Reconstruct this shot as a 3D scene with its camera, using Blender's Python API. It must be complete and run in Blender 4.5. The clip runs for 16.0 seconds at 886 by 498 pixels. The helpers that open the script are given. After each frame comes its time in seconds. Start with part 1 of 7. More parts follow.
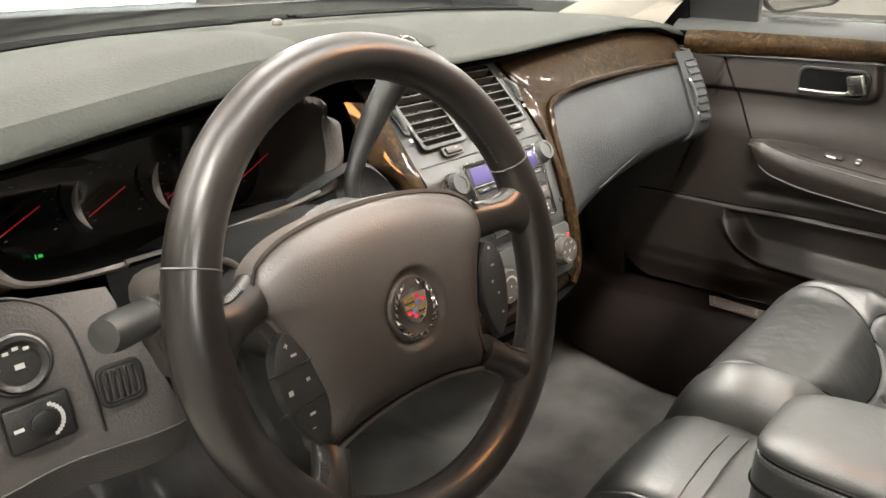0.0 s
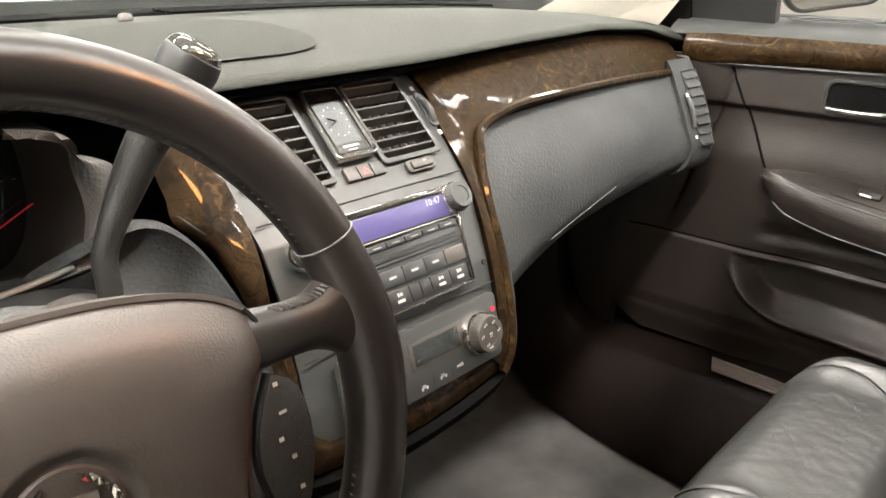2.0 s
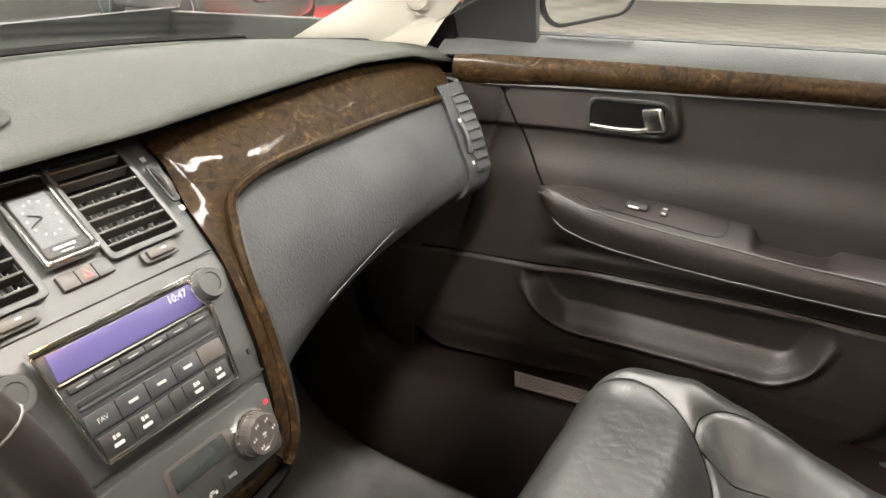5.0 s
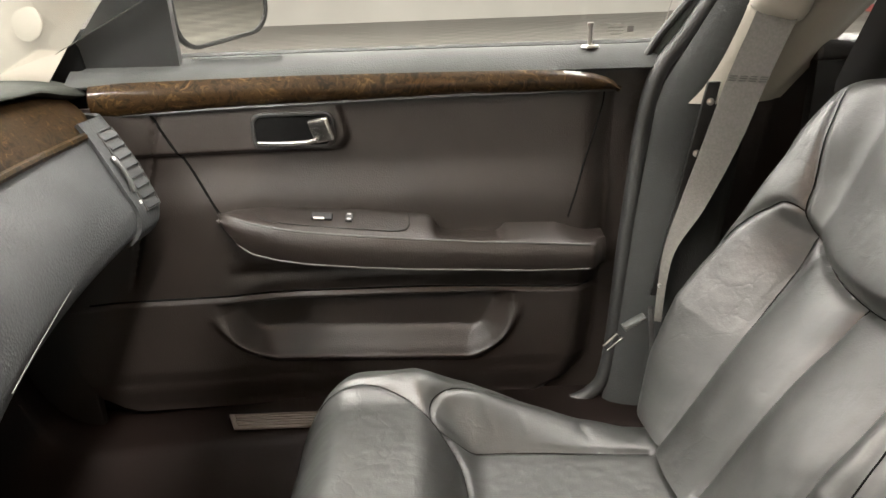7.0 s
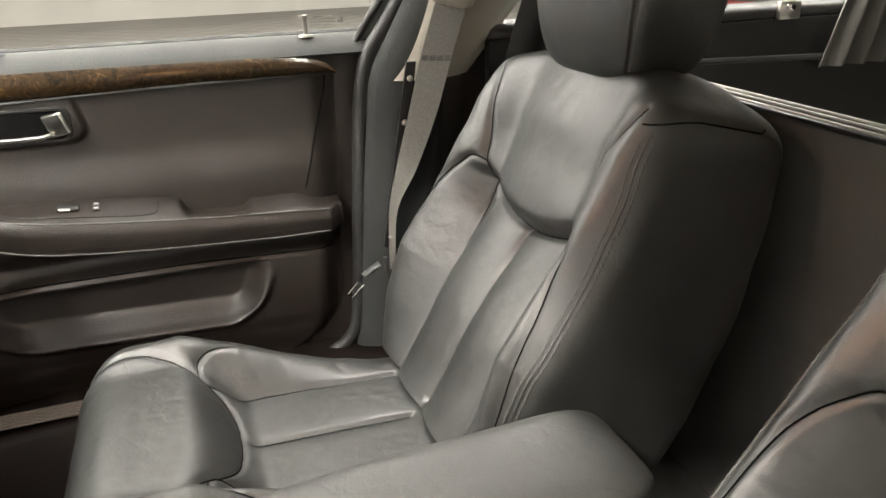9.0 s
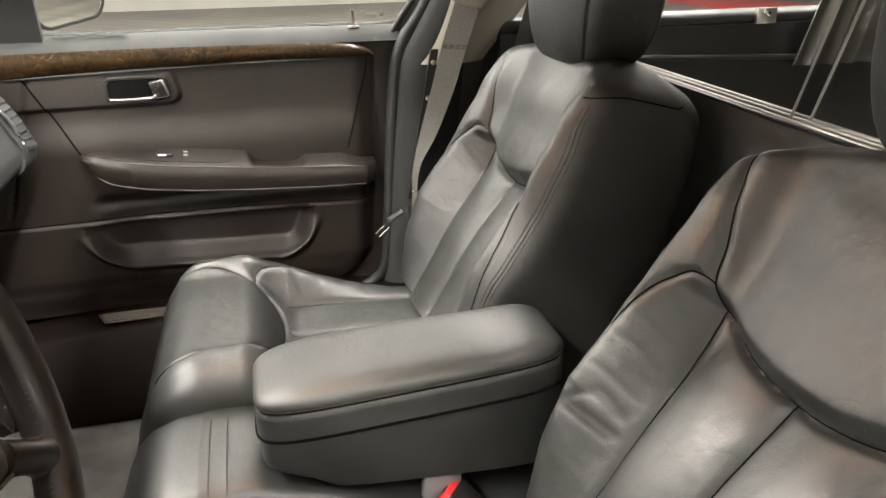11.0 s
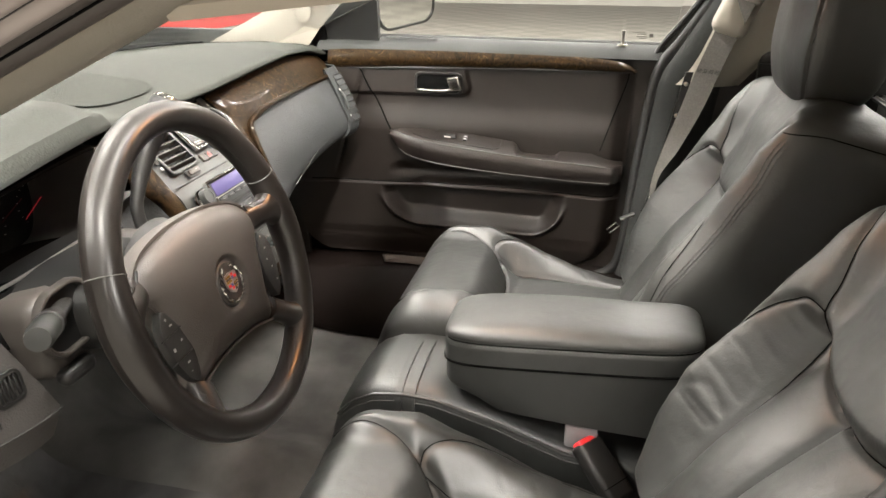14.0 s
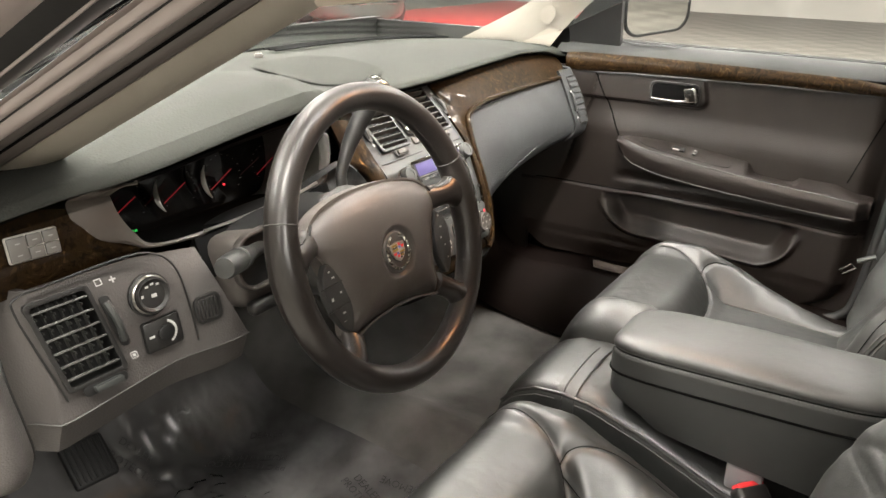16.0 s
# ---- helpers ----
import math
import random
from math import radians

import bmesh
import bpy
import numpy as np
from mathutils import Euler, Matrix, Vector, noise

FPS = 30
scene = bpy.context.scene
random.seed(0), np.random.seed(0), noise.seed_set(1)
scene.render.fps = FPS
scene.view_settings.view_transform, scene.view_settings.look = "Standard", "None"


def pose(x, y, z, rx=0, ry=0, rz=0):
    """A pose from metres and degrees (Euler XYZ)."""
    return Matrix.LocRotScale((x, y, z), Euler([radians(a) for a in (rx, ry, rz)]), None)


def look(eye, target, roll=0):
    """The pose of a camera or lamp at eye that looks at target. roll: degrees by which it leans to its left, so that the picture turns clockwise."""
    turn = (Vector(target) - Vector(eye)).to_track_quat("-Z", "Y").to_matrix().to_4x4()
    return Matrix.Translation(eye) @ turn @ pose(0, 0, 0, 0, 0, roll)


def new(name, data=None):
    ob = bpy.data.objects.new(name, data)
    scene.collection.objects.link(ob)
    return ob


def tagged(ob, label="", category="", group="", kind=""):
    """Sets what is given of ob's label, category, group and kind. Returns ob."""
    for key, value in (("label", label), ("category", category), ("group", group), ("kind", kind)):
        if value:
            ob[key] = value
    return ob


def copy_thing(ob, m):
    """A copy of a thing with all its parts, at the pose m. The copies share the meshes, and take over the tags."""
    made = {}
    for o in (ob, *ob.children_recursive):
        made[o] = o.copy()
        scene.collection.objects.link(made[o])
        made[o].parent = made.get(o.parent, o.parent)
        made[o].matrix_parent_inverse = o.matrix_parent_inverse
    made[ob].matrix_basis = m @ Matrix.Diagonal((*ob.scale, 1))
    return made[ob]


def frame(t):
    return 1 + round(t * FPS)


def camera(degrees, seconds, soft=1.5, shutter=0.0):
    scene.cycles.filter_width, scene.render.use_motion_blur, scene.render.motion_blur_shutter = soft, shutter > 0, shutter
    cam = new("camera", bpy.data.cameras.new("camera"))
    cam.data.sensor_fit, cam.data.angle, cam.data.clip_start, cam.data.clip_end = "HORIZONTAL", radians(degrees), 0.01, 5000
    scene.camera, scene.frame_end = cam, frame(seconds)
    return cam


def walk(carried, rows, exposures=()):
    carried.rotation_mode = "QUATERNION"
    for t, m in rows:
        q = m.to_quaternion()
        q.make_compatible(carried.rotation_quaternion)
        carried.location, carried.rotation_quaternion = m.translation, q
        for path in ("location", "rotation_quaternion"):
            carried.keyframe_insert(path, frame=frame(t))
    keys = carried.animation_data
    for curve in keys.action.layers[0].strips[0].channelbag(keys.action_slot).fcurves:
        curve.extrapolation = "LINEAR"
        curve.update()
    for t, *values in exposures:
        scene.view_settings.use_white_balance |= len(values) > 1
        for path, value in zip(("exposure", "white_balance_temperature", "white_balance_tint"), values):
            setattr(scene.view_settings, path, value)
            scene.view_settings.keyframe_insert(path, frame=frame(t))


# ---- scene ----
cam = camera(61.8, 16.0)
PATH = [
    (0, (-0.702, -0.34, 1.129), (0.692, 0.882, 0.38), 0.2),
    (0.5, (-0.621, -0.293, 1.124), (0.774, 0.931, 0.377), 0.1),
    (1, (-0.545, -0.263, 1.125), (0.837, 0.972, 0.373), 0.4),
    (1.5, (-0.476, -0.269, 1.108), (0.882, 0.994, 0.359), 0.3),
    (2, (-0.401, -0.27, 1.1), (0.941, 1.014, 0.358), 0.4),
    (2.5, (-0.346, -0.27, 1.097), (0.986, 1.029, 0.364), 0.3),
    (3, (-0.32, -0.27, 1.102), (1.011, 1.03, 0.368), 0.2),
    (3.2, (-0.311, -0.273, 1.103), (1.028, 1.021, 0.373), -0.0),
    (5.3, (-0.303, -0.25, 1.16), (1.373, 0.522, 0.388), -0.3),
    (5.5, (-0.31, -0.246, 1.165), (1.4, 0.448, 0.393), -0.4),
    (6, (-0.302, -0.204, 1.159), (1.49, 0.25, 0.396), -0.9),
    (6.5, (-0.307, -0.169, 1.125), (1.553, 0.033, 0.417), -1.3),
    (7, (-0.3, -0.186, 1.131), (1.564, -0.193, 0.407), -2.1),
    (7.5, (-0.321, -0.188, 1.134), (1.522, -0.441, 0.401), -2.1),
    (8, (-0.337, -0.214, 1.128), (1.479, -0.613, 0.391), -2.8),
    (8.5, (-0.383, -0.179, 1.141), (1.379, -0.747, 0.383), -2.0),
    (9, (-0.468, -0.207, 1.139), (1.285, -0.803, 0.382), -2.0),
    (9.2, (-0.493, -0.193, 1.139), (1.25, -0.816, 0.381), -1.8),
    (11.3, (-0.84, -0.223, 1.181), (0.969, -0.59, 0.41), -0.8),
    (11.5, (-0.874, -0.235, 1.193), (0.942, -0.553, 0.417), -0.7),
    (12, (-0.957, -0.275, 1.214), (0.876, -0.463, 0.438), -0.5),
    (12.5, (-1.02, -0.31, 1.227), (0.824, -0.364, 0.453), -0.3),
    (13, (-1.061, -0.333, 1.222), (0.782, -0.238, 0.451), -0.3),
    (13.5, (-1.05, -0.353, 1.217), (0.781, -0.118, 0.448), -0.0),
    (14, (-1.024, -0.384, 1.231), (0.781, 0.012, 0.464), 0.1),
    (14.5, (-1.017, -0.412, 1.234), (0.746, 0.146, 0.469), 0.5),
    (15, (-1.024, -0.45, 1.238), (0.675, 0.277, 0.475), 0.8),
    (15.5, (-1.025, -0.481, 1.237), (0.6, 0.403, 0.475), 1.0),
    (16, (-1.012, -0.505, 1.228), (0.53, 0.517, 0.468), 1.0),
]
walk(cam, [(t, look(eye, target, roll)) for t, eye, target, roll in PATH])

# ---------------------------------------------------------------- light
def sky_and_lamps():
    w = bpy.data.worlds.new("garage_world")
    scene.world = w
    w.use_nodes = True
    bg = w.node_tree.nodes["Background"]
    bg.inputs[0].default_value = (0.9, 0.95, 1.0, 1)
    bg.inputs[1].default_value = 0.03


sky_and_lamps()
LAMP_WATTS = 380.0
LAMP_COLOUR = (1.0, 0.95, 0.87)


# ---------------------------------------------------------------- materials
def material(name, colour, rough=0.5, metal=0.0, var=0.0, var_scale=8.0, bump=0.0, bump_scale=400.0, bump_kind="noise",
             coat=0.0, second=None, spec=0.5, fold=0.0, fold_scale=14.0, rough_var=0.0):
    m = bpy.data.materials.new(name)
    m.use_nodes = True
    nt = m.node_tree
    b = nt.nodes["Principled BSDF"]
    b.inputs["Base Color"].default_value = (*colour, 1)
    b.inputs["Roughness"].default_value = rough
    b.inputs["Metallic"].default_value = metal
    b.inputs["Specular IOR Level"].default_value = spec
    b.inputs["Coat Weight"].default_value = coat
    b.inputs["Coat Roughness"].default_value = 0.04
    tc = nt.nodes.new("ShaderNodeTexCoord")
    if var or second or rough_var:
        n = nt.nodes.new("ShaderNodeTexNoise")
        n.inputs["Scale"].default_value = var_scale
        n.inputs["Detail"].default_value = 6
        nt.links.new(tc.outputs["Object"], n.inputs["Vector"])
    if var or second:
        ramp = nt.nodes.new("ShaderNodeValToRGB")
        lo = tuple(c * (1 - var) for c in colour)
        hi = second or tuple(min(1, c * (1 + var)) for c in colour)
        ramp.color_ramp.elements[0].color, ramp.color_ramp.elements[0].position = (*lo, 1), 0.35
        ramp.color_ramp.elements[1].color, ramp.color_ramp.elements[1].position = (*hi, 1), 0.68
        nt.links.new(n.outputs["Fac"], ramp.inputs[0])
        nt.links.new(ramp.outputs[0], b.inputs["Base Color"])
    if rough_var:
        mr = nt.nodes.new("ShaderNodeMapRange")
        mr.inputs["To Min"].default_value, mr.inputs["To Max"].default_value = rough - rough_var, rough + rough_var
        nt.links.new(n.outputs["Fac"], mr.inputs["Value"])
        nt.links.new(mr.outputs[0], b.inputs["Roughness"])
    last = None
    for kind, strength, scale, dist in ((bump_kind, bump, bump_scale, 0.0006), ("noise", fold, fold_scale, 0.006)):
        if not strength:
            continue
        if kind == "cells":
            t = nt.nodes.new("ShaderNodeTexVoronoi")
            t.inputs["Scale"].default_value = scale
            out = t.outputs["Distance"]
        else:
            t = nt.nodes.new("ShaderNodeTexNoise")
            t.inputs["Scale"].default_value = scale
            t.inputs["Detail"].default_value = 4
            out = t.outputs["Fac"]
        nt.links.new(tc.outputs["Object"], t.inputs["Vector"])
        bp = nt.nodes.new("ShaderNodeBump")
        bp.inputs["Strength"].default_value = strength
        bp.inputs["Distance"].default_value = dist
        nt.links.new(out, bp.inputs["Height"])
        if last:
            nt.links.new(last.outputs[0], bp.inputs["Normal"])
        last = bp
    if last:
        nt.links.new(last.outputs[0], b.inputs["Normal"])
    return m


def wood_material():
    m = material("burl_wood", (0.1, 0.06, 0.03), rough=0.5, spec=0.04, coat=0.38)
    nt = m.node_tree
    b = nt.nodes["Principled BSDF"]
    tc = nt.nodes.new("ShaderNodeTexCoord")
    warp = nt.nodes.new("ShaderNodeTexNoise")
    warp.inputs["Scale"].default_value, warp.inputs["Detail"].default_value = 26, 4
    mix = nt.nodes.new("ShaderNodeMix")
    mix.data_type = "VECTOR"
    mix.inputs["Factor"].default_value = 0.055
    nt.links.new(tc.outputs["Object"], warp.inputs["Vector"])
    nt.links.new(tc.outputs["Object"], mix.inputs["A"])
    nt.links.new(warp.outputs["Color"], mix.inputs["B"])
    n = nt.nodes.new("ShaderNodeTexNoise")
    n.inputs["Scale"].default_value, n.inputs["Detail"].default_value, n.inputs["Distortion"].default_value = 32, 6, 3.6
    nt.links.new(mix.outputs["Result"], n.inputs["Vector"])
    ramp = nt.nodes.new("ShaderNodeValToRGB")
    e = ramp.color_ramp.elements
    e[0].position, e[0].color = 0.28, (0.0040, 0.0025, 0.0012, 1)
    e[1].position, e[1].color = 0.78, (0.062, 0.038, 0.0150, 1)
    for p, c in ((0.40, (0.0072, 0.0040, 0.0016, 1)), (0.50, (0.0190, 0.0106, 0.0043, 1)), (0.56, (0.0120, 0.0066, 0.0027, 1)), (0.64, (0.0315, 0.0184, 0.0072, 1))):
        k = e.new(p)
        k.color = c
    nt.links.new(n.outputs["Fac"], ramp.inputs[0])
    nt.links.new(ramp.outputs[0], b.inputs["Base Color"])
    return m


def glow(name, colour, strength):
    m = bpy.data.materials.new(name)
    m.use_nodes = True
    b = m.node_tree.nodes["Principled BSDF"]
    b.inputs["Base Color"].default_value = (*[0.2 * c for c in colour], 1)
    b.inputs["Emission Color"].default_value = (*colour, 1)
    b.inputs["Emission Strength"].default_value = strength
    b.inputs["Roughness"].default_value = 0.3
    return m


def glass_material(name, tint=(1, 1, 1), rough=0.0):
    m = material(name, tint, rough=rough)
    m.node_tree.nodes["Principled BSDF"].inputs["Transmission Weight"].default_value = 1.0
    return m


def tile_material():
    m = material("garage_tile", (0.5, 0.46, 0.40), rough=0.45, bump=0.15, bump_scale=30)
    nt = m.node_tree
    b = nt.nodes["Principled BSDF"]
    tc = nt.nodes.new("ShaderNodeTexCoord")
    ch = nt.nodes.new("ShaderNodeTexChecker")
    ch.inputs["Scale"].default_value = 3.3
    ch.inputs["Color1"].default_value = (0.235, 0.222, 0.195, 1)
    ch.inputs["Color2"].default_value = (0.165, 0.155, 0.138, 1)
    n = nt.nodes.new("ShaderNodeTexNoise")
    n.inputs["Scale"].default_value = 1.3
    mix = nt.nodes.new("ShaderNodeMix")
    mix.data_type, mix.blend_type = "RGBA", "MULTIPLY"
    mix.inputs["Factor"].default_value = 0.35
    nt.links.new(tc.outputs["Object"], ch.inputs["Vector"])
    nt.links.new(tc.outputs["Object"], n.inputs["Vector"])
    nt.links.new(ch.outputs["Color"], mix.inputs["A"])
    nt.links.new(n.outputs["Fac"], mix.inputs["B"])
    nt.links.new(mix.outputs["Result"], b.inputs["Base Color"])
    return m


LEATHER = material("black_leather", (0.0138, 0.0143, 0.0134), rough=0.46, spec=1.0, var=0.2, var_scale=20, bump=0.16, bump_scale=520,
                   bump_kind="cells", fold=0.22, fold_scale=24, rough_var=0.05)


def add_creases(m, scale, strength):
    """Fine worn creases: a broken web of thin folds, in patches."""
    nt = m.node_tree
    b = nt.nodes["Principled BSDF"]
    old = b.inputs["Normal"].links[0].from_socket
    tc = nt.nodes.new("ShaderNodeTexCoord")
    warp = nt.nodes.new("ShaderNodeTexNoise")
    warp.inputs["Scale"].default_value, warp.inputs["Detail"].default_value = 18, 4
    mix = nt.nodes.new("ShaderNodeMix")
    mix.data_type = "VECTOR"
    mix.inputs["Factor"].default_value = 0.07
    web = nt.nodes.new("ShaderNodeTexVoronoi")
    web.feature = "DISTANCE_TO_EDGE"
    web.inputs["Scale"].default_value = scale
    cut = nt.nodes.new("ShaderNodeMapRange")
    cut.inputs["From Max"].default_value = 0.09
    patch = nt.nodes.new("ShaderNodeTexNoise")
    patch.inputs["Scale"].default_value = 9
    mask = nt.nodes.new("ShaderNodeMapRange")
    mask.inputs["From Min"].default_value, mask.inputs["From Max"].default_value = 0.42, 0.62
    mask.inputs["To Max"].default_value = strength
    bp = nt.nodes.new("ShaderNodeBump")
    bp.inputs["Distance"].default_value = 0.0011
    for src, dst in ((tc.outputs["Object"], warp.inputs["Vector"]), (tc.outputs["Object"], mix.inputs["A"]), (warp.outputs["Color"], mix.inputs["B"]), (mix.outputs["Result"], web.inputs["Vector"]),
                     (web.outputs["Distance"], cut.inputs["Value"]), (cut.outputs[0], bp.inputs["Height"]), (tc.outputs["Object"], patch.inputs["Vector"]),
                     (patch.outputs["Fac"], mask.inputs["Value"]), (mask.outputs[0], bp.inputs["Strength"]), (old, bp.inputs["Normal"]), (bp.outputs[0], b.inputs["Normal"])):
        nt.links.new(src, dst)


add_creases(LEATHER, 30, 0.13)
LEATHER_RIM = material("wheel_leather", (0.0110, 0.0090, 0.0079), rough=0.30, spec=0.55, var=0.08, var_scale=40, rough_var=0.03)
VINYL = material("airbag_vinyl", (0.039, 0.0325, 0.0285), rough=0.42, var=0.08, bump=0.28, bump_scale=620, bump_kind="cells")
PAD = material("grained_dash_pad", (0.0255, 0.0268, 0.0242), rough=0.8, spec=0.03, var=0.08, var_scale=5, bump=0.6, bump_scale=330, bump_kind="cells", fold=0.02)
GLOVE = material("grained_slate_panel", (0.0255, 0.0268, 0.0278), rough=0.55, spec=0.22, var=0.3, var_scale=9, bump=0.8, bump_scale=300, bump_kind="cells")
DOOR = material("door_vinyl", (0.0125, 0.0092, 0.0077), rough=0.42, var=0.12, var_scale=12, bump=0.35, bump_scale=450, bump_kind="cells", fold=0.02)
PLASTIC = material("dark_plastic", (0.011, 0.0105, 0.010), rough=0.46, var=0.1, bump=0.35, bump_scale=600, bump_kind="cells")
STACK = material("satin_grey_plastic", (0.027, 0.0285, 0.0275), rough=0.42, var=0.05, bump=0.1, bump_scale=900)
BEZEL = material("taupe_plastic", (0.092, 0.078, 0.069), rough=0.5, var=0.06, bump=0.15, bump_scale=700)
BLACK = material("black_plastic", (0.006, 0.006, 0.006), rough=0.45, bump=0.1, bump_scale=500)
GLOSS = material("piano_black", (0.004, 0.004, 0.004), rough=0.06)
CHROME = material("chrome", (0.75, 0.74, 0.72), rough=0.09, metal=1.0, rough_var=0.04, var_scale=60)
SATIN = material("satin_metal", (0.55, 0.53, 0.50), rough=0.3, metal=1.0)
WOOD = wood_material()
CARPET = material("grey_carpet", (0.074, 0.072, 0.068), rough=0.95, var=0.32, var_scale=8, bump=0.7, bump_scale=2200, spec=0.1)
CREAM = material("cream_trim", (0.27, 0.248, 0.212), rough=0.6, var=0.04, bump=0.3, bump_scale=500)
LINER = material("headliner_cloth", (0.40, 0.36, 0.30), rough=0.9, var=0.05, bump=0.4, bump_scale=900)
WEB = material("belt_webbing", (0.095, 0.090, 0.082), rough=0.75, var=0.15, var_scale=300, bump=0.6, bump_scale=900)
SLEEVE = material("pale_sleeve_fabric", (0.17, 0.16, 0.165), rough=0.7, var=0.1, bump=0.4, bump_scale=500)
WEB_DARK = material("dark_webbing", (0.02, 0.02, 0.02), rough=0.8, bump=0.6, bump_scale=900)
THREAD = material("grey_thread", (0.072, 0.072, 0.068), rough=0.7)
RUBBER = material("black_rubber", (0.012, 0.012, 0.012), rough=0.6, bump=0.2, bump_scale=200)
RED_BTN = material("red_button", (0.62, 0.03, 0.035), rough=0.35)
grey_mark = material("pale_grey_marking", (0.30, 0.30, 0.29), rough=0.5)
WHITE_MARK = material("white_marking", (0.34, 0.34, 0.33), rough=0.5)
RED_MARK = material("red_marking", (0.6, 0.03, 0.03), rough=0.4)
GOLD = material("gold_enamel", (0.62, 0.42, 0.10), rough=0.25, metal=0.6)
BLUE = material("blue_enamel", (0.12, 0.16, 0.38), rough=0.25)
LCD = glow("radio_display", (0.20, 0.17, 0.45), 0.27)
LCD_TEXT = glow("display_digits", (0.75, 0.78, 1.0), 0.8)
LCD_DIM = material("climate_display", (0.022, 0.025, 0.025), rough=0.2, coat=0.5)
NEEDLE = glow("needle_red", (0.8, 0.02, 0.03), 0.2)
TELL_RED = glow("red_telltale", (1.0, 0.03, 0.05), 1.5)
TELL_GREEN = glow("green_telltale", (0.05, 0.9, 0.15), 0.4)
COLUMN = material("dark_taupe_plastic", (0.040, 0.035, 0.0315), rough=0.45, var=0.06, bump=0.2, bump_scale=700)
ORANGE = glow("orange_lamp_glass", (1.0, 0.35, 0.06), 3.0)
KNEE = material("grained_taupe_panel", (0.054, 0.049, 0.0465), rough=0.5, var=0.08, bump=0.6, bump_scale=420, bump_kind="cells")
PALE = material("pale_grey_buttons", (0.16, 0.155, 0.145), rough=0.45)
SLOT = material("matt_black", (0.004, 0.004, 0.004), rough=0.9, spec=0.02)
SEAL = material("taupe_rubber_seal", (0.075, 0.064, 0.060), rough=0.5, bump=0.2, bump_scale=200)
PANEL = material("grey_partition_vinyl", (0.10, 0.094, 0.086), rough=0.42, var=0.15, var_scale=6, bump=0.2, bump_scale=500)
# Pale mauve holds the seal's highlight and the reflections in dark paint.
PILLAR_SHEEN = material("mauve_grey_sheen", (0.33, 0.285, 0.27), rough=0.35, var=0.1, var_scale=6, coat=0.3)
# Brown sill plastic, its base colour darkened for the footwell's shade.
SILL = material("shade_darkened_sill_plastic", (0.0052, 0.0031, 0.0025), rough=0.6, spec=0.12, var=0.2, bump=0.4, bump_scale=300)
SILLTOP = material("grey_grained_trim", (0.026, 0.027, 0.0265), rough=0.7, spec=0.1, var=0.1, bump=0.4, bump_scale=400, bump_kind="cells")
HANDLE = material("worn_chrome", (0.78, 0.76, 0.73), rough=0.24, metal=1.0, rough_var=0.06, var_scale=60)
BRIGHT = material("bright_satin_trim", (0.55, 0.53, 0.49), rough=0.3)
RADIO = material("blue_grey_radio_plastic", (0.020, 0.0215, 0.023), rough=0.35)
DIAL = material("clock_dial", (0.040, 0.046, 0.052), rough=0.4, var=0.15, var_scale=60)
SLAT = material("grey_vent_slats", (0.055, 0.055, 0.052), rough=0.4)
GLASS = glass_material("clear_glass", (0.97, 0.99, 0.98))
PLEXI = glass_material("clear_acrylic", (0.97, 0.98, 0.98))
MIRROR = material("mirror_glass", (0.85, 0.85, 0.83), rough=0.02, metal=1.0)
TILE = tile_material()
WALL = material("painted_wall", (0.52, 0.50, 0.46), rough=0.8, var=0.05, var_scale=2, bump=0.2, bump_scale=60)
CEIL = material("grey_ceiling", (0.20, 0.20, 0.195), rough=0.85, var=0.04, var_scale=2)
REDTILE = material("red_floor_tile", (0.62, 0.035, 0.035), rough=0.4, var=0.08, var_scale=3)
DAYLIGHT = glow("daylit_frosted_panel", (0.93, 1.0, 0.97), 3.6)
CARPAINT = material("silver_paint", (0.45, 0.45, 0.43), rough=0.25, metal=0.6, coat=1.0)
DARKPAINT = material("dark_green_grey_paint", (0.05, 0.058, 0.052), rough=0.3, coat=0.8)
FILM = material("plastic_floor_film", (0.070, 0.069, 0.069), rough=0.22, spec=0.6, var=0.45, var_scale=6, bump=0.0, fold=0.12, fold_scale=22)
add_creases(FILM, 17, 0.2)
DECAL = material("grey_print", (0.16, 0.155, 0.145), rough=0.6)
INK = material("black_ink", (0.006, 0.006, 0.006), rough=0.6)
CURTAIN = material("grey_curtain", (0.10, 0.095, 0.085), rough=0.8, var=0.1)


# ---------------------------------------------------------------- mesh helpers
def part(name, bm, mat, parent=None, label="", sharp=38, kind=""):
    bmesh.ops.recalc_face_normals(bm, faces=bm.faces)
    lim = radians(sharp)
    for f in bm.faces:
        f.smooth = True
    for e in bm.edges:
        if len(e.link_faces) == 2 and e.calc_face_angle(0) > lim:
            e.smooth = False
    me = bpy.data.meshes.new(name)
    bm.to_mesh(me)
    bm.free()
    me.materials.append(mat)
    ob = new(name, me)
    if parent:
        ob.parent = parent
        if parent.type == "EMPTY":
            ob.matrix_parent_inverse = Matrix.Translation(parent.location).inverted()
    if label:
        ob["label"] = label
    if kind or name in ("marking", "lacing", "stitching", "gauge_ticks", "wreath"):
        ob["kind"] = kind or "stuff"
    return ob


def thing(name, label, category, at=(0, 0, 0), group="", kind=""):
    e = new(name)
    e.location = at
    e.empty_display_size = 0.05
    return tagged(e, label, category, group, kind)


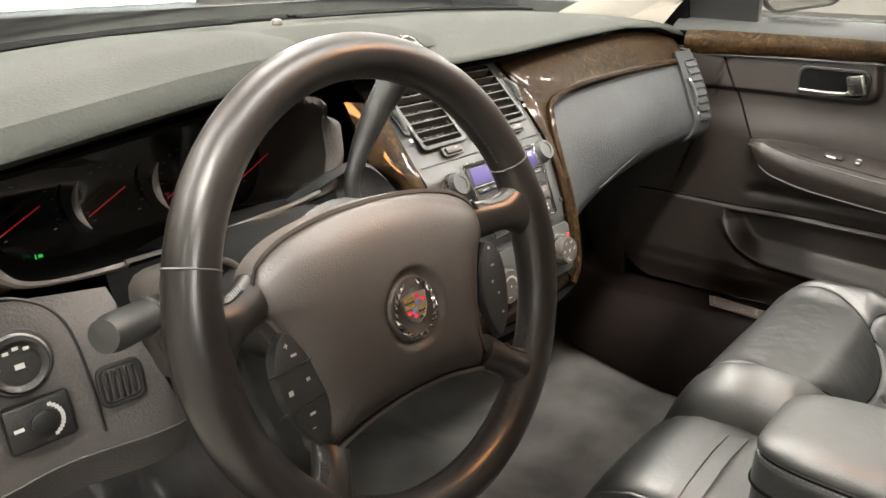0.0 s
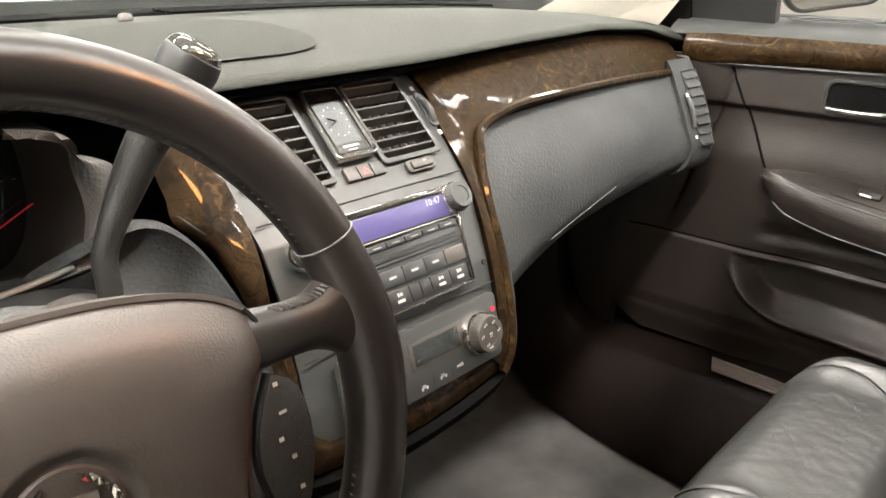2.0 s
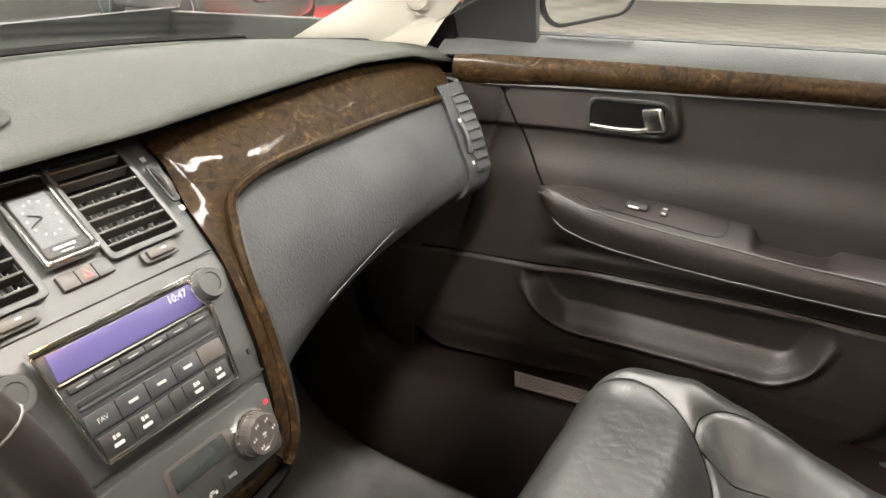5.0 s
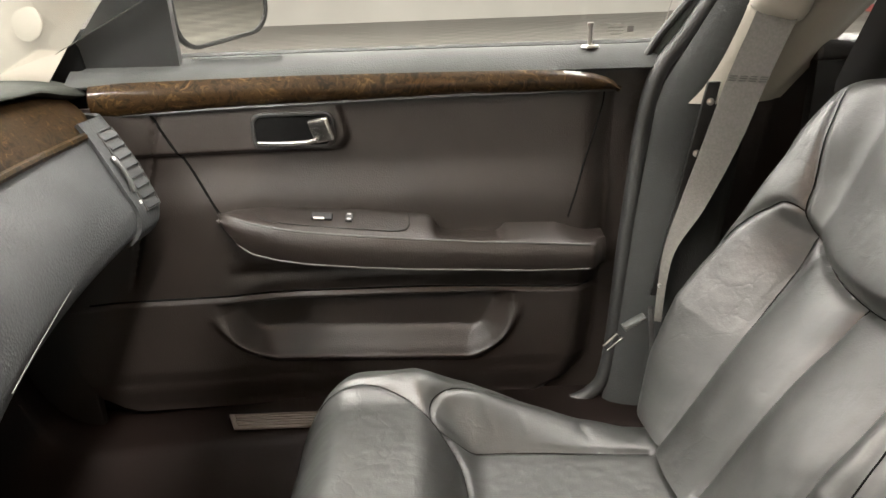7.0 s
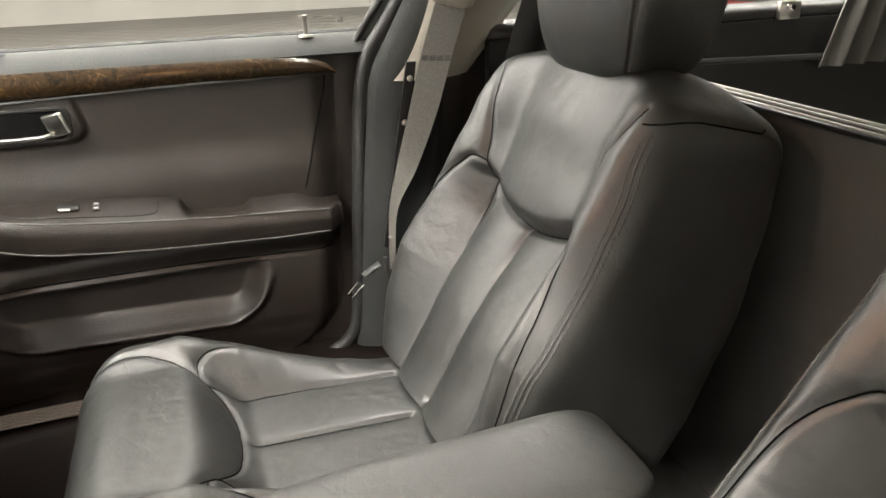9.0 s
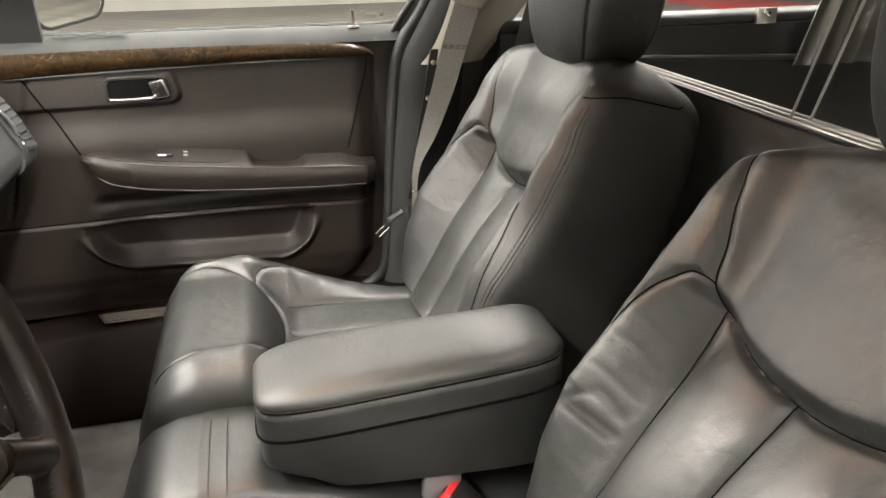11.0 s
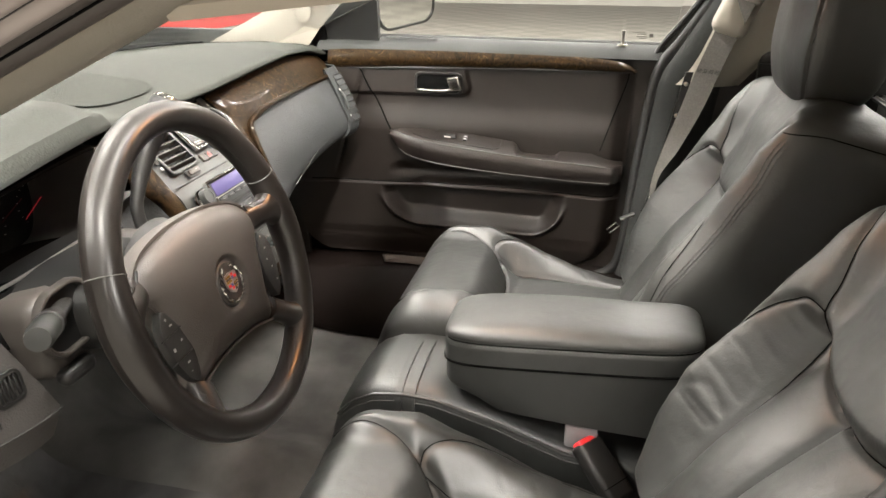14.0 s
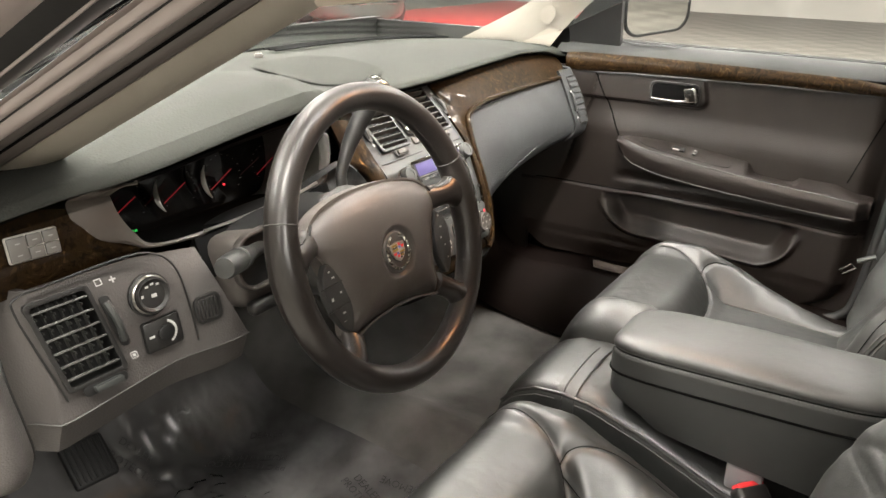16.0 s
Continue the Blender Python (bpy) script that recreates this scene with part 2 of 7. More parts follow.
def curve(pts, t):
    """Catmull-Rom through pts, t from 0 to 1."""
    n = len(pts) - 1
    s = min(max(t, 0.0), 1.0) * n
    i = min(int(s), n - 1)
    f = s - i
    p = [Vector(pts[min(max(k, 0), n)]) for k in (i - 1, i, i + 1, i + 2)]
    return 0.5 * (2 * p[1] + (p[2] - p[0]) * f + (2 * p[0] - 5 * p[1] + 4 * p[2] - p[3]) * f * f + (3 * p[1] - p[0] - 3 * p[2] + p[3]) * f ** 3)


def lerp(table, x):
    """A smooth-ish value from rows of (x, value)."""
    xs, ys = zip(*table)
    return float(np.interp(x, xs, ys))


def step(a, b, x):
    t = min(max((x - a) / (b - a), 0.0), 1.0)
    return t * t * (3 - 2 * t)


def sheet(fn, nu, nv, wrap=False, bm=None):
    """A grid of fn(u, v), u and v from 0 to 1; wrap closes it in u."""
    bm = bm or bmesh.new()
    rows = [[bm.verts.new(fn(i / (nu if wrap else nu - 1), j / (nv - 1))) for i in range(nu)] for j in range(nv)]
    for j in range(nv - 1):
        for i in range(nu if wrap else nu - 1):
            k = (i + 1) % nu
            bm.faces.new((rows[j][i], rows[j][k], rows[j + 1][k], rows[j + 1][i]))
    return bm


def cap(bm):
    """Close the open rims of a tube."""
    edges = [e for e in bm.edges if e.is_boundary]
    bmesh.ops.holes_fill(bm, edges=edges, sides=0)
    return bm


def thick(bm, d):
    """Give a sheet a thickness."""
    bm.normal_update()
    eye = Vector((-0.45, -0.35, 1.10))
    s = sum((v.co - eye).dot(v.normal) for v in bm.verts)
    d = d if s > 0 else -d
    olds, faces, rim = bm.verts[:], bm.faces[:], [e for e in bm.edges if e.is_boundary]
    twin = {v: bm.verts.new(v.co + v.normal * d) for v in olds}
    for f in faces:
        bm.faces.new([twin[v] for v in reversed(f.verts)])
    for e in rim:
        a, b = e.verts
        bm.faces.new((a, b, twin[b], twin[a]))
    return bm


def rbox(sx, sy, sz, r=0.01, seg=2, m=None):
    bm = bmesh.new()
    bmesh.ops.create_cube(bm, size=1.0, matrix=Matrix.Diagonal((sx, sy, sz, 1)))
    if r > 0:
        bmesh.ops.bevel(bm, geom=bm.edges[:], offset=min(r, 0.49 * min(sx, sy, sz)), segments=seg, profile=0.5, affect="EDGES")
    if m is not None:
        bmesh.ops.transform(bm, matrix=m, verts=bm.verts)
    return bm


def rr(w, h, r, n=5):
    """A rounded rectangle's outline."""
    out = []
    for cx, cy, a0 in ((1, 1, 0), (-1, 1, 90), (-1, -1, 180), (1, -1, 270)):
        for k in range(n):
            a = radians(a0 + 90 * k / (n - 1))
            out.append((cx * (w / 2 - r) + r * math.cos(a), cy * (h / 2 - r) + r * math.sin(a)))
    return out


def plate(outline, depth, m=None, bevel=0.0, hole=None):
    """A flat piece from z = 0 up to depth over an outline, with an optional hole of as many points."""
    bm = bmesh.new()
    lo = [bm.verts.new((x, y, 0)) for x, y in outline]
    hi = [bm.verts.new((x, y, depth)) for x, y in outline]
    n = len(outline)
    if hole:
        hl = [bm.verts.new((x, y, 0)) for x, y in hole]
        hh = [bm.verts.new((x, y, depth)) for x, y in hole]
        for i in range(n):
            k = (i + 1) % n
            bm.faces.new((hi[i], hi[k], hh[k], hh[i]))
            bm.faces.new((lo[i], hl[i], hl[k], lo[k]))
            bm.faces.new((hl[i], hh[i], hh[k], hl[k]))
            bm.faces.new((lo[i], lo[k], hi[k], hi[i]))
    else:
        bm.faces.new(hi)
        bm.faces.new(lo[::-1])
        for i in range(n):
            k = (i + 1) % n
            bm.faces.new((lo[i], lo[k], hi[k], hi[i]))
    if bevel:
        top = [e for e in bm.edges if all(abs(v.co.z - depth) < 1e-7 for v in e.verts) and any(abs(f.normal.z) < 0.5 for f in e.link_faces)]
        bmesh.ops.recalc_face_normals(bm, faces=bm.faces)
        bmesh.ops.bevel(bm, geom=top, offset=bevel, segments=2, profile=0.5, affect="EDGES")
    if m is not None:
        bmesh.ops.transform(bm, matrix=m, verts=bm.verts)
    return bm


def tube(pts, r, n=8, closed=False, flat=1.0, steps=0, bm=None):
    """A round bar along pts; r a number or a function of 0..1; flat squeezes it."""
    if steps:
        pts = [curve(pts, i / (steps - 1)) for i in range(steps)]
    pts = [Vector(p) for p in pts]
    m = len(pts)
    bm = bm or bmesh.new()
    rings = []
    ref = Vector((0, 0, 1))
    for i, p in enumerate(pts):
        a, b = pts[(i - 1) % m if closed else max(i - 1, 0)], pts[(i + 1) % m if closed else min(i + 1, m - 1)]
        t = (b - a).normalized()
        if abs(t.dot(ref)) > 0.95:
            ref = Vector((1, 0, 0)) if abs(t.x) < 0.9 else Vector((0, 1, 0))
        s = t.cross(ref).normalized()
        u = s.cross(t)
        ref = u
        rad = r(i / (m - 1)) if callable(r) else r
        rings.append([bm.verts.new(p + (s * math.cos(2 * math.pi * k / n) + u * flat * math.sin(2 * math.pi * k / n)) * rad) for k in range(n)])
    for i in range(m if closed else m - 1):
        a, b = rings[i], rings[(i + 1) % m]
        for k in range(n):
            bm.faces.new((a[k], a[(k + 1) % n], b[(k + 1) % n], b[k]))
    if not closed:
        bm.faces.new(rings[0][::-1])
        bm.faces.new(rings[-1])
    return bm


def lathe(profile, n=32, m=None, bm=None):
    """Turn a profile of (radius, height) about z."""
    bm = bm or bmesh.new()
    rings = [[bm.verts.new((r * math.cos(2 * math.pi * k / n), r * math.sin(2 * math.pi * k / n), z)) for k in range(n)] for r, z in profile]
    for a, b in zip(rings, rings[1:]):
        for k in range(n):
            bm.faces.new((a[k], a[(k + 1) % n], b[(k + 1) % n], b[k]))
    bm.faces.new(rings[0][::-1])
    bm.faces.new(rings[-1])
    if m is not None:
        bmesh.ops.transform(bm, matrix=m, verts=bm.verts)
    return bm


def axes(o, x, y):
    """A frame at o with its x along x and y near y; z is their normal."""
    x = Vector(x).normalized()
    z = x.cross(Vector(y)).normalized()
    y = z.cross(x)
    m = Matrix((x, y, z)).transposed().to_4x4()
    m.translation = Vector(o)
    return m


def text_mesh(body, size, m, depth=0.0003):
    """Letters in the built-in font as a mesh, centred at m."""
    cu = bpy.data.curves.new("text", "FONT")
    cu.body, cu.size, cu.extrude, cu.align_x, cu.align_y = body, size, depth, "CENTER", "CENTER"
    cu.resolution_u = 2
    tmp = bpy.data.objects.new("text", cu)
    me = bpy.data.meshes.new_from_object(tmp)
    bm = bmesh.new()
    bm.from_mesh(me)
    bmesh.ops.transform(bm, matrix=m, verts=bm.verts)
    bpy.data.objects.remove(tmp)
    bpy.data.curves.remove(cu)
    bpy.data.meshes.remove(me)
    return bm


def bars(rows, m):
    """Small flat bars (x, y, w, h) joined, for marks too small to read."""
    bm = bmesh.new()
    for x, y, w, h in rows:
        vs = [bm.verts.new((x + sx * w / 2, y + sy * h / 2, 0.0002)) for sx, sy in ((-1, -1), (1, -1), (1, 1), (-1, 1))]
        bm.faces.new(vs)
    bmesh.ops.transform(bm, matrix=m, verts=bm.verts)
    return bm


def stitches(pts, mat, parent, gap=0.0075, r=0.0011, normal=(0, 0, 1), name="stitching"):
    """A row of short thread stitches along a line of points."""
    bm = bmesh.new()
    pts = [Vector(p) for p in pts]
    total = [0.0]
    for a, b in zip(pts, pts[1:]):
        total.append(total[-1] + (b - a).length)
    n = int(total[-1] / gap)
    for i in range(n):
        ends = []
        for s in ((i + 0.15) * gap, (i + 0.8) * gap):
            k = max(j for j in range(len(total)) if total[j] <= s)
            k = min(k, len(pts) - 2)
            f = (s - total[k]) / max(total[k + 1] - total[k], 1e-9)
            ends.append(pts[k].lerp(pts[k + 1], f))
        mid = (ends[0] + ends[1]) / 2 + Vector(normal) * r * 0.5
        tube([ends[0], mid, ends[1]], r, 5, bm=bm)
    return part(name, bm, mat, parent, "fine grey thread stitching")


# ---------------------------------------------------------------- garage
def garage():
    g = part("ground", sheet(lambda u, v: (-8 + 24 * u, -16 + 32 * v, 0), 3, 3), TILE)
    tagged(g, "pale beige checkered tile garage floor", "floor", kind="structure")
    bm = bmesh.new()
    for x0, y0, x1, y1 in ((-8, -16, 16, -16), (16, -16, 16, 16), (16, 16, -8, 16), (-8, 16, -8, -16)):
        d = Vector((x1 - x0, y1 - y0, 0))
        nrm = Vector((-d.y, d.x, 0)).normalized() * 0.2
        v = [bm.verts.new(p) for p in ((x0, y0, 0), (x1, y1, 0), (x1, y1, 4.2), (x0, y0, 4.2))]
        w = [bm.verts.new(Vector(q.co) - nrm) for q in v]
        bm.faces.new(v), bm.faces.new(w[::-1])
        for i in range(4):
            bm.faces.new((v[i], v[(i + 1) % 4], w[(i + 1) % 4], w[i]))
    tagged(part("wall_garage", bm, WALL), "plain grey-beige painted garage walls", "wall", kind="structure")
    tagged(part("ceiling", rbox(30.4, 32.4, 0.2, 0, m=pose(1, 0, 4.3)), CEIL), "plain grey garage ceiling", "ceiling", kind="structure")
    for x0, x1, y0, y1 in ((2.5, 15.9, 5.6, 9.0), (6.0, 15.9, -10.4, -8.35)):
        stripe = part("floor_stripe", rbox(x1 - x0, y1 - y0, 0.006, 0.002, m=pose((x0 + x1) / 2, (y0 + y1) / 2, 0.004)), REDTILE)
        tagged(stripe, "red tiled stripe on the garage floor", "floor marking", kind="structure")
    d = thing("garage_door", "white frosted garage door, glowing with daylight", "garage door", (5.2, 15.96, 0), kind="structure")
    for k in range(6):
        part("panel", rbox(9.0, 0.03, 0.56, 0.01, 1, pose(4.6, 15.97, 0.30 + 0.58 * k)), DAYLIGHT, d)
    for x in (0.05, 9.15):
        part("frame", rbox(0.12, 0.08, 3.6, 0.01, 1, pose(x, 15.95, 1.80)), SATIN, d)
    first = None
    for x in (-5.4, -2.6, 1.2, 4.6, 8.6):
        for y in (-5.0, -1.2, 2.3, 7.0):
            if y > 5 and x < 4:
                continue
            if first is None:
                first = thing("ceiling_light", "long white fluorescent ceiling light, switched on", "ceiling light", (x, y, 4.15), "ceiling lights")
                part("housing", rbox(2.6, 0.42, 0.09, 0.01, m=pose(x, y, 4.155)), WALL, first)
            else:
                copy_thing(first, pose(x, y, 4.15))
            la = bpy.data.lights.new("lamp", "AREA")
            la.shape, la.size, la.size_y, la.energy, la.color = "RECTANGLE", 2.5, 0.34, LAMP_WATTS * (0.22 if x < -4 else 1.6 if (x < 0 and y == -1.2) else 1.35 if x < 0 else 1.12 if (x < 2 and y == 2.3) else 0.88) * (1.3 if y > 5 else 1.0), LAMP_COLOUR
            lo = new("fluorescent_lamp", la)
            lo.matrix_world = pose(x, y, 4.10)


garage()


def courtesy_lamp():
    """Small incandescent map lamp in the overhead console of the car."""
    t = thing("courtesy_lamp", "small amber courtesy lamp in a cream roof console, switched on", "lamp", (-0.02, -0.21, 1.325))
    part("console", rbox(0.17, 0.18, 0.030, 0.012, 3, pose(-0.02, -0.21, 1.317)), CREAM, t, "cream roof console")
    part("lens", rbox(0.11, 0.055, 0.010, 0.004, 2, pose(-0.02, -0.15, 1.301)), ORANGE, t, "glowing amber lens")
    la = bpy.data.lights.new("courtesy_bulb", "AREA")
    la.shape, la.size, la.size_y, la.energy, la.color = "RECTANGLE", 0.11, 0.055, 1.5, (1.0, 0.42, 0.13)
    lo = new("courtesy_bulb", la)
    lo.matrix_world = pose(-0.02, -0.15, 1.294)


courtesy_lamp()


# ---------------------------------------------------------------- parked vehicles
def parked_car(name, label, paint, at, yaw, tall=1.45, low=0.0):
    """A parked car: body, glasshouse, wheels, lamps and grille; local x is its length."""
    t = thing(name, label, "car", at)
    m = Matrix.Translation(at) @ pose(0, 0, 0, 0, 0, yaw)
    L, W = 2.3, 0.92

    def body(u, v):
        x = -L + 2 * L * v
        a = 2 * math.pi * u
        belt = lerp(((-L, 0.72), (-1.4, 0.92), (0.4, 0.98), (1.2, 0.92), (2.1, 0.78), (L, 0.66)), x)
        belt -= low
        fade = max(0.04, 1 - abs(v - 0.5) ** 6 * 64) ** 0.5
        c, s = math.cos(a), math.sin(a)
        yy = W * fade * math.copysign(abs(c) ** 0.35, c)
        zz = 0.22 + (belt - 0.22) * (0.5 + 0.5 * math.copysign(abs(s) ** 0.45, s))
        return m @ Vector((x, yy, zz))

    part("body", cap(sheet(body, 36, 40, True)), paint, t)

    def cabin(u, v):
        s = -1 + 2 * v
        x = lerp(((-1, -1.9), (-0.45, -1.0), (0.45, 0.35), (1, 1.15)), s)
        z = lerp(((-1, 0.9 - low), (-0.45, tall - 0.02), (0.45, tall), (1, 0.95 - low)), s)
        y = (2 * u - 1)
        w = 0.80 - 0.16 * step(0.95, tall, z)
        drop = 0.06 * abs(y) ** 3
        return m @ Vector((x, y * w, z - drop))

    part("windscreen", thick(sheet(cabin, 12, 16), 0.02), GLOSS, t, "dark glass cabin")
    for sx in (-1.42, 1.42):
        for sy in (-1, 1):
            wm = m @ pose(sx, sy * 0.80, 0.33, 90 * -sy)
            tyre = part("wheel", lathe([(0.20, -0.1), (0.31, -0.1), (0.33, -0.06), (0.33, 0.06), (0.31, 0.1), (0.22, 0.1)], 28, wm), RUBBER, t)
            rim = lathe([(0.02, 0.085), (0.06, 0.1), (0.07, 0.08), (0.2, 0.09), (0.215, 0.105), (0.22, 0.09)], 28, wm)
            part("rim", rim, SATIN, tyre, "bright alloy rim")
    for sy in (-1, 1):
        part("headlight", rbox(0.10, 0.34, 0.13, 0.04, 3, m @ pose(2.2, sy * 0.62, 0.66)), GLOSS, t, "clear headlight")
    gr = part("grille", rbox(0.08, 0.78, 0.22, 0.05, 3, m @ pose(2.26, 0, 0.55)), BLACK, t, "dark slatted grille")
    for k in range(5):
        part("slat", rbox(0.02, 0.7, 0.012, 0.003, 1, m @ pose(2.30, 0, 0.47 + 0.04 * k)), CHROME, gr)
    return t


parked_car("parked_car", "dark grey-green car parked in front", DARKPAINT, (8.3, 8.6, 0), 252, 1.6)


# ---------------------------------------------------------------- car shell
def car_shell():
    # footwell floor, tunnel, toe board and side sills, in carpet
    def floor(u, v):
        x = -0.74 + 1.48 * u
        y = -1.0 + 1.95 * v
        hump = 0.10 * math.exp(-(x / 0.13) ** 2) * step(-0.2, 0.25, y)
        toe = 0.62 * step(0.50, 0.95, y)
        side = 0.02 * step(0.60, 0.72, abs(x))
        return (x, y, 0.265 + hump + toe + side + 0.004 * noise.noise((x * 9, y * 9, 1)))

    f = part("floor", thick(sheet(floor, 60, 60), 0.02), CARPET)
    tagged(f, "dark grey carpet on the car's floor", "car floor", kind="structure")
    # firewall closing the front
    fw = part("wall_front", rbox(1.56, 0.03, 0.75, 0, m=pose(0, 0.93, 0.66)), BLACK)
    tagged(fw, "black firewall behind the dashboard", "firewall", kind="structure")

    roof = thing("car_roof", "silver car roof with a pale cloth headliner", "car roof", (0, -0.5, 1.35), kind="structure")

    def roof_fn(u, v, dz=0.0):
        x = -0.60 + 1.20 * u
        y = -0.12 - 2.2 * v
        return (x, y, 1.37 + dz - 0.10 * (x / 0.62) ** 4 - 0.05 * (x / 0.62) ** 2 - 0.05 * (1 - v) ** 6)

    part("headliner", thick(sheet(lambda u, v: roof_fn(u, v), 20, 16), 0.01), LINER, roof)
    part("roof_skin", thick(sheet(lambda u, v: roof_fn(u, v, 0.03), 20, 16), 0.006), CARPAINT, roof)

    # windscreen
    def ws(u, v):
        x = (-0.76 + 1.52 * u) * (1 - 0.20 * v)
        y = 0.66 - 0.24 * abs(2 * u - 1) ** 2.6 - 0.80 * v + 0.06 * v * abs(2 * u - 1) ** 2
        return (x, y, 1.022 + 0.345 * v - 0.035 * abs(2 * u - 1) ** 2 + 0.03 * v * (1 - abs(2 * u - 1) ** 2))

    g = part("window_1", thick(sheet(ws, 24, 12), 0.004), GLASS)
    g.visible_shadow = False
    tagged(g, "large clear curved windscreen", "window", kind="structure")
    # black cowl along the windscreen base and the bonnet beyond
    cowl = part("cowl", tube([ws(i / 20, 0.0) for i in range(21)], 0.016, 8), SLOT)
    tagged(cowl, "black rubber seal along the windscreen base", "seal", kind="structure")

    def bonnet(u, v):
        x = -0.86 + 1.72 * u
        y = 0.72 + 1.05 * v - 0.25 * abs(2 * u - 1) ** 2.6
        return (x, y, 0.955 - 0.20 * v ** 1.4 - 0.06 * abs(2 * u - 1) ** 3)

    b = part("bonnet", thick(sheet(bonnet, 24, 12), 0.01), CARPAINT)
    tagged(b, "silver painted car bonnet", "car bonnet")

    # lower outer sides, so that light does not come through below the belt
    for sx, nm in ((1, "wall_passenger"), (-1, "wall_driver")):
        y0, y1 = (-2.3, 0.9) if sx > 0 else (-2.3, -0.55)
        w = part(nm, rbox(0.03, y1 - y0, 0.74, 0.01, m=pose(sx * 0.86, (y0 + y1) / 2, 0.62)), CARPAINT)
        tagged(w, "silver painted outer side of the car", "car side", kind="structure")
    # sills: a rounded plastic trim whose upper edge sweeps up into the kick panel
    for nm, sx in (("sill_passenger", 1), ("sill_driver", -1)):
        crest = [(0.672, -1.25, 0.452), (0.672, -0.60, 0.452), (0.674, -0.05, 0.450), (0.678, 0.22, 0.440), (0.682, 0.36, 0.430), (0.690, 0.43, 0.445), (0.700, 0.465, 0.50), (0.706, 0.485, 0.60), (0.708, 0.50, 0.74)]
        foot = [(0.606, -1.25, 0.27), (0.606, -0.60, 0.27), (0.606, -0.05, 0.27), (0.610, 0.22, 0.27), (0.618, 0.40, 0.29), (0.628, 0.54, 0.34), (0.645, 0.62, 0.45), (0.655, 0.66, 0.58), (0.66, 0.68, 0.74)]

        def trim(u, v):
            c, f = curve(crest, v), curve(foot, v)
            if u < 0.3:
                p = c + Vector((0.12 * (1 - u / 0.3), 0.05 * step(0.6, 0.9, v) * (1 - u / 0.3), -0.004 * (1 - u / 0.3)))
            else:
                w = (u - 0.3) / 0.7
                p = c.lerp(f, w) + Vector((-0.016, -0.012 * step(0.6, 0.9, v), 0.006)) * math.sin(math.pi * w) ** 0.7
            return (sx * p.x, p.y, p.z)

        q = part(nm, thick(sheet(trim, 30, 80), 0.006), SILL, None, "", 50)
        tagged(q, "brown plastic door sill, darkened for the footwell's shade, sweeping up to the kick panel", "door sill", kind="structure")
    # Unseen sheet added to keep stray light out of the footwell.
    lower_block = part("dash_light_block", thick(sheet(lambda u, v: (-0.76 + 1.52 * u, 0.335 + 0.58 * v, 0.735 - 0.03 * v), 4, 4), 0.008), SLOT)
    tagged(lower_block, "unseen black panel added to block light under the dashboard", "panel", kind="structure")
    # Hidden sheet added against light leaking in below the windscreen.
    cw = part("cowl_light_block", rbox(1.58, 0.50, 0.012, 0.002, 1, pose(0, 0.69, 0.955)), SLOT)
    tagged(cw, "unseen black panel added to block light below the windscreen base", "panel", kind="structure")
    fw2 = part("wall_front_side", rbox(0.02, 0.55, 0.62, 0.005, m=pose(0.765, 0.66, 0.72)), PLASTIC)
    tagged(fw2, "dark kick panel beside the footwell", "kick panel", kind="structure")
    fw3 = part("wall_front_driver", rbox(0.02, 0.62, 0.62, 0.005, m=pose(-0.765, 0.62, 0.72)), PLASTIC)
    tagged(fw3, "dark kick panel beside the pedals", "kick panel", kind="structure")
    # Matt black plate added so that the door gap reads as shade.
    jb = part("wall_gap_plate", rbox(0.02, 0.50, 0.62, 0.004, 1, pose(0.808, 0.38, 0.60)), SLOT)
    tagged(jb, "black plate added to shade the gap ahead of the passenger door", "door jamb", kind="structure")
    # brushed scuff plate on the passenger sill
    sc = thing("scuff_plate", "brown ribbed scuff plate on the door sill", "scuff plate", (0.712, 0.03, 0.45))
    part("base", plate([(0.020, 0.168), (-0.020, 0.150), (-0.020, -0.24), (0.020, -0.24)], 0.004, Matrix.Translation((0.712, 0, 0.452)), 0.001), BEZEL, sc)
    for k in range(5):
        part("rib", rbox(0.0040, 0.38, 0.004, 0.001, 1, pose(0.698 + 0.007 * k, -0.045 + 0.003 * k, 0.457)), BEZEL, sc)


car_shell()


def ribbon_between(lo, hi, bulge, n=10, m=30):
    """A curved strip between two edge lines."""
    def fn(u, v):
        p = curve(lo, v).lerp(curve(hi, v), u)
        return p + Vector(bulge) * math.sin(math.pi * u)
    return sheet(fn, n, m)


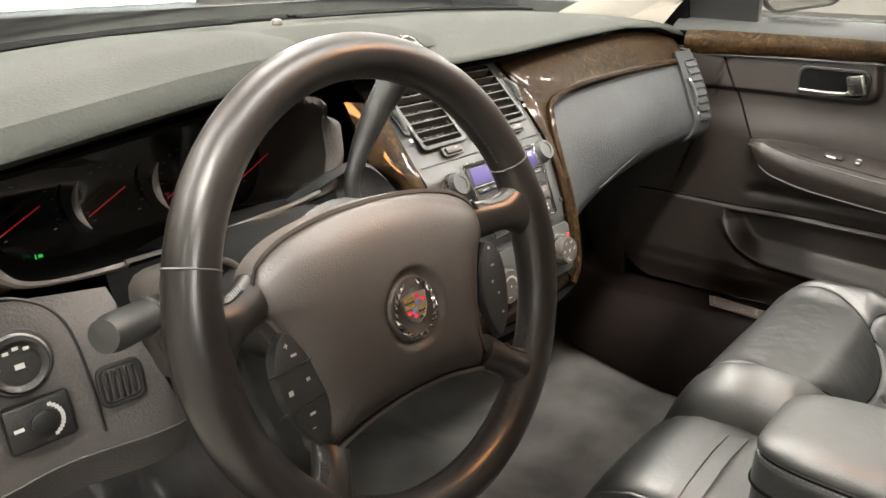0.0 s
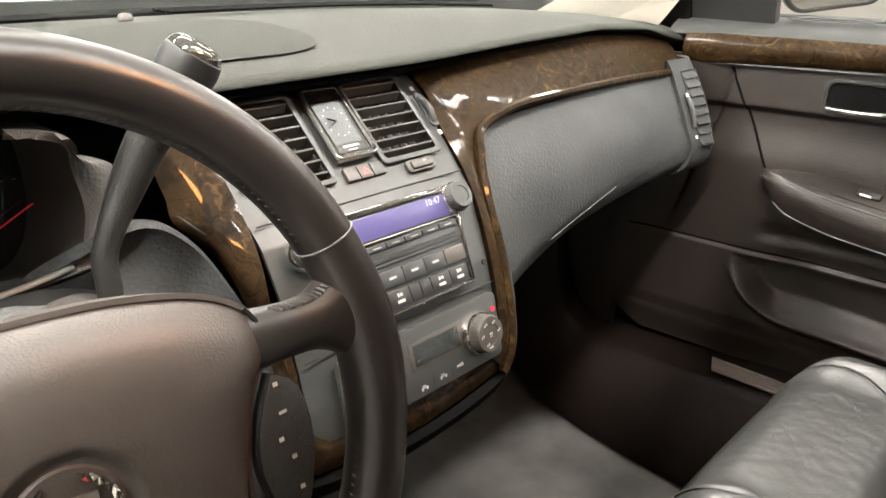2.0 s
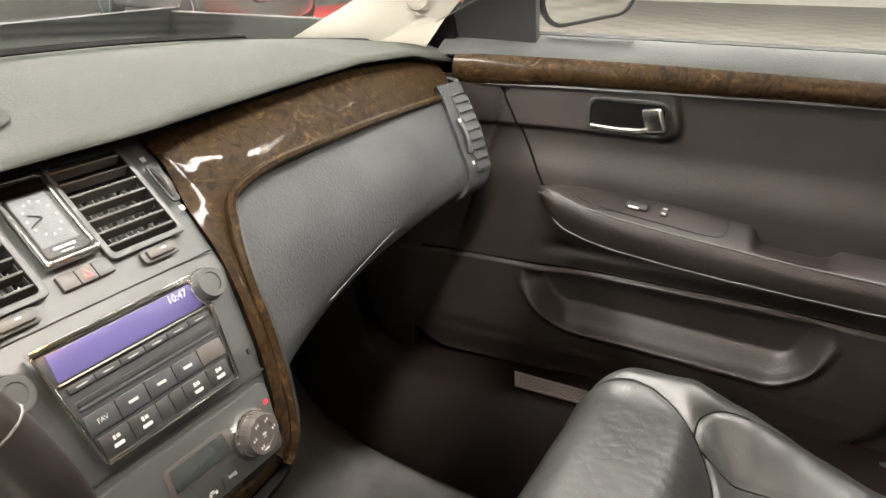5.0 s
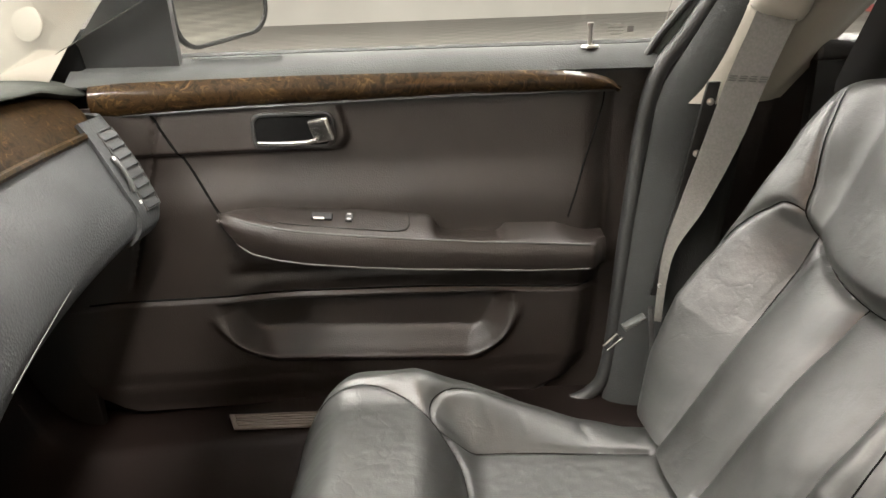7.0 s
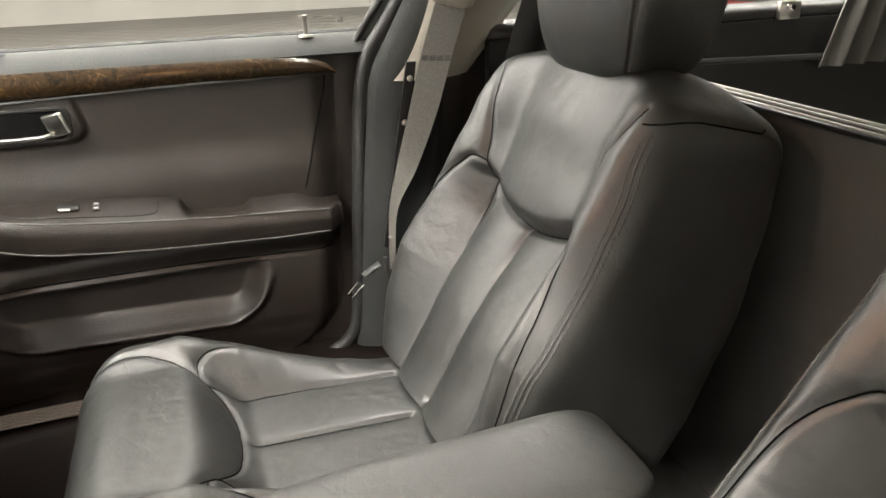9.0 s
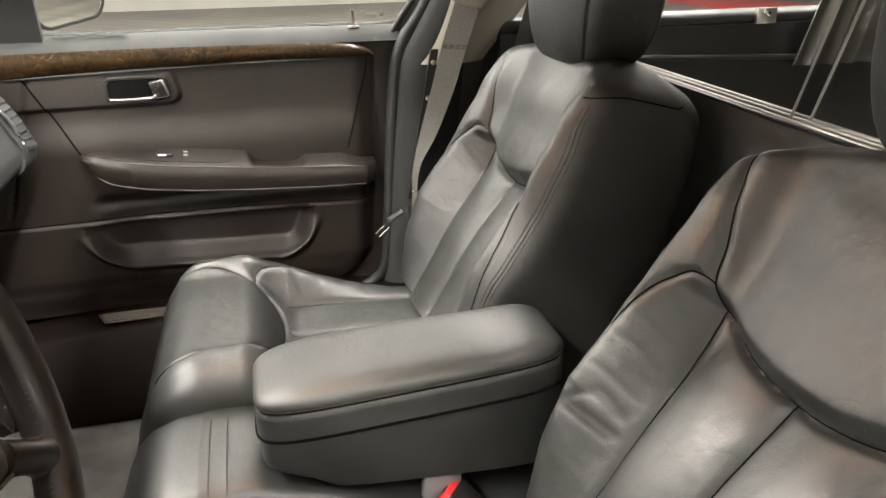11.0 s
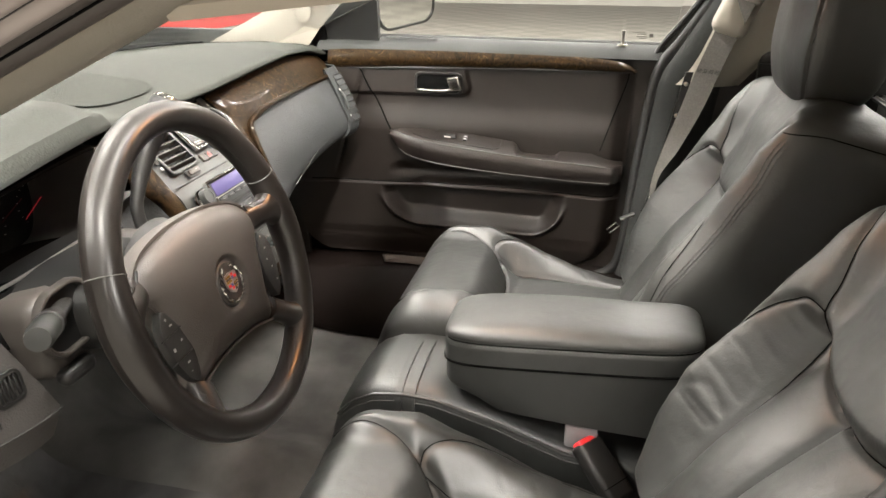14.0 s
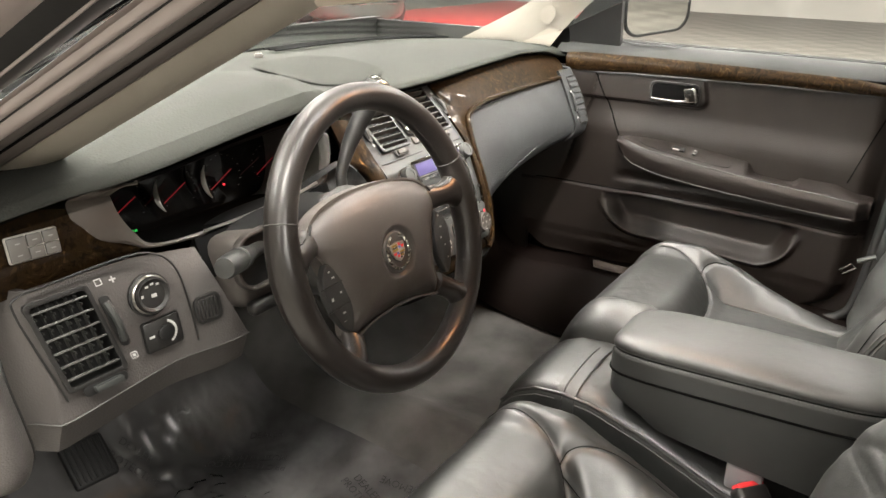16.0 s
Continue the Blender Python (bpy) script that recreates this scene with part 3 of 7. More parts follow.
def pillars():
    t = thing("pillar_trim", "cream plastic trim on the passenger's windscreen pillar", "pillar trim", (0.75, 0.4, 1.0), kind="structure")
    lo = [(0.765, 0.375, 0.965), (0.745, 0.342, 0.998), (0.742, 0.262, 1.09), (0.70, 0.09, 1.215), (0.62, -0.17, 1.335)]
    hi = [(0.755, 0.640, 0.985), (0.750, 0.585, 1.012), (0.745, 0.430, 1.090), (0.68, 0.21, 1.205), (0.58, -0.12, 1.350)]
    part("cover", thick(ribbon_between(lo, hi, (-0.022, -0.008, 0.006)), 0.006), CREAM, t)
    part("base", rbox(0.05, 0.15, 0.12, 0.008, 2, pose(0.806, 0.385, 1.0)), SLOT, t, "dark filler at the pillar's foot")
    part("round_cap", lathe([(0.001, 0.0), (0.023, 0.0), (0.023, 0.003), (0.020, 0.0045), (0.001, 0.0045)], 28,
                            axes((0.7235, 0.345, 1.076), (-0.10, -0.85, 0.5), (0.18, 0.3, 0.9))), CREAM, t, "round cream fastener cap")
    d = thing("pillar_trim", "cream plastic trim on the driver's windscreen pillar", "pillar trim", (-0.75, 0.3, 1.0), kind="structure")
    foot, run, wide, out = Vector((-0.648, 0.085, 1.100)), Vector((0.080, -0.8945, 0.4398)), Vector((-0.9708, 0.0302, 0.2379)), Vector((-0.2261, -0.4460, -0.8660))

    def band(w0, w1, swell, sink=0.0):
        """A long strip of the pillar between two distances from the trim's edge, swollen outwards."""
        return thick(sheet(lambda u, v: foot + run * (-0.40 + 0.86 * v) + wide * (w0 + (w1 - w0) * u) + out * (swell * math.sin(math.pi * u) ** 0.8 - sink), 14, 40), 0.012)

    part("cover", band(-0.046, 0.0, 0.004), CREAM, d)
    part("seal", band(-0.002, 0.020, 0.007, 0.004), SEAL, d, "dark taupe rubber door seal")
    part("seal_groove", tube([foot + run * (-0.40 + 0.86 * k / 20) + wide * 0.0205 + out * -0.001 for k in range(21)], 0.0022, 6), SLOT, d)
    part("seal_lobe", band(0.021, 0.038, 0.006, 0.003), SEAL, d, "dark taupe rubber lobe")
    # Paler band paints the highlight on the seal's rounded edge.
    part("seal_bulb", band(0.037, 0.0565, 0.009, 0.002), PILLAR_SHEEN, d, "rounded seal with its highlight painted mauve-grey")
    part("seal_lip", tube([foot + run * (-0.40 + 0.86 * k / 20) + wide * 0.0572 for k in range(21)], 0.0018, 6), RUBBER, d)
    # Edge, bead and outer band carry reflected light in their colour.
    part("pillar_edge", band(0.058, 0.070, 0.004), PILLAR_SHEEN, d, "pillar edge coloured mauve-grey for its reflection")
    part("door_gap", band(0.069, 0.124, 0.004, 0.012), RUBBER, d, "dark rubber lined gap")
    part("gap_bead", tube([foot + run * (-0.40 + 0.86 * k / 20) + wide * 0.088 + out * -0.008 for k in range(21)], 0.0016, 6), PILLAR_SHEEN, d)
    part("outer_skin", band(0.122, 0.165, 0.008), PILLAR_SHEEN, d, "outer pillar coloured mauve-grey for its reflection")
    # driver's centre pillar, cream inside
    c = thing("centre_pillar", "cream trimmed centre pillar beside the driver's seat", "pillar trim", (-0.72, -0.6, 0.5), kind="structure")

    def bp(u, v):
        z = 0.42 + 0.92 * v
        a = 2 * math.pi * u
        x = -0.700 + 0.02 * v + 0.09 * step(0.75, 1, v)
        k, s = math.cos(a), math.sin(a)
        return (x + 0.032 * math.copysign(abs(k) ** 0.5, k), -0.64 + 0.09 * math.copysign(abs(s) ** 0.5, s), z)

    part("cover", cap(sheet(bp, 28, 20, True)), CREAM, c)
    part("seal", tube([(-0.752, -0.568, 0.42), (-0.745, -0.568, 0.9), (-0.738, -0.568, 1.15), (-0.66, -0.568, 1.33)], 0.016, 10, steps=16), SEAL, c, "dark taupe rubber door seal")
    # Same reflection-toned colour as on the windscreen pillar.
    part("pillar_skin", tube([(-0.790, -0.580, 0.42), (-0.783, -0.580, 0.9), (-0.775, -0.580, 1.15), (-0.69, -0.580, 1.33)], 0.026, 10, steps=16), PILLAR_SHEEN, c, "pillar edge coloured mauve-grey for its reflection")


pillars()


# ---------------------------------------------------------------- dashboard
def pad_edge(x):
    """Rear edge of the upper dash pad: y and z at x."""
    y = lerp(((-0.76, 0.20), (-0.66, 0.185), (-0.53, 0.176), (-0.40, 0.178), (-0.30, 0.19), (-0.235, 0.215), (-0.19, 0.25), (-0.12, 0.272),
              (0.12, 0.272), (0.40, 0.290), (0.66, 0.305), (0.76, 0.315)), x)
    z = lerp(((-0.76, 0.990), (-0.64, 1.006), (-0.53, 1.020), (-0.40, 1.036), (-0.30, 1.042), (-0.235, 1.034), (-0.19, 1.016), (-0.12, 1.005),
              (0.12, 1.007), (0.30, 1.012), (0.48, 1.015), (0.62, 1.006), (0.68, 0.996), (0.76, 0.982)), x)
    return y, z


# skewed frame of the driver's end vent
VENT_D = Matrix(((1, -0.20, 0, -0.647), (-0.03, 0.17, -0.985, 0.2085), (0, 1, 0.17, 0.829), (0, 0, 0, 1)))


def dash_pad():
    t = thing("dashboard", "grey grained dashboard with burl wood trim and dark lower panels", "dashboard", (0, 0.4, 0.7))

    def pad(u, v):
        x = -0.765 + 1.53 * u
        ye, ze = pad_edge(x)
        s = abs(2 * u - 1)
        yw, zw = 0.655 - 0.26 * s ** 2.8, 1.026 - 0.032 * s ** 3
        if v < 0.82:
            w = v / 0.82
            y = yw + (ye - yw) * w
            z = zw + (ze - zw) * w + 0.012 * math.sin(math.pi * w) * (1 - 0.5 * s)
            bulge = step(-0.70, -0.55, x) * (1 - step(-0.27, -0.16, x)) * step(0.35, 0.8, w)
            z += 0.013 * bulge * (1 - 0.75 * step(0.86, 1, w))
        else:
            w = (v - 0.82) / 0.18
            y = ye + 0.008 * math.sin(math.pi * w) * -1 + 0.028 * step(0.5, 1, w)
            z = ze - (0.020 + 0.010 * step(-0.66, -0.58, x) * (1 - step(-0.27, -0.21, x)) - 0.006 * step(-0.20, -0.12, x) * (1 - step(0.62, 0.70, x))) * w
        return (x, y, z)

    part("upper_pad", thick(sheet(pad, 150, 60), 0.004), PAD, t, "soft grey grained upper pad")
    # speaker grille lying in the pad
    def spk(u, v):
        a = 2 * math.pi * u
        r = v
        x = -0.036 + r * 0.104 * math.copysign(abs(math.cos(a)) ** 0.62, math.cos(a))
        y = 0.410 + r * 0.098 * math.copysign(abs(math.sin(a)) ** 0.75, math.sin(a)) - 0.25 * (x + 0.036) ** 2
        ye, ze = pad_edge(x)
        w = (0.655 - y) / (0.655 - ye)
        return (x, y, 1.026 + (ze - 1.026) * w + 0.012 * math.sin(math.pi * w) + 0.0035 - 0.001 * step(0.9, 1, v))

    m_spk = material("speaker_cloth", (0.0235, 0.0245, 0.022), rough=0.9, spec=0.03, bump=1.0, bump_scale=700, bump_kind="cells")
    part("speaker_grille", sheet(spk, 48, 10, True), m_spk, t, "grey perforated speaker grille")
    # defroster slots
    for x0, x1 in ((-0.52, -0.10), (0.02, 0.50)):
        for k in range(3):
            pts = []
            for i in range(14):
                x = x0 + (x1 - x0) * i / 13
                s = abs(x / 0.765)
                y = 0.605 - 0.26 * s ** 2.8 - 0.016 * k
                pts.append((x, y, 1.0360 - 0.03 * s ** 3 - 0.0002 * k))
            part("defroster_slot", tube(pts, 0.0042, 6, flat=0.5), SLOT, t, "dark defroster slot")
    part("light_sensor", lathe([(0.008, 0), (0.008, 0.004), (0.006, 0.007), (0.001, 0.008)], 20, pose(-0.035, 0.560, 1.030)), COLUMN, t, "small domed light sensor")
    # dark line under the pad
    line = [(x, pad_edge(x)[0] + 0.016, pad_edge(x)[1] - 0.0165 - 0.003 * step(0.58, 0.70, x)) for x in np.linspace(-0.14, 0.72, 40)]
    part("pad_gap", tube(line, 0.0034, 8), SLOT, t)

    # passenger burl band: outer edge under the pad, then down beside the stack
    outer = [(0.735, 0.325, 0.974), (0.66, 0.320, 0.988), (0.50, 0.309, 0.998), (0.30, 0.303, 0.995), (0.17, 0.304, 0.990), (0.146, 0.304, 0.986), (0.1475, 0.279, 0.962), (0.136, 0.244, 0.930),
             (0.1328, 0.214, 0.9005), (0.1287, 0.191, 0.871), (0.1250, 0.173, 0.836), (0.1225, 0.1605, 0.804), (0.119, 0.1506, 0.771), (0.113, 0.146, 0.748), (0.098, 0.1425, 0.727)]
    inner = [(0.700, 0.278, 0.935), (0.635, 0.266, 0.938), (0.48, 0.256, 0.944), (0.32, 0.246, 0.946), (0.235, 0.240, 0.944), (0.180, 0.236, 0.930), (0.164, 0.222, 0.908),
             (0.156, 0.212, 0.892), (0.147, 0.193, 0.860), (0.1445, 0.176, 0.822), (0.140, 0.159, 0.775), (0.1385, 0.155, 0.757), (0.1360, 0.150, 0.738), (0.130, 0.146, 0.717), (0.116, 0.1435, 0.703)]

    def band(o, i, bulge):
        def fn(u, v):
            a, b = curve(o, v), curve(i, v)
            p = a.lerp(b, u)
            return p + Vector((0, -1, 0.35)) * bulge * math.sin(math.pi * u)
        return fn

    part("wood_trim", thick(sheet(band(outer, inner, 0.006), 10, 90), 0.008), WOOD, t, "glossy dark burl wood trim")
    lip = [curve(inner, v / 60) + Vector((0, -0.004, 0.0)) for v in range(61)]
    part("wood_edge", tube(lip, 0.0055, 8), WOOD, t, "rounded burl wood edge")
    # driver side of the stack
    outer_d = [(-0.118, 0.268, 0.965), (-0.112, 0.232, 0.915), (-0.116, 0.200, 0.880), (-0.122, 0.178, 0.840), (-0.124, 0.160, 0.795), (-0.118, 0.147, 0.748), (-0.098, 0.1425, 0.727)]
    inner_d = [(-0.168, 0.272, 0.975), (-0.163, 0.248, 0.93), (-0.162, 0.240, 0.909), (-0.143, 0.225, 0.885), (-0.129, 0.205, 0.840), (-0.137, 0.154, 0.748), (-0.116, 0.1435, 0.703)]
    part("wood_trim", thick(sheet(band(outer_d, inner_d, 0.004), 10, 50), 0.008), WOOD, t, "glossy dark burl wood trim")
    bot_o = [(-0.098, 0.1425, 0.727), (0.0, 0.1420, 0.7235), (0.098, 0.1425, 0.727)]
    bot_i = [(-0.116, 0.1435, 0.703), (0.0, 0.1410, 0.694), (0.116, 0.1435, 0.703)]
    part("wood_trim", thick(sheet(band(bot_o, bot_i, 0.003), 6, 30), 0.008), WOOD, t, "glossy dark burl wood trim")
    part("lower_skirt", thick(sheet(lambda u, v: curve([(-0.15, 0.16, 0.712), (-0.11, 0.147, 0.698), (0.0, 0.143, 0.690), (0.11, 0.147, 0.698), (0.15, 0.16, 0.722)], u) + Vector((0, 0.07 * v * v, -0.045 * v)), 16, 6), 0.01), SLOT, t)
    bol = [(-0.235, 0.235, 0.905), (-0.190, 0.228, 0.918), (-0.160, 0.222, 0.900), (-0.142, 0.206, 0.866), (-0.128, 0.182, 0.815), (-0.130, 0.156, 0.745), (-0.125, 0.15, 0.69)]
    part("column_bolster", thick(sheet(lambda u, v: curve(bol, v) + Vector((-0.004 - 0.085 * u, 0.012 * math.cos(math.pi * (u - 0.3)) - 0.012 + 0.03 * u, -0.050 * u * (1 - v))), 12, 40), 0.008), GLOVE, t, "grained grey bolster beside the column")
    # dark side cheek right of the burl, towards the footwell
    part("stack_cheek", thick(sheet(lambda u, v: curve(inner[5:], v) + Vector((0.004 + 0.012 * u, 0.20 * u ** 1.3, -0.004 * u)), 8, 30), 0.01), PLASTIC, t)

    # glove box front
    top = [(0.163, 0.234, 0.915), (0.205, 0.240, 0.931), (0.30, 0.246, 0.936), (0.48, 0.256, 0.938), (0.641, 0.262, 0.935)]
    mid1 = [(0.150, 0.203, 0.872), (0.22, 0.208, 0.880), (0.32, 0.214, 0.888), (0.48, 0.226, 0.893), (0.634, 0.238, 0.893)]
    mid2 = [(0.146, 0.182, 0.820), (0.22, 0.190, 0.828), (0.32, 0.200, 0.842), (0.48, 0.212, 0.856), (0.629, 0.224, 0.866)]
    low = [(0.143, 0.174, 0.770), (0.23, 0.190, 0.786), (0.34, 0.204, 0.800), (0.48, 0.212, 0.816), (0.622, 0.208, 0.832)]
    under = [(0.143, 0.190, 0.735), (0.23, 0.220, 0.748), (0.34, 0.240, 0.766), (0.48, 0.236, 0.786), (0.610, 0.222, 0.802)]
    back = [(0.150, 0.30, 0.71), (0.23, 0.32, 0.72), (0.34, 0.34, 0.74), (0.48, 0.33, 0.755), (0.600, 0.31, 0.77)]
    part("glovebox_front", thick(sheet(lambda u, v: curve([curve(c, u) for c in (top, mid1, mid2, low, under, back)], v), 60, 50), 0.008), GLOVE, t, "slate grey grained glovebox front")
    part("glovebox_seam", tube([(0.255, 0.187, 0.797), (0.30, 0.193, 0.803), (0.36, 0.200, 0.811), (0.42, 0.206, 0.820)], 0.0006, 6, steps=14), THREAD, t, "thin light seam under the glovebox")

    # end panel round the passenger vent, curving back towards the door
    rows = []
    for z, x0, y0 in ((0.952, 0.640, 0.272), (0.935, 0.641, 0.262), (0.893, 0.634, 0.238), (0.866, 0.629, 0.224), (0.832, 0.622, 0.208), (0.802, 0.610, 0.222), (0.77, 0.600, 0.31)):
        rows.append([(x0 - 0.002, y0, z), (x0 + 0.028, y0 - 0.003, z), (x0 + 0.054, y0 - 0.004, z), (x0 + 0.072, y0 + 0.010, z), (x0 + 0.084, y0 + 0.045, z), (x0 + 0.088, y0 + 0.11, z)])
    part("end_panel", thick(sheet(lambda u, v: curve([curve(c, u) for c in rows], v), 26, 34), 0.006), GLOVE, t)

    # driver's lower panel, with its rounded left shoulder
    def lowp(u, v):
        x = -0.712 + (0.239 + 0.030 * v) * u
        z0 = lerp(((-0.745, 0.905), (-0.69, 0.895), (-0.56, 0.890), (-0.50, 0.880), (-0.43, 0.868)), x)
        z1 = lerp(((-0.745, 0.735), (-0.67, 0.741), (-0.56, 0.750), (-0.43, 0.758)), x)
        z = z0 + (z1 - z0) * v
        y = 0.224 - 0.024 * v - 0.004 * math.sin(math.pi * v)
        y += 0.05 * (1 - step(-0.712, -0.680, x)) - 0.026 * v * step(-0.55, -0.45, x)
        return (x, y, z)

    lp_ = sheet(lowp, 110, 70)
    gone = [q for q in lp_.faces if abs((VENT_D.inverted() @ q.calc_center_median()).x) < 0.0315 and abs((VENT_D.inverted() @ q.calc_center_median()).y) < 0.0505]
    bmesh.ops.delete(lp_, geom=gone, context="FACES")
    part("knee_panel", thick(lp_, 0.008), KNEE, t, "dark grained lower panel")

    def under_d(u, v):
        p = Vector(lowp(u, 1.0))
        return p + Vector((0, 0.030 * v + 0.13 * step(0.62, 1.0, v), -0.044 * min(1.0, v / 0.66) - 0.004 * step(0.6, 1.0, v)))

    part("under_panel", thick(sheet(under_d, 30, 14), 0.008), KNEE, t)
    part("panel_seam", tube([Vector(lowp(i / 20, 0.985)) + Vector((0, -0.0035, 0)) for i in range(21)], 0.0008, 6), THREAD, t)
    # rounded left end of the dash
    ends = [(-0.700, 0.262, 0.905), (-0.716, 0.235, 0.880), (-0.726, 0.205, 0.830), (-0.722, 0.195, 0.770), (-0.716, 0.205, 0.725), (-0.712, 0.250, 0.690)]
    part("side_shoulder", thick(sheet(lambda u, v: curve(ends, u) + Vector((-0.085 * v, -0.045 * math.sin(math.pi * min(1.0, v * 1.15)) + 0.02 * v, -0.006 * v)), 30, 16), 0.008), KNEE, t, "rounded end of the dashboard")
    part("end_groove", tube([curve(ends, 0.06 + 0.88 * k / 24) + Vector((-0.004, -0.008, 0)) for k in range(25)], 0.0014, 6), BLACK, t)
    # driver's burl panel
    def dwood(u, v):
        x = -0.742 + 0.205 * u
        ztop = lerp(((-0.745, 0.951), (-0.64, 0.966), (-0.60, 0.955), (-0.555, 0.905), (-0.535, 0.899)), x)
        zlow = lerp(((-0.745, 0.884), (-0.66, 0.886), (-0.57, 0.886), (-0.535, 0.888)), x)
        z = zlow + (ztop - zlow) * v
        return (x, 0.240 - 0.008 * math.sin(math.pi * v) + 0.02 * v * 0.4 + 0.05 * (1 - step(-0.745, -0.71, x)), z)

    part("wood_trim", thick(sheet(dwood, 40, 12), 0.008), WOOD, t, "glossy dark burl wood trim")
    return t


dash_pad()


# ---------------------------------------------------------------- instrument cluster
def cluster():
    t = thing("instrument_cluster", "black glass instrument cluster with chrome-ringed gauges in a taupe bezel", "instrument cluster", (-0.38, 0.28, 0.9))
    front = [(-0.562, 0.243, 0.962), (-0.558, 0.238, 0.940), (-0.545, 0.234, 0.915), (-0.522, 0.232, 0.894), (-0.45, 0.232, 0.888), (-0.34, 0.232, 0.892), (-0.245, 0.236, 0.897),
             (-0.222, 0.240, 0.925), (-0.224, 0.240, 0.962), (-0.236, 0.229, 0.989), (-0.30, 0.203, 1.003), (-0.42, 0.196, 0.997), (-0.52, 0.200, 0.985), (-0.555, 0.222, 0.975)]
    rear = [(-0.520, 0.355, 0.955), (-0.518, 0.350, 0.925), (-0.510, 0.345, 0.890), (-0.480, 0.342, 0.868), (-0.40, 0.342, 0.866), (-0.31, 0.342, 0.866), (-0.25, 0.345, 0.870),
            (-0.225, 0.352, 0.91), (-0.225, 0.362, 0.97), (-0.25, 0.366, 0.995), (-0.31, 0.368, 1.000), (-0.42, 0.368, 0.995), (-0.50, 0.366, 0.985), (-0.516, 0.360, 0.972)]
    n = 90

    def loop(pts, s):
        p = pts + [pts[0]]
        return curve(p, s)

    def cone(u, v):
        a, b = loop(front, u), loop(rear, u)
        return a.lerp(b, v) + Vector((0, 0.006 * math.sin(math.pi * v), 0))

    # the right end of the opening has a taupe side of its own
    span = [k / 400 for k in range(401) if loop(front, k / 400).x > -0.275 and 0.893 < loop(front, k / 400).z < 1.0005]
    u0, u1 = min(span), max(span)
    cb = sheet(cone, n, 8, True)
    bmesh.ops.delete(cb, geom=[q for q in cb.faces if q.calc_center_median().x > -0.235 and q.calc_center_median().z < 0.985], context="FACES")
    part("hood_lining", thick(cb, 0.004), SLOT, t, "black inside of the hood")
    part("right_bezel", thick(sheet(lambda u, v: Vector(cone(u0 + (u1 - u0) * u, v)) + Vector((-0.003, 0, 0)), 40, 8), 0.003), COLUMN, t, "taupe plastic side of the hood")
    # outer flange joining the bezel to the burl and the knee panel
    def flange(u, v):
        a = loop(front, u)
        c = Vector((-0.40, 0.22, 0.945))
        d = (a - c)
        d.y = 0
        d.normalize()
        wide = 0.011 + 0.040 * (1 - step(-0.560, -0.530, a.x)) * step(0.888, 0.925, a.z) + 0.014 * step(-0.26, -0.235, a.x)
        wide *= 1 - step(0.958, 0.978, a.z) * step(-0.60, -0.54, a.x)
        return a + d * wide * v + Vector((0, -0.004 * math.sin(math.pi * v) + 0.004 * v * v, 0))

    sides = ((BEZEL, "left_flange", lambda p: p.x < -0.452), (GLOSS, "lower_flange", lambda p: p.z < 0.905 and -0.452 <= p.x < -0.27))
    part("right_flange", thick(sheet(lambda u, v: flange(u0 + (u1 - u0) * u, v * (1 - 0.3 * step(0.85, 1, u))), 40, 6), 0.003), KNEE, t, "grained grey edge of the hood")
    for mat, nm, own in sides:
        fb = sheet(flange, n, 4, True)
        hood = lambda p: p.z > 0.966 and -0.545 < p.x < -0.244
        bmesh.ops.delete(fb, geom=[q for q in fb.faces if hood(q.calc_center_median()) or not own(q.calc_center_median())], context="FACES")
        part(nm, thick(fb, 0.003), mat, t, "taupe plastic bezel" if mat is BEZEL else "glossy black lower edge")
    lens = bmesh.new()
    c = sum((Vector(p) for p in rear), Vector()) / len(rear)
    vc = lens.verts.new(c + Vector((0, 0.01, 0)))
    ring = [lens.verts.new(loop(rear, i / n)) for i in range(n)]
    for i in range(n):
        lens.faces.new((vc, ring[i], ring[(i + 1) % n]))
    part("lens", lens, GLOSS, t, "glossy black cluster face")
    face = axes((-0.385, 0.345, 0.91), (1, 0, 0), (0, 0.22, 1))
    grey = material("grey_marking", (0.10, 0.10, 0.10), rough=0.5)
    for gx, r in ((-0.098, 0.034), (-0.019, 0.036), (0.062, 0.038), (0.146, 0.034)):
        pts = [face @ Vector((gx + r * math.cos(radians(a)), r * math.sin(radians(a)) - 0.002, 0.008)) for a in range(142, 222, 6)]
        if -0.05 < gx < 0.1:
            # Pale non-metal colour stands for the shine on the chrome ring.
            part("gauge_ring", tube(pts, lambda s: 0.0006 + 0.0036 * math.sin(math.pi * s), 8, flat=0.6), BRIGHT, t, "gauge crescent with its chrome shine painted in pale colour")
        a = radians(206)
        p0, p1 = face @ Vector((gx + 0.012, 0.006, 0.010)), face @ Vector((gx + 0.012 + r * 1.25 * math.cos(a), 0.006 + r * 1.25 * math.sin(a), 0.010))
        part("needle", tube([p0, p1], 0.0006, 6), NEEDLE, t, "thin red needle")
        part("gauge_ticks", bars([((gx + r * 0.8 * math.cos(radians(q))), (r * 0.8 * math.sin(radians(q))), 0.003, 0.0008) for q in range(-40, 221, 20)], face @ Matrix.Translation((0, 0, 0.0055))), grey, t)
    part("telltale", bars([(0, 0, 0.004, 0.003), (-0.004, 0, 0.0015, 0.004)], face @ Matrix.Translation((-0.096, -0.037, 0.007))), TELL_GREEN, t, "green lamp telltale")
    part("telltale", bars([(0, 0, 0.004, 0.003)], face @ Matrix.Translation((0.054, -0.012, 0.012))), TELL_RED, t, "red telltale")
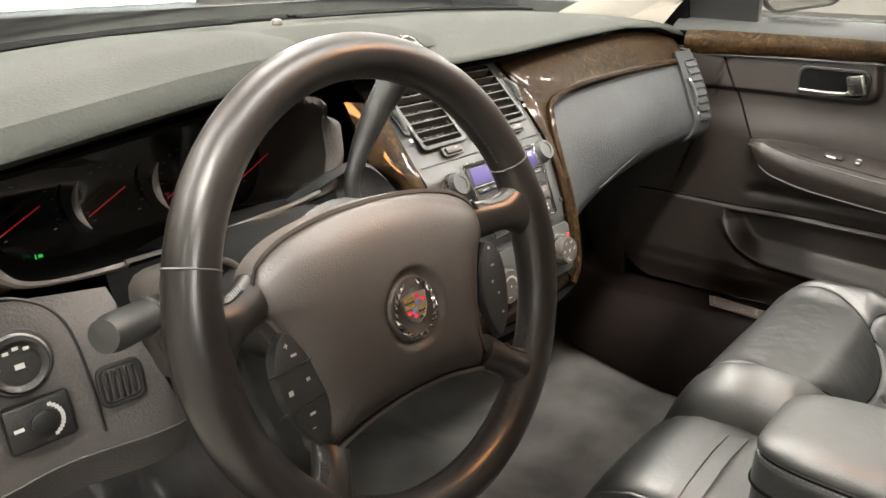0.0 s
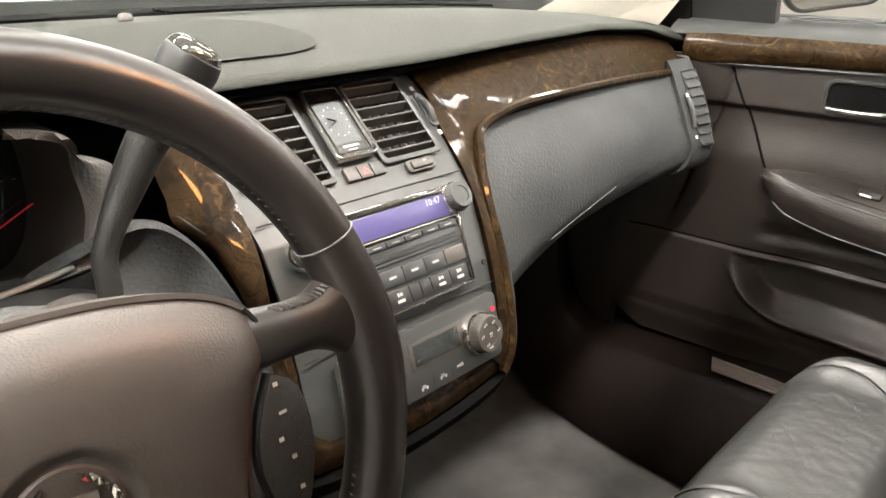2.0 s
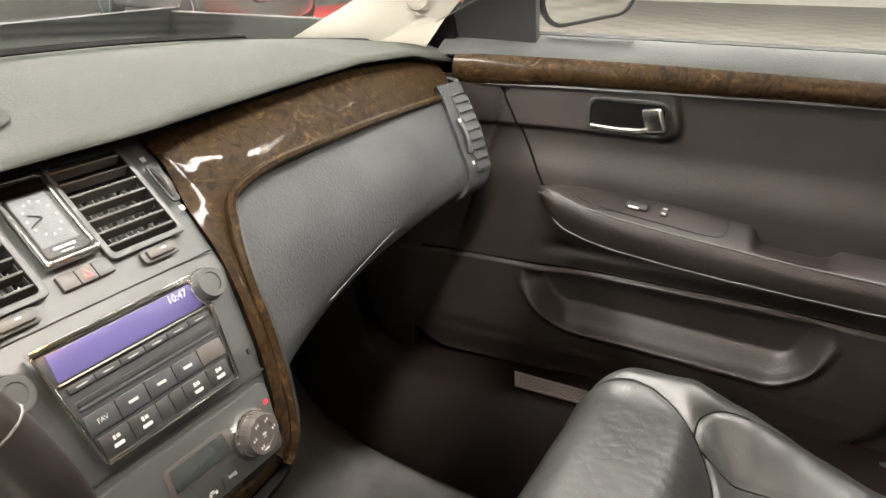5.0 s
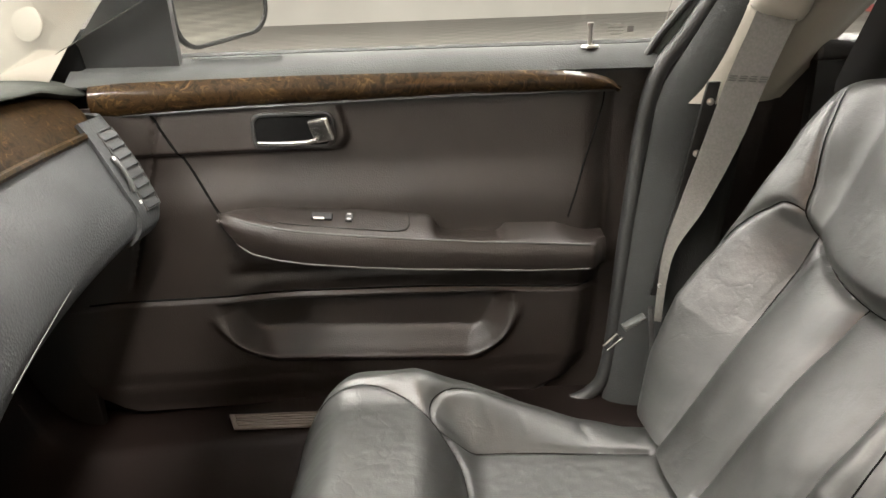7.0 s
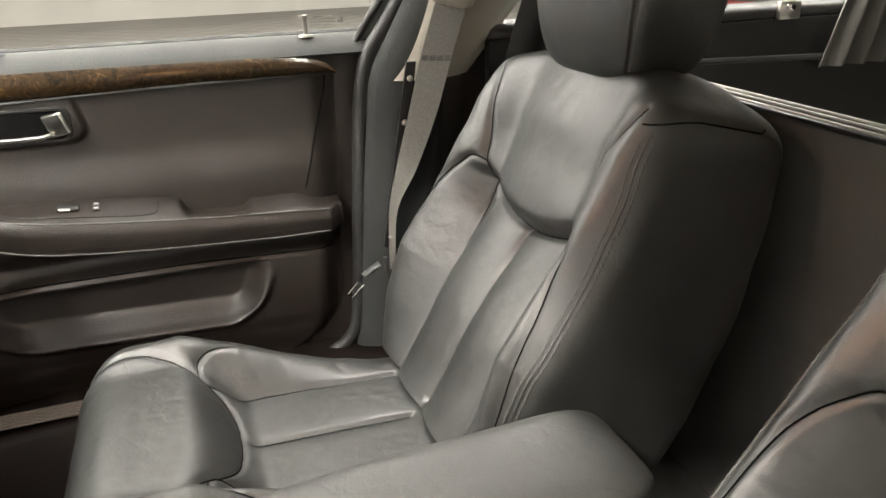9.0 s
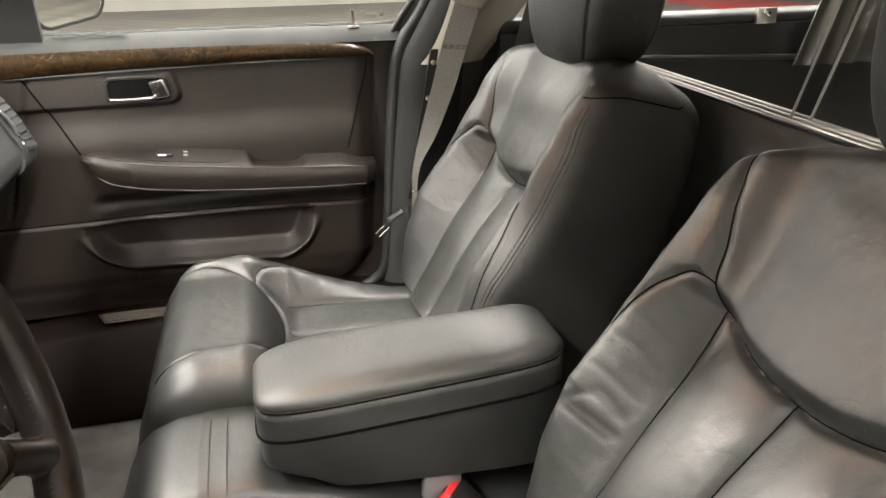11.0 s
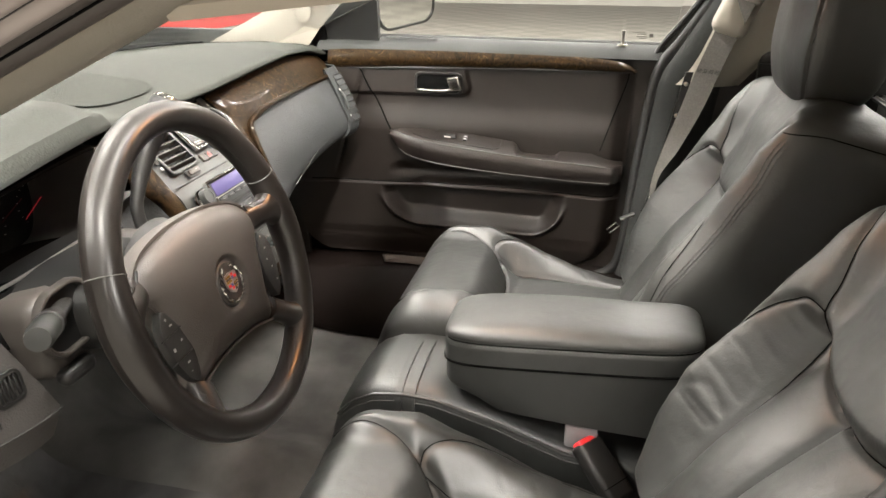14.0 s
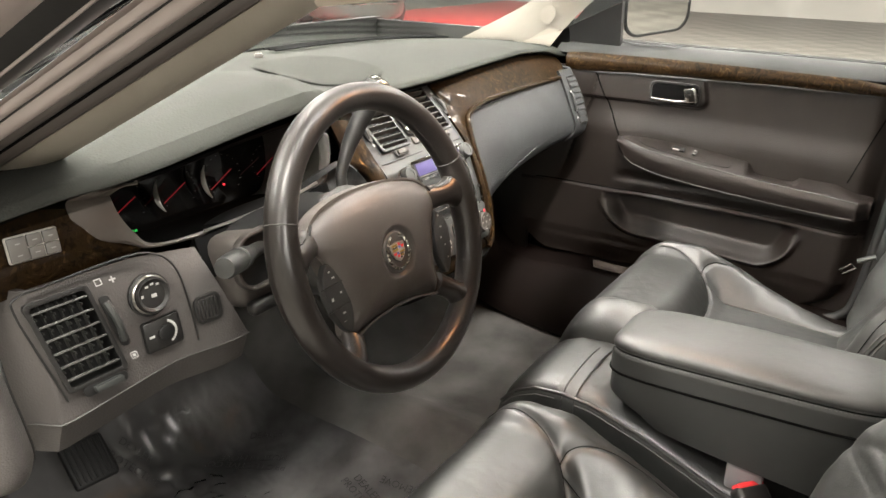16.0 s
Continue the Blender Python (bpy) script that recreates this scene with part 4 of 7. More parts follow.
    lip = [(-0.452, 0.228, 0.889), (-0.40, 0.226, 0.890), (-0.34, 0.226, 0.893), (-0.28, 0.228, 0.896), (-0.24, 0.234, 0.899)]
    part("lens_lip", tube(lip, 0.0022, 8, steps=20), SATIN, t, "thin bright lip under the lens")
    # dark shelf below the lens, in front of the column
    part("shelf", thick(sheet(lambda u, v: curve([(-0.470, 0.226, 0.884), (-0.40, 0.224, 0.886), (-0.30, 0.226, 0.889), (-0.22, 0.232, 0.894)], u) + Vector((0, -0.02 * v, -0.050 * v)), 16, 4), 0.004), SLOT, t, "matt black shelf")


cluster()


# ---------------------------------------------------------------- centre stack
PROFILE = [(0.690, 0.140), (0.731, 0.143), (0.757, 0.147), (0.790, 0.156), (0.820, 0.166), (0.850, 0.180), (0.883, 0.197), (0.919, 0.232), (0.950, 0.266), (0.983, 0.301), (0.992, 0.311)]


def face_y(z):
    return lerp(PROFILE, z)


def on_stack(x, z, lift=0.0):
    d = 0.012
    up = Vector((0, face_y(z + d) - face_y(z - d), 2 * d))
    m = axes((x, face_y(z), z), (1, 0, 0), up)
    return m @ Matrix.Translation((0, 0, lift))


def half_width(z, right=False):
    if right:
        return lerp(((0.69, 0.092), (0.74, 0.103), (0.771, 0.108), (0.804, 0.1115), (0.836, 0.114), (0.871, 0.1177), (0.9005, 0.1218), (0.93, 0.1250), (0.962, 0.1365), (0.987, 0.1350)), z)
    return lerp(((0.69, 0.118), (0.75, 0.124), (0.80, 0.124), (0.85, 0.1215), (0.89, 0.1225), (0.92, 0.1245), (0.955, 0.130), (0.975, 0.130), (0.988, 0.126)), z)


CX = 0.011


def vent(name, m, w, h, slats, frame_mat, group, label, deep=0.026):
    """An air vent: dark box, frame, slats and upright vanes behind them."""
    t = thing(name, label, "air vent", m.translation, group)
    box = plate(rr(w, h, 0.004, 3), 0.001, m @ Matrix.Translation((0, 0, -deep)))
    part("duct", box, BLACK, t)
    part("duct_wall", plate(rr(w + 0.004, h + 0.004, 0.005), deep, m @ Matrix.Translation((0, 0, -deep)), 0, rr(w, h, 0.004)), BLACK, t)
    part("frame", plate(rr(w + 0.011, h + 0.011, 0.006), 0.0022, m @ Matrix.Translation((0, 0, -0.001)), 0.0008, rr(w, h, 0.004)), frame_mat, t)
    for k in range(slats):
        y = -h / 2 + h * (k + 0.5) / slats
        part("slat", rbox(w, 0.0026, deep * 0.42, 0.0008, 1, m @ pose(0, y, 0.001 - deep * 0.21, -14)), SLAT, t)
    for k in range(6):
        x = -w / 2 + w * (k + 0.5) / 6
        bm = rbox(0.0012, h * 0.94, deep * 0.25, 0.0003, 1, m @ pose(x, 0, -deep * 0.74))
        for j in range(slats - 1):
            tip = rbox(0.0018, 0.0030, deep * 0.30, 0.0004, 1, m @ pose(x, -h / 2 + h * (j + 1) / slats, -deep * 0.50))
            me = bpy.data.meshes.new("tip")
            tip.to_mesh(me)
            tip.free()
            bm.from_mesh(me)
            bpy.data.meshes.remove(me)
        part("vane", bm, SLAT, t)
    return t


def knob(name, m, r, depth, label, parent, marks=()):
    """A turned knob as one part of its panel, with ring, grip ribs and symbols under it."""
    bm = lathe([(r, 0.0), (r, depth * 0.86), (r * 0.93, depth), (r * 0.62, depth), (r * 0.6, depth * 0.94), (0.001, depth * 0.94)], 40, m)
    k = part(name, bm, COLUMN if marks else STACK, parent, label)
    part("ring", lathe([(r * 1.16, 0), (r * 1.16, depth * 0.35), (r * 1.08, depth * 0.5), (r * 0.9, depth * 0.5)], 36, m), CHROME, k, "chrome ring")
    for i in range(28):
        a = 2 * math.pi * i / 28
        part("grip_rib", rbox(0.0007, 0.0009, depth * 0.6, 0.0002, 1, m @ pose(r * math.cos(a), r * math.sin(a), depth * 0.5, 0, 0, math.degrees(a))), STACK, k)
    if marks:
        part("marking", bars(marks, m @ Matrix.Translation((0, 0, depth))), WHITE_MARK, k, "white symbols")
    return k


def stack():
    t = thing("centre_stack", "satin grey centre stack panel between burl wood strips", "dashboard panel", (CX, 0.2, 0.85))

    def face(u, v):
        z = 0.722 + 0.270 * v
        return (CX + (2 * u - 1) * half_width(z, u > 0.5), face_y(z) + 0.006 * abs(2 * u - 1) ** 4, z)

    bm = sheet(face, 72, 130)
    gone = []
    for f in bm.faces:
        p = f.calc_center_median()
        for vx, vz in ((0.067, 0.9495), (-0.066, 0.9455)):
            q = on_stack(CX + vx, vz).inverted() @ p
            if abs(q.x) < 0.0338 and abs(q.y) < 0.0445:
                gone.append(f)
    bmesh.ops.delete(bm, geom=gone, context="FACES")
    part("face_panel", thick(bm, 0.005), STACK, t)
    for z in (0.899, 0.798):
        part("panel_gap", tube([on_stack(CX + s * half_width(z, s > 0) * 0.97, z, 0.0004).translation for s in (-1, -0.5, 0, 0.5, 1)], 0.0007, 6), BLACK, t)
    # vents and clock
    vr = on_stack(CX + 0.067, 0.9495, 0.004)
    vent("air_vent", vr, 0.066, 0.088, 7, STACK, "centre vents", "grey slatted centre air vent")
    vent("air_vent", on_stack(CX - 0.066, 0.9455, 0.004), 0.066, 0.088, 7, STACK, "centre vents", "grey slatted centre air vent")
    for sx in (-1, 1):
        m = on_stack(CX + (0.1185 if sx > 0 else -0.1120), 0.9495 if sx > 0 else 0.943, 0.003)
        w = part("thumbwheel_slot", plate(rr(0.010, 0.042, 0.004), 0.002, m, 0.0006), BLACK, t)
        part("wheel", tube([m @ Vector((0, -0.015 + 0.03 * i / 8, 0.001 + 0.005 * math.sin(math.pi * i / 8))) for i in range(9)], 0.0036, 8), STACK, w)
        part("marking", bars([(0, 0.028, 0.005, 0.005), (0, -0.028, 0.005, 0.005)], m), WHITE_MARK, w)
        m = on_stack(CX + (0.070 if sx > 0 else -0.0605), 0.9105 if sx > 0 else 0.9065, 0.003)
        s = part("slider_recess", plate(rr(0.036, 0.0125, 0.004), 0.0012, m, 0.0005), STACK, t)
        part("tab", rbox(0.027, 0.0085, 0.005, 0.002, 2, m @ pose(0, 0, 0.002)), COLUMN, s)
        part("marking", bars([(0, 0, 0.004, 0.0012)], m @ Matrix.Translation((0, 0, 0.0075))), WHITE_MARK, s)
    c = thing("dash_clock", "rectangular analogue clock in a chrome frame", "clock", on_stack(CX, 0.956).translation)
    m = on_stack(CX + 0.0025, 0.9515, 0.004)
    part("frame", plate(rr(0.0475, 0.0815, 0.004), 0.007, m, 0.0020, rr(0.0365, 0.0690, 0.003)), CHROME, c, "polished chrome frame")
    part("dial", plate(rr(0.0375, 0.070, 0.003), 0.0025, m), BLACK, c, "dark dial")
    # Black bar paints the dark reflection at the top of the glass.
    part("glass_reflection", bars([(0, 0.0285, 0.035, 0.011)], m @ Matrix.Translation((0, 0, 0.0032))), GLOSS, c, "dark reflection painted across the clock glass")
    part("clock_face", bars([(0, -0.001, 0.031, 0.046)], m @ Matrix.Translation((0, 0, 0.0032))), DIAL, c, "pale blue-grey face")
    part("tick", bars([(0.012 * math.cos(radians(a)), 0.016 * math.sin(radians(a)), 0.0013, 0.0013) for a in range(0, 360, 30)], m @ Matrix.Translation((0, 0, 0.0037))), WHITE_MARK, c)
    for a, ln in ((150, 0.010), (205, 0.013)):
        e = Vector((ln * math.cos(radians(a)), ln * math.sin(radians(a)), 0.0044))
        part("hand", tube([m @ Vector((0, 0, 0.0044)), m @ e], 0.0006, 6), BLACK, c)
    part("marking", bars([(0, -0.0275, 0.018, 0.0022), (0, -0.0315, 0.010, 0.0010)], m @ Matrix.Translation((0, 0, 0.0036))), WHITE_MARK, c)
    pane = part("glass", plate(rr(0.0365, 0.069, 0.003), 0.001, m @ Matrix.Translation((0, 0, 0.0048))), GLASS, c, "clear clock glass")
    pane.visible_shadow = False
    hz = thing("hazard_switch", "grey hazard button with a red triangle", "switch", on_stack(CX, 0.905).translation)
    m = on_stack(CX + 0.0048, 0.9155, 0.0035)
    for sx in (-1, 0, 1):
        part("button", rbox(0.0146, 0.0135, 0.005, 0.0012, 2, m @ pose(sx * 0.0152, 0, -0.002)), COLUMN if sx < 1 else STACK, hz)
    tri = plate([(-0.0042, -0.0035), (0.0042, -0.0035), (0, 0.0042)], 0.0004, m @ Matrix.Translation((0, 0, 0.0006)), 0, [(-0.0022, -0.0024), (0.0022, -0.0024), (0, 0.002)])
    part("triangle", tri, RED_MARK, hz, "red triangle mark")
    # radio
    r = thing("car_radio", "car radio with a lit violet display and chrome edges", "radio", on_stack(CX, 0.86).translation)
    m = on_stack(CX, 0.8555, 0.002)
    part("chassis", plate([(-0.0560, -0.0525), (0.0690, -0.0525), (0.0800, 0.0390), (-0.0700, 0.0390)], 0.005, m, 0.001), RADIO, r)
    part("display_bezel", rbox(0.146, 0.0275, 0.006, 0.003, 2, m @ pose(0.0045, 0.0240, 0.0032)), RADIO, r)
    part("display", rbox(0.132, 0.0210, 0.003, 0.0012, 2, m @ pose(0.0045, 0.0245, 0.0058)), LCD, r, "lit violet display")
    part("clock_digits", text_mesh("10:47", 0.0088, m @ Matrix.Translation((0.052, 0.0300, 0.0075))), LCD_TEXT, r, "white time digits")
    for y, mt, w, xo, hh in ((0.0390, CHROME, 0.154, 0.006, 0.0050), (0.0120, SATIN, 0.138, 0.006, 0.0014), (-0.0525, CHROME, 0.128, 0.0066, 0.0022)):
        part("chrome_strip", rbox(w, hh, 0.008, 0.001, 2, m @ pose(xo, y, 0.004)), mt, r, "bright horizontal strip")
    for sx in (-1, 1):
        part("chrome_side", rbox(0.0048 if sx > 0 else 0.003, 0.090, 0.008, 0.0012, 2, m @ pose(0.0755 if sx > 0 else -0.0640, -0.007, 0.004, 0, 0, -6.5 if sx > 0 else 8.5)), CHROME, r, "bright side strip")
    part("disc_slot", rbox(0.128, 0.0055, 0.003, 0.001, 1, m @ pose(0.0065, -0.0055, 0.0042)), BLACK, r)
    part("slot_lip", rbox(0.128, 0.0030, 0.0045, 0.001, 1, m @ pose(0.0065, -0.0100, 0.0042)), RADIO, r)
    for k in range(6):
        b = part("button", rbox(0.0212, 0.0056, 0.004, 0.0010, 2, m @ pose(-0.0480 + 0.0219 * k, 0.0060, 0.0052)), RADIO, r)
        part("marking", bars([(0, 0.0, 0.0090, 0.0008)], m @ Matrix.Translation((-0.0480 + 0.0219 * k, 0.0060, 0.0073))), grey_mark, b)
    for k in range(5):
        at = (-0.0462 + 0.0262 * k, -0.0225)
        b = part("button", rbox(0.0256, 0.0150, 0.004, 0.0009, 2, m @ pose(*at, 0.0052)), RADIO if k < 4 else COLUMN, r)
        if k == 0:
            part("marking", text_mesh("FAV", 0.0052, m @ Matrix.Translation((*at, 0.0073))), grey_mark, b)
        elif k < 4:
            part("marking", bars([(0, 0, 0.0085, 0.0022)], m @ Matrix.Translation((*at, 0.0073))), grey_mark, b)
    for x, w, marked in ((-0.0440, 0.0246, 1), (-0.0190, 0.0246, 1), (0.0000, 0.0126, 0), (0.0130, 0.0126, 0), (0.0320, 0.0246, 1), (0.0560, 0.0226, 1)):
        b = part("button", rbox(w, 0.0160, 0.004, 0.0009, 2, m @ pose(x, -0.0412, 0.0052)), BLACK, r)
        if marked:
            part("marking", bars([(-0.0015, 0.0030, 0.0022, 0.0034), (0.0018, 0.0030, 0.0030, 0.0026), (0, -0.0026, 0.0085, 0.0026)], m @ Matrix.Translation((x, -0.0412, 0.0073))), WHITE_MARK, b)
    knob("radio_knob", on_stack(CX + 0.081, 0.879, 0.004), 0.0135, 0.017, "round grey knob", r)
    knob("radio_knob", on_stack(CX - 0.094, 0.874, 0.004), 0.0135, 0.017, "round grey knob", r)
    part("screw", lathe([(0.003, 0), (0.003, 0.002), (0.0015, 0.0022)], 12, on_stack(CX + 0.0976, 0.819, 0.003)), BLACK, t)
    # climate control
    h = thing("climate_control", "dark climate panel with a small grey display", "climate control", on_stack(CX, 0.75).translation)
    m = on_stack(CX, 0.761, 0.003)
    part("panel", plate(rr(0.196, 0.066, 0.008), 0.004, m, 0.001), STACK, h)
    part("display_recess", plate([(-0.0220, 0.0195), (0.0440, 0.0195), (0.0500, -0.0060), (-0.0210, -0.0060)], 0.0006, m @ Matrix.Translation((0.0, 0, 0.004)), 0.0002), COLUMN, h, "sloped display surround")
    part("display", plate([(-0.0170, 0.0165), (0.0385, 0.0165), (0.0420, -0.0030), (-0.0160, -0.0030)], 0.0008, m @ Matrix.Translation((0.0, 0, 0.0046)), 0.0002), LCD_DIM, h, "grey unlit display")
    for k, (x, w) in enumerate(((-0.0105, 0.009), (0.0140, 0.009), (0.0370, 0.010))):
        y = -0.0250 + 0.0014 * k
        if k == 2:
            part("marking", text_mesh("PASS", 0.0042, m @ Matrix.Translation((x, y, 0.0043))), WHITE_MARK, h)
        else:
            part("marking", bars([(x, y, w, 0.0010), (x - 0.001, y + 0.0018, w * 0.5, 0.0010), (x - 0.003, y - 0.0016, 0.0022, 0.0016), (x + 0.003, y - 0.0016, 0.0022, 0.0016)], m @ Matrix.Translation((0, 0, 0.0043))), WHITE_MARK, h)
    for x in (0.0018, 0.0256):
        part("button_gap", bars([(x, -0.0235, 0.0008, 0.012)], m @ Matrix.Translation((0, 0, 0.0043))), BLACK, h)
    part("telltale", bars([(0.0955, 0.0155, 0.005, 0.004)], m @ Matrix.Translation((-0.004, 0, 0.0045))), TELL_RED, h, "red telltale")
    part("telltale", bars([(-0.0900, 0.0155, 0.005, 0.003)], m @ Matrix.Translation((0, 0, 0.0045))), TELL_RED, h, "red telltale")
    ring = [(0.0112 * math.cos(radians(a)) + dx, 0.0112 * math.sin(radians(a)) + dy, 0.0016, 0.0024) for a in range(0, 241, 60) for dx, dy in ((-0.0012, 0.0), (0.0012, 0.0010))] + [(0, 0.0006, 0.0042, 0.0022), (0, -0.0020, 0.0030, 0.0010), (-0.002, -0.0125, 0.0060, 0.0016)]
    arc = [(0.012 * math.cos(radians(a)), 0.012 * math.sin(radians(a)), 0.0026, 0.0026) for a in range(10, 171, 8)] + [(0, 0, 0.0034, 0.0010), (0, 0, 0.0010, 0.0034), (-0.004, -0.012, 0.0060, 0.0018), (-0.011, -0.004, 0.0022, 0.0022), (0.011, -0.004, 0.0026, 0.0030)]
    knob("climate_knob", on_stack(CX + 0.065, 0.762, 0.006), 0.0180, 0.020, "round black knob with white symbols", h, ring)
    knob("climate_knob", on_stack(CX - 0.064, 0.756, 0.006), 0.0205, 0.020, "round black knob with white symbols", h, arc)


stack()


# ---------------------------------------------------------------- passenger and driver end vents, driver's controls


def dash_controls():
    tl, tr, bl, br_ = Vector((0.643, 0.258, 0.936)), Vector((0.692, 0.251, 0.938)), Vector((0.624, 0.204, 0.836)), Vector((0.671, 0.196, 0.836))
    v = thing("air_vent", "dark slatted end air vent by the passenger door", "air vent", (tl + br_) / 2, "end vents")

    def on_vent(u, w, lift=0.0):
        p = tl.lerp(tr, u).lerp(bl.lerp(br_, u), w)
        return p + Vector((0.05, -0.87, 0.48)) * (lift + 0.004 * math.sin(math.pi * w))

    part("duct", thick(sheet(lambda u, w: on_vent(0.34 + 0.66 * u, w, 0.0006), 6, 12), 0.004), BLACK, v)
    for k in range(8):
        w0 = (k + 0.18) / 8
        part("slat", thick(sheet(lambda u, w: on_vent(0.36 + 0.62 * u, w0 + 0.088 * w, 0.0015 + 0.0025 * w), 6, 4), 0.0025), GLOVE, v)
    part("frame", tube([on_vent(a, b, 0.002) for a, b in ((0.33, 0), (0.66, -0.01), (1.0, 0.0), (1.02, 0.5), (1.0, 1.0), (0.66, 1.01), (0.33, 1.0), (0.33, 0.5))], 0.0018, 6, True), BLACK, v)
    w = part("thumbwheel", tube([on_vent(0.20, 0.30 + 0.45 * k / 10, 0.001 + 0.004 * math.sin(math.pi * k / 10)) for k in range(11)], 0.0036, 8), STACK, v)
    mk = axes(on_vent(0.2, 0.88, 0.003), (0.95, -0.25, 0), (0, 0.45, 0.9))
    part("marking", bars([(0, 0, 0.005, 0.005), (0, 0.064, 0.005, 0.005)], mk), WHITE_MARK, w)

    f = VENT_D @ Matrix.Translation((0, 0, 0.003))
    dv = vent("air_vent", f, 0.060, 0.098, 6, PLASTIC, "end vents", "dark slatted end air vent by the driver's door", 0.024)
    sl = part("slider_recess", plate(rr(0.052, 0.012, 0.005), 0.0015, f @ Matrix.Translation((0.004, -0.060, 0)), 0.0005), BLACK, dv)
    part("tab", rbox(0.034, 0.008, 0.008, 0.002, 2, f @ pose(0.006, -0.060, 0.004)), STACK, sl)
    tw = part("thumbwheel_slot", plate(rr(0.012, 0.064, 0.005), 0.0015, f @ Matrix.Translation((0.044, 0.004, 0.001)), 0.0005), BLACK, dv)
    part("wheel", tube([f @ Vector((0.044, -0.020 + 0.048 * i / 8, 0.002 + 0.006 * math.sin(math.pi * i / 8))) for i in range(9)], 0.0045, 8), STACK, tw)
    part("marking", plate(rr(0.008, 0.008, 0.001), 0.0006, f @ Matrix.Translation((0.046, 0.052, 0.002)), 0, rr(0.006, 0.006, 0.001)), WHITE_MARK, tw)
    part("marking", bars([(0.046, -0.042, 0.0035, 0.0035), (0.062, 0.050, 0.008, 0.002), (0.062, 0.050, 0.002, 0.008)], f @ Matrix.Translation((0, 0, 0.002))), WHITE_MARK, tw)
    part("marking", plate(rr(0.008, 0.008, 0.001), 0.0006, f @ Matrix.Translation((0.046, -0.042, 0.002)), 0, rr(0.0062, 0.0062, 0.001)), grey_mark, tw)
    # field round the vent and the light switch, with a thin groove as its outline
    fld = thing("control_panel", "dark rounded control panel beside the driver's vent", "control panel", f @ Vector((0.05, 0, 0)))
    edge = [f @ Vector((x, y, 0.0005)) for x, y in ((-0.040, -0.060), (-0.043, 0.0), (-0.044, 0.050), (-0.036, 0.064), (0.0, 0.067), (0.085, 0.069), (0.120, 0.062), (0.138, 0.040), (0.138, 0.0), (0.128, -0.060))]
    part("groove", tube(edge, 0.0014, 6, steps=50), BLACK, fld)
    k = axes((-0.553, 0.2095, 0.845), (1, -0.06, 0), (0, 0.18, 1)) @ Matrix.Diagonal((0.84, 0.84, 1.0, 1.0))
    part("dial_seat", lathe([(0.031, -0.002), (0.031, 0.001), (0.027, 0.002), (0.022, 0.0)], 40, k), PLASTIC, fld)
    kb = part("light_switch_knob", lathe([(0.026, 0.0), (0.0255, 0.008), (0.023, 0.011), (0.020, 0.010), (0.018, 0.008), (0.001, 0.009)], 44, k), PLASTIC, fld, "round dark knob with pale symbols")
    part("ring", lathe([(0.0275, 0.0), (0.0278, 0.004), (0.0262, 0.0055), (0.0255, 0.005)], 44, k), SATIN, kb, "thin bright ring")
    part("marking", bars([(0.0165 * math.cos(radians(a)), 0.0165 * math.sin(radians(a)), 0.005, 0.003) for a in (60, 90, 120)] + [(-0.017, 0.003, 0.004, 0.004), (0, 0, 0.008, 0.005)], k @ Matrix.Translation((0, 0, 0.0102))), grey_mark, kb)
    dm = axes((-0.549, 0.2005, 0.796), (1, -0.10, 0.02), (-0.05, 0.18, 1))
    d = thing("dimmer_switch", "square dimmer switch with a small wheel", "switch", dm.translation)
    part("plate", rbox(0.046, 0.036, 0.006, 0.002, 2, dm), PLASTIC, d)
    part("gap", plate(rr(0.049, 0.039, 0.004), 0.001, dm @ Matrix.Translation((0, 0, -0.0005))), BLACK, d)
    part("wheel", lathe([(0.009, 0.002), (0.009, 0.006), (0.007, 0.0068), (0.001, 0.0068)], 24, dm @ Matrix.Translation((0.002, 0, 0))), BLACK, d)
    part("marking", bars([(0.002 + 0.014 * math.cos(radians(a)), 0.014 * math.sin(radians(a)), 0.003, 0.003) for a in range(-60, 71, 12)] + [(-0.015, 0, 0.007, 0.003)], dm @ Matrix.Translation((0, 0, 0.0032))), WHITE_MARK, d)
    sv = thing("sensor_grille", "small square slotted grille on the knee panel", "grille", (-0.495, 0.195, 0.815))
    sm = axes((-0.488, 0.1915, 0.806), (1, -0.12, 0), (0, 0.18, 1))
    part("frame", plate(rr(0.036, 0.036, 0.008), 0.003, sm, 0.001, rr(0.028, 0.028, 0.005)), PLASTIC, sv)
    for i in range(5):
        part("slat", rbox(0.0022, 0.025, 0.003, 0.0008, 1, sm @ pose(-0.010 + 0.005 * i, 0, 0.001)), BLACK, sv)
    mp = thing("memory_switches", "small grey pad of seat memory buttons on the burl panel", "switch pad", (-0.66, 0.235, 0.935))
    mm = axes((-0.660, 0.2335, 0.936), (1, -0.05, -0.02), (0, 0.2, 1))
    part("base", rbox(0.053, 0.028, 0.006, 0.002, 2, mm), BRIGHT, mp, "pale surround")
    for x, y, w, h in ((-0.0165, 0, 0.0185, 0.0255), (0.0010, 0.0066, 0.0150, 0.0122), (0.0172, 0.0066, 0.0150, 0.0122), (0.0010, -0.0066, 0.0150, 0.0122), (0.0172, -0.0066, 0.0150, 0.0122)):
        b = part("button", rbox(w, h, 0.004, 0.001, 2, mm @ pose(x, y, 0.0042)), PALE, mp)
        part("marking", bars([(x, y + dy, 0.005, 0.0012) for dy in ((-0.006, 0.006) if h > 0.02 else (0,))], mm @ Matrix.Translation((0, 0, 0.0063))), WHITE_MARK, b)


dash_controls()


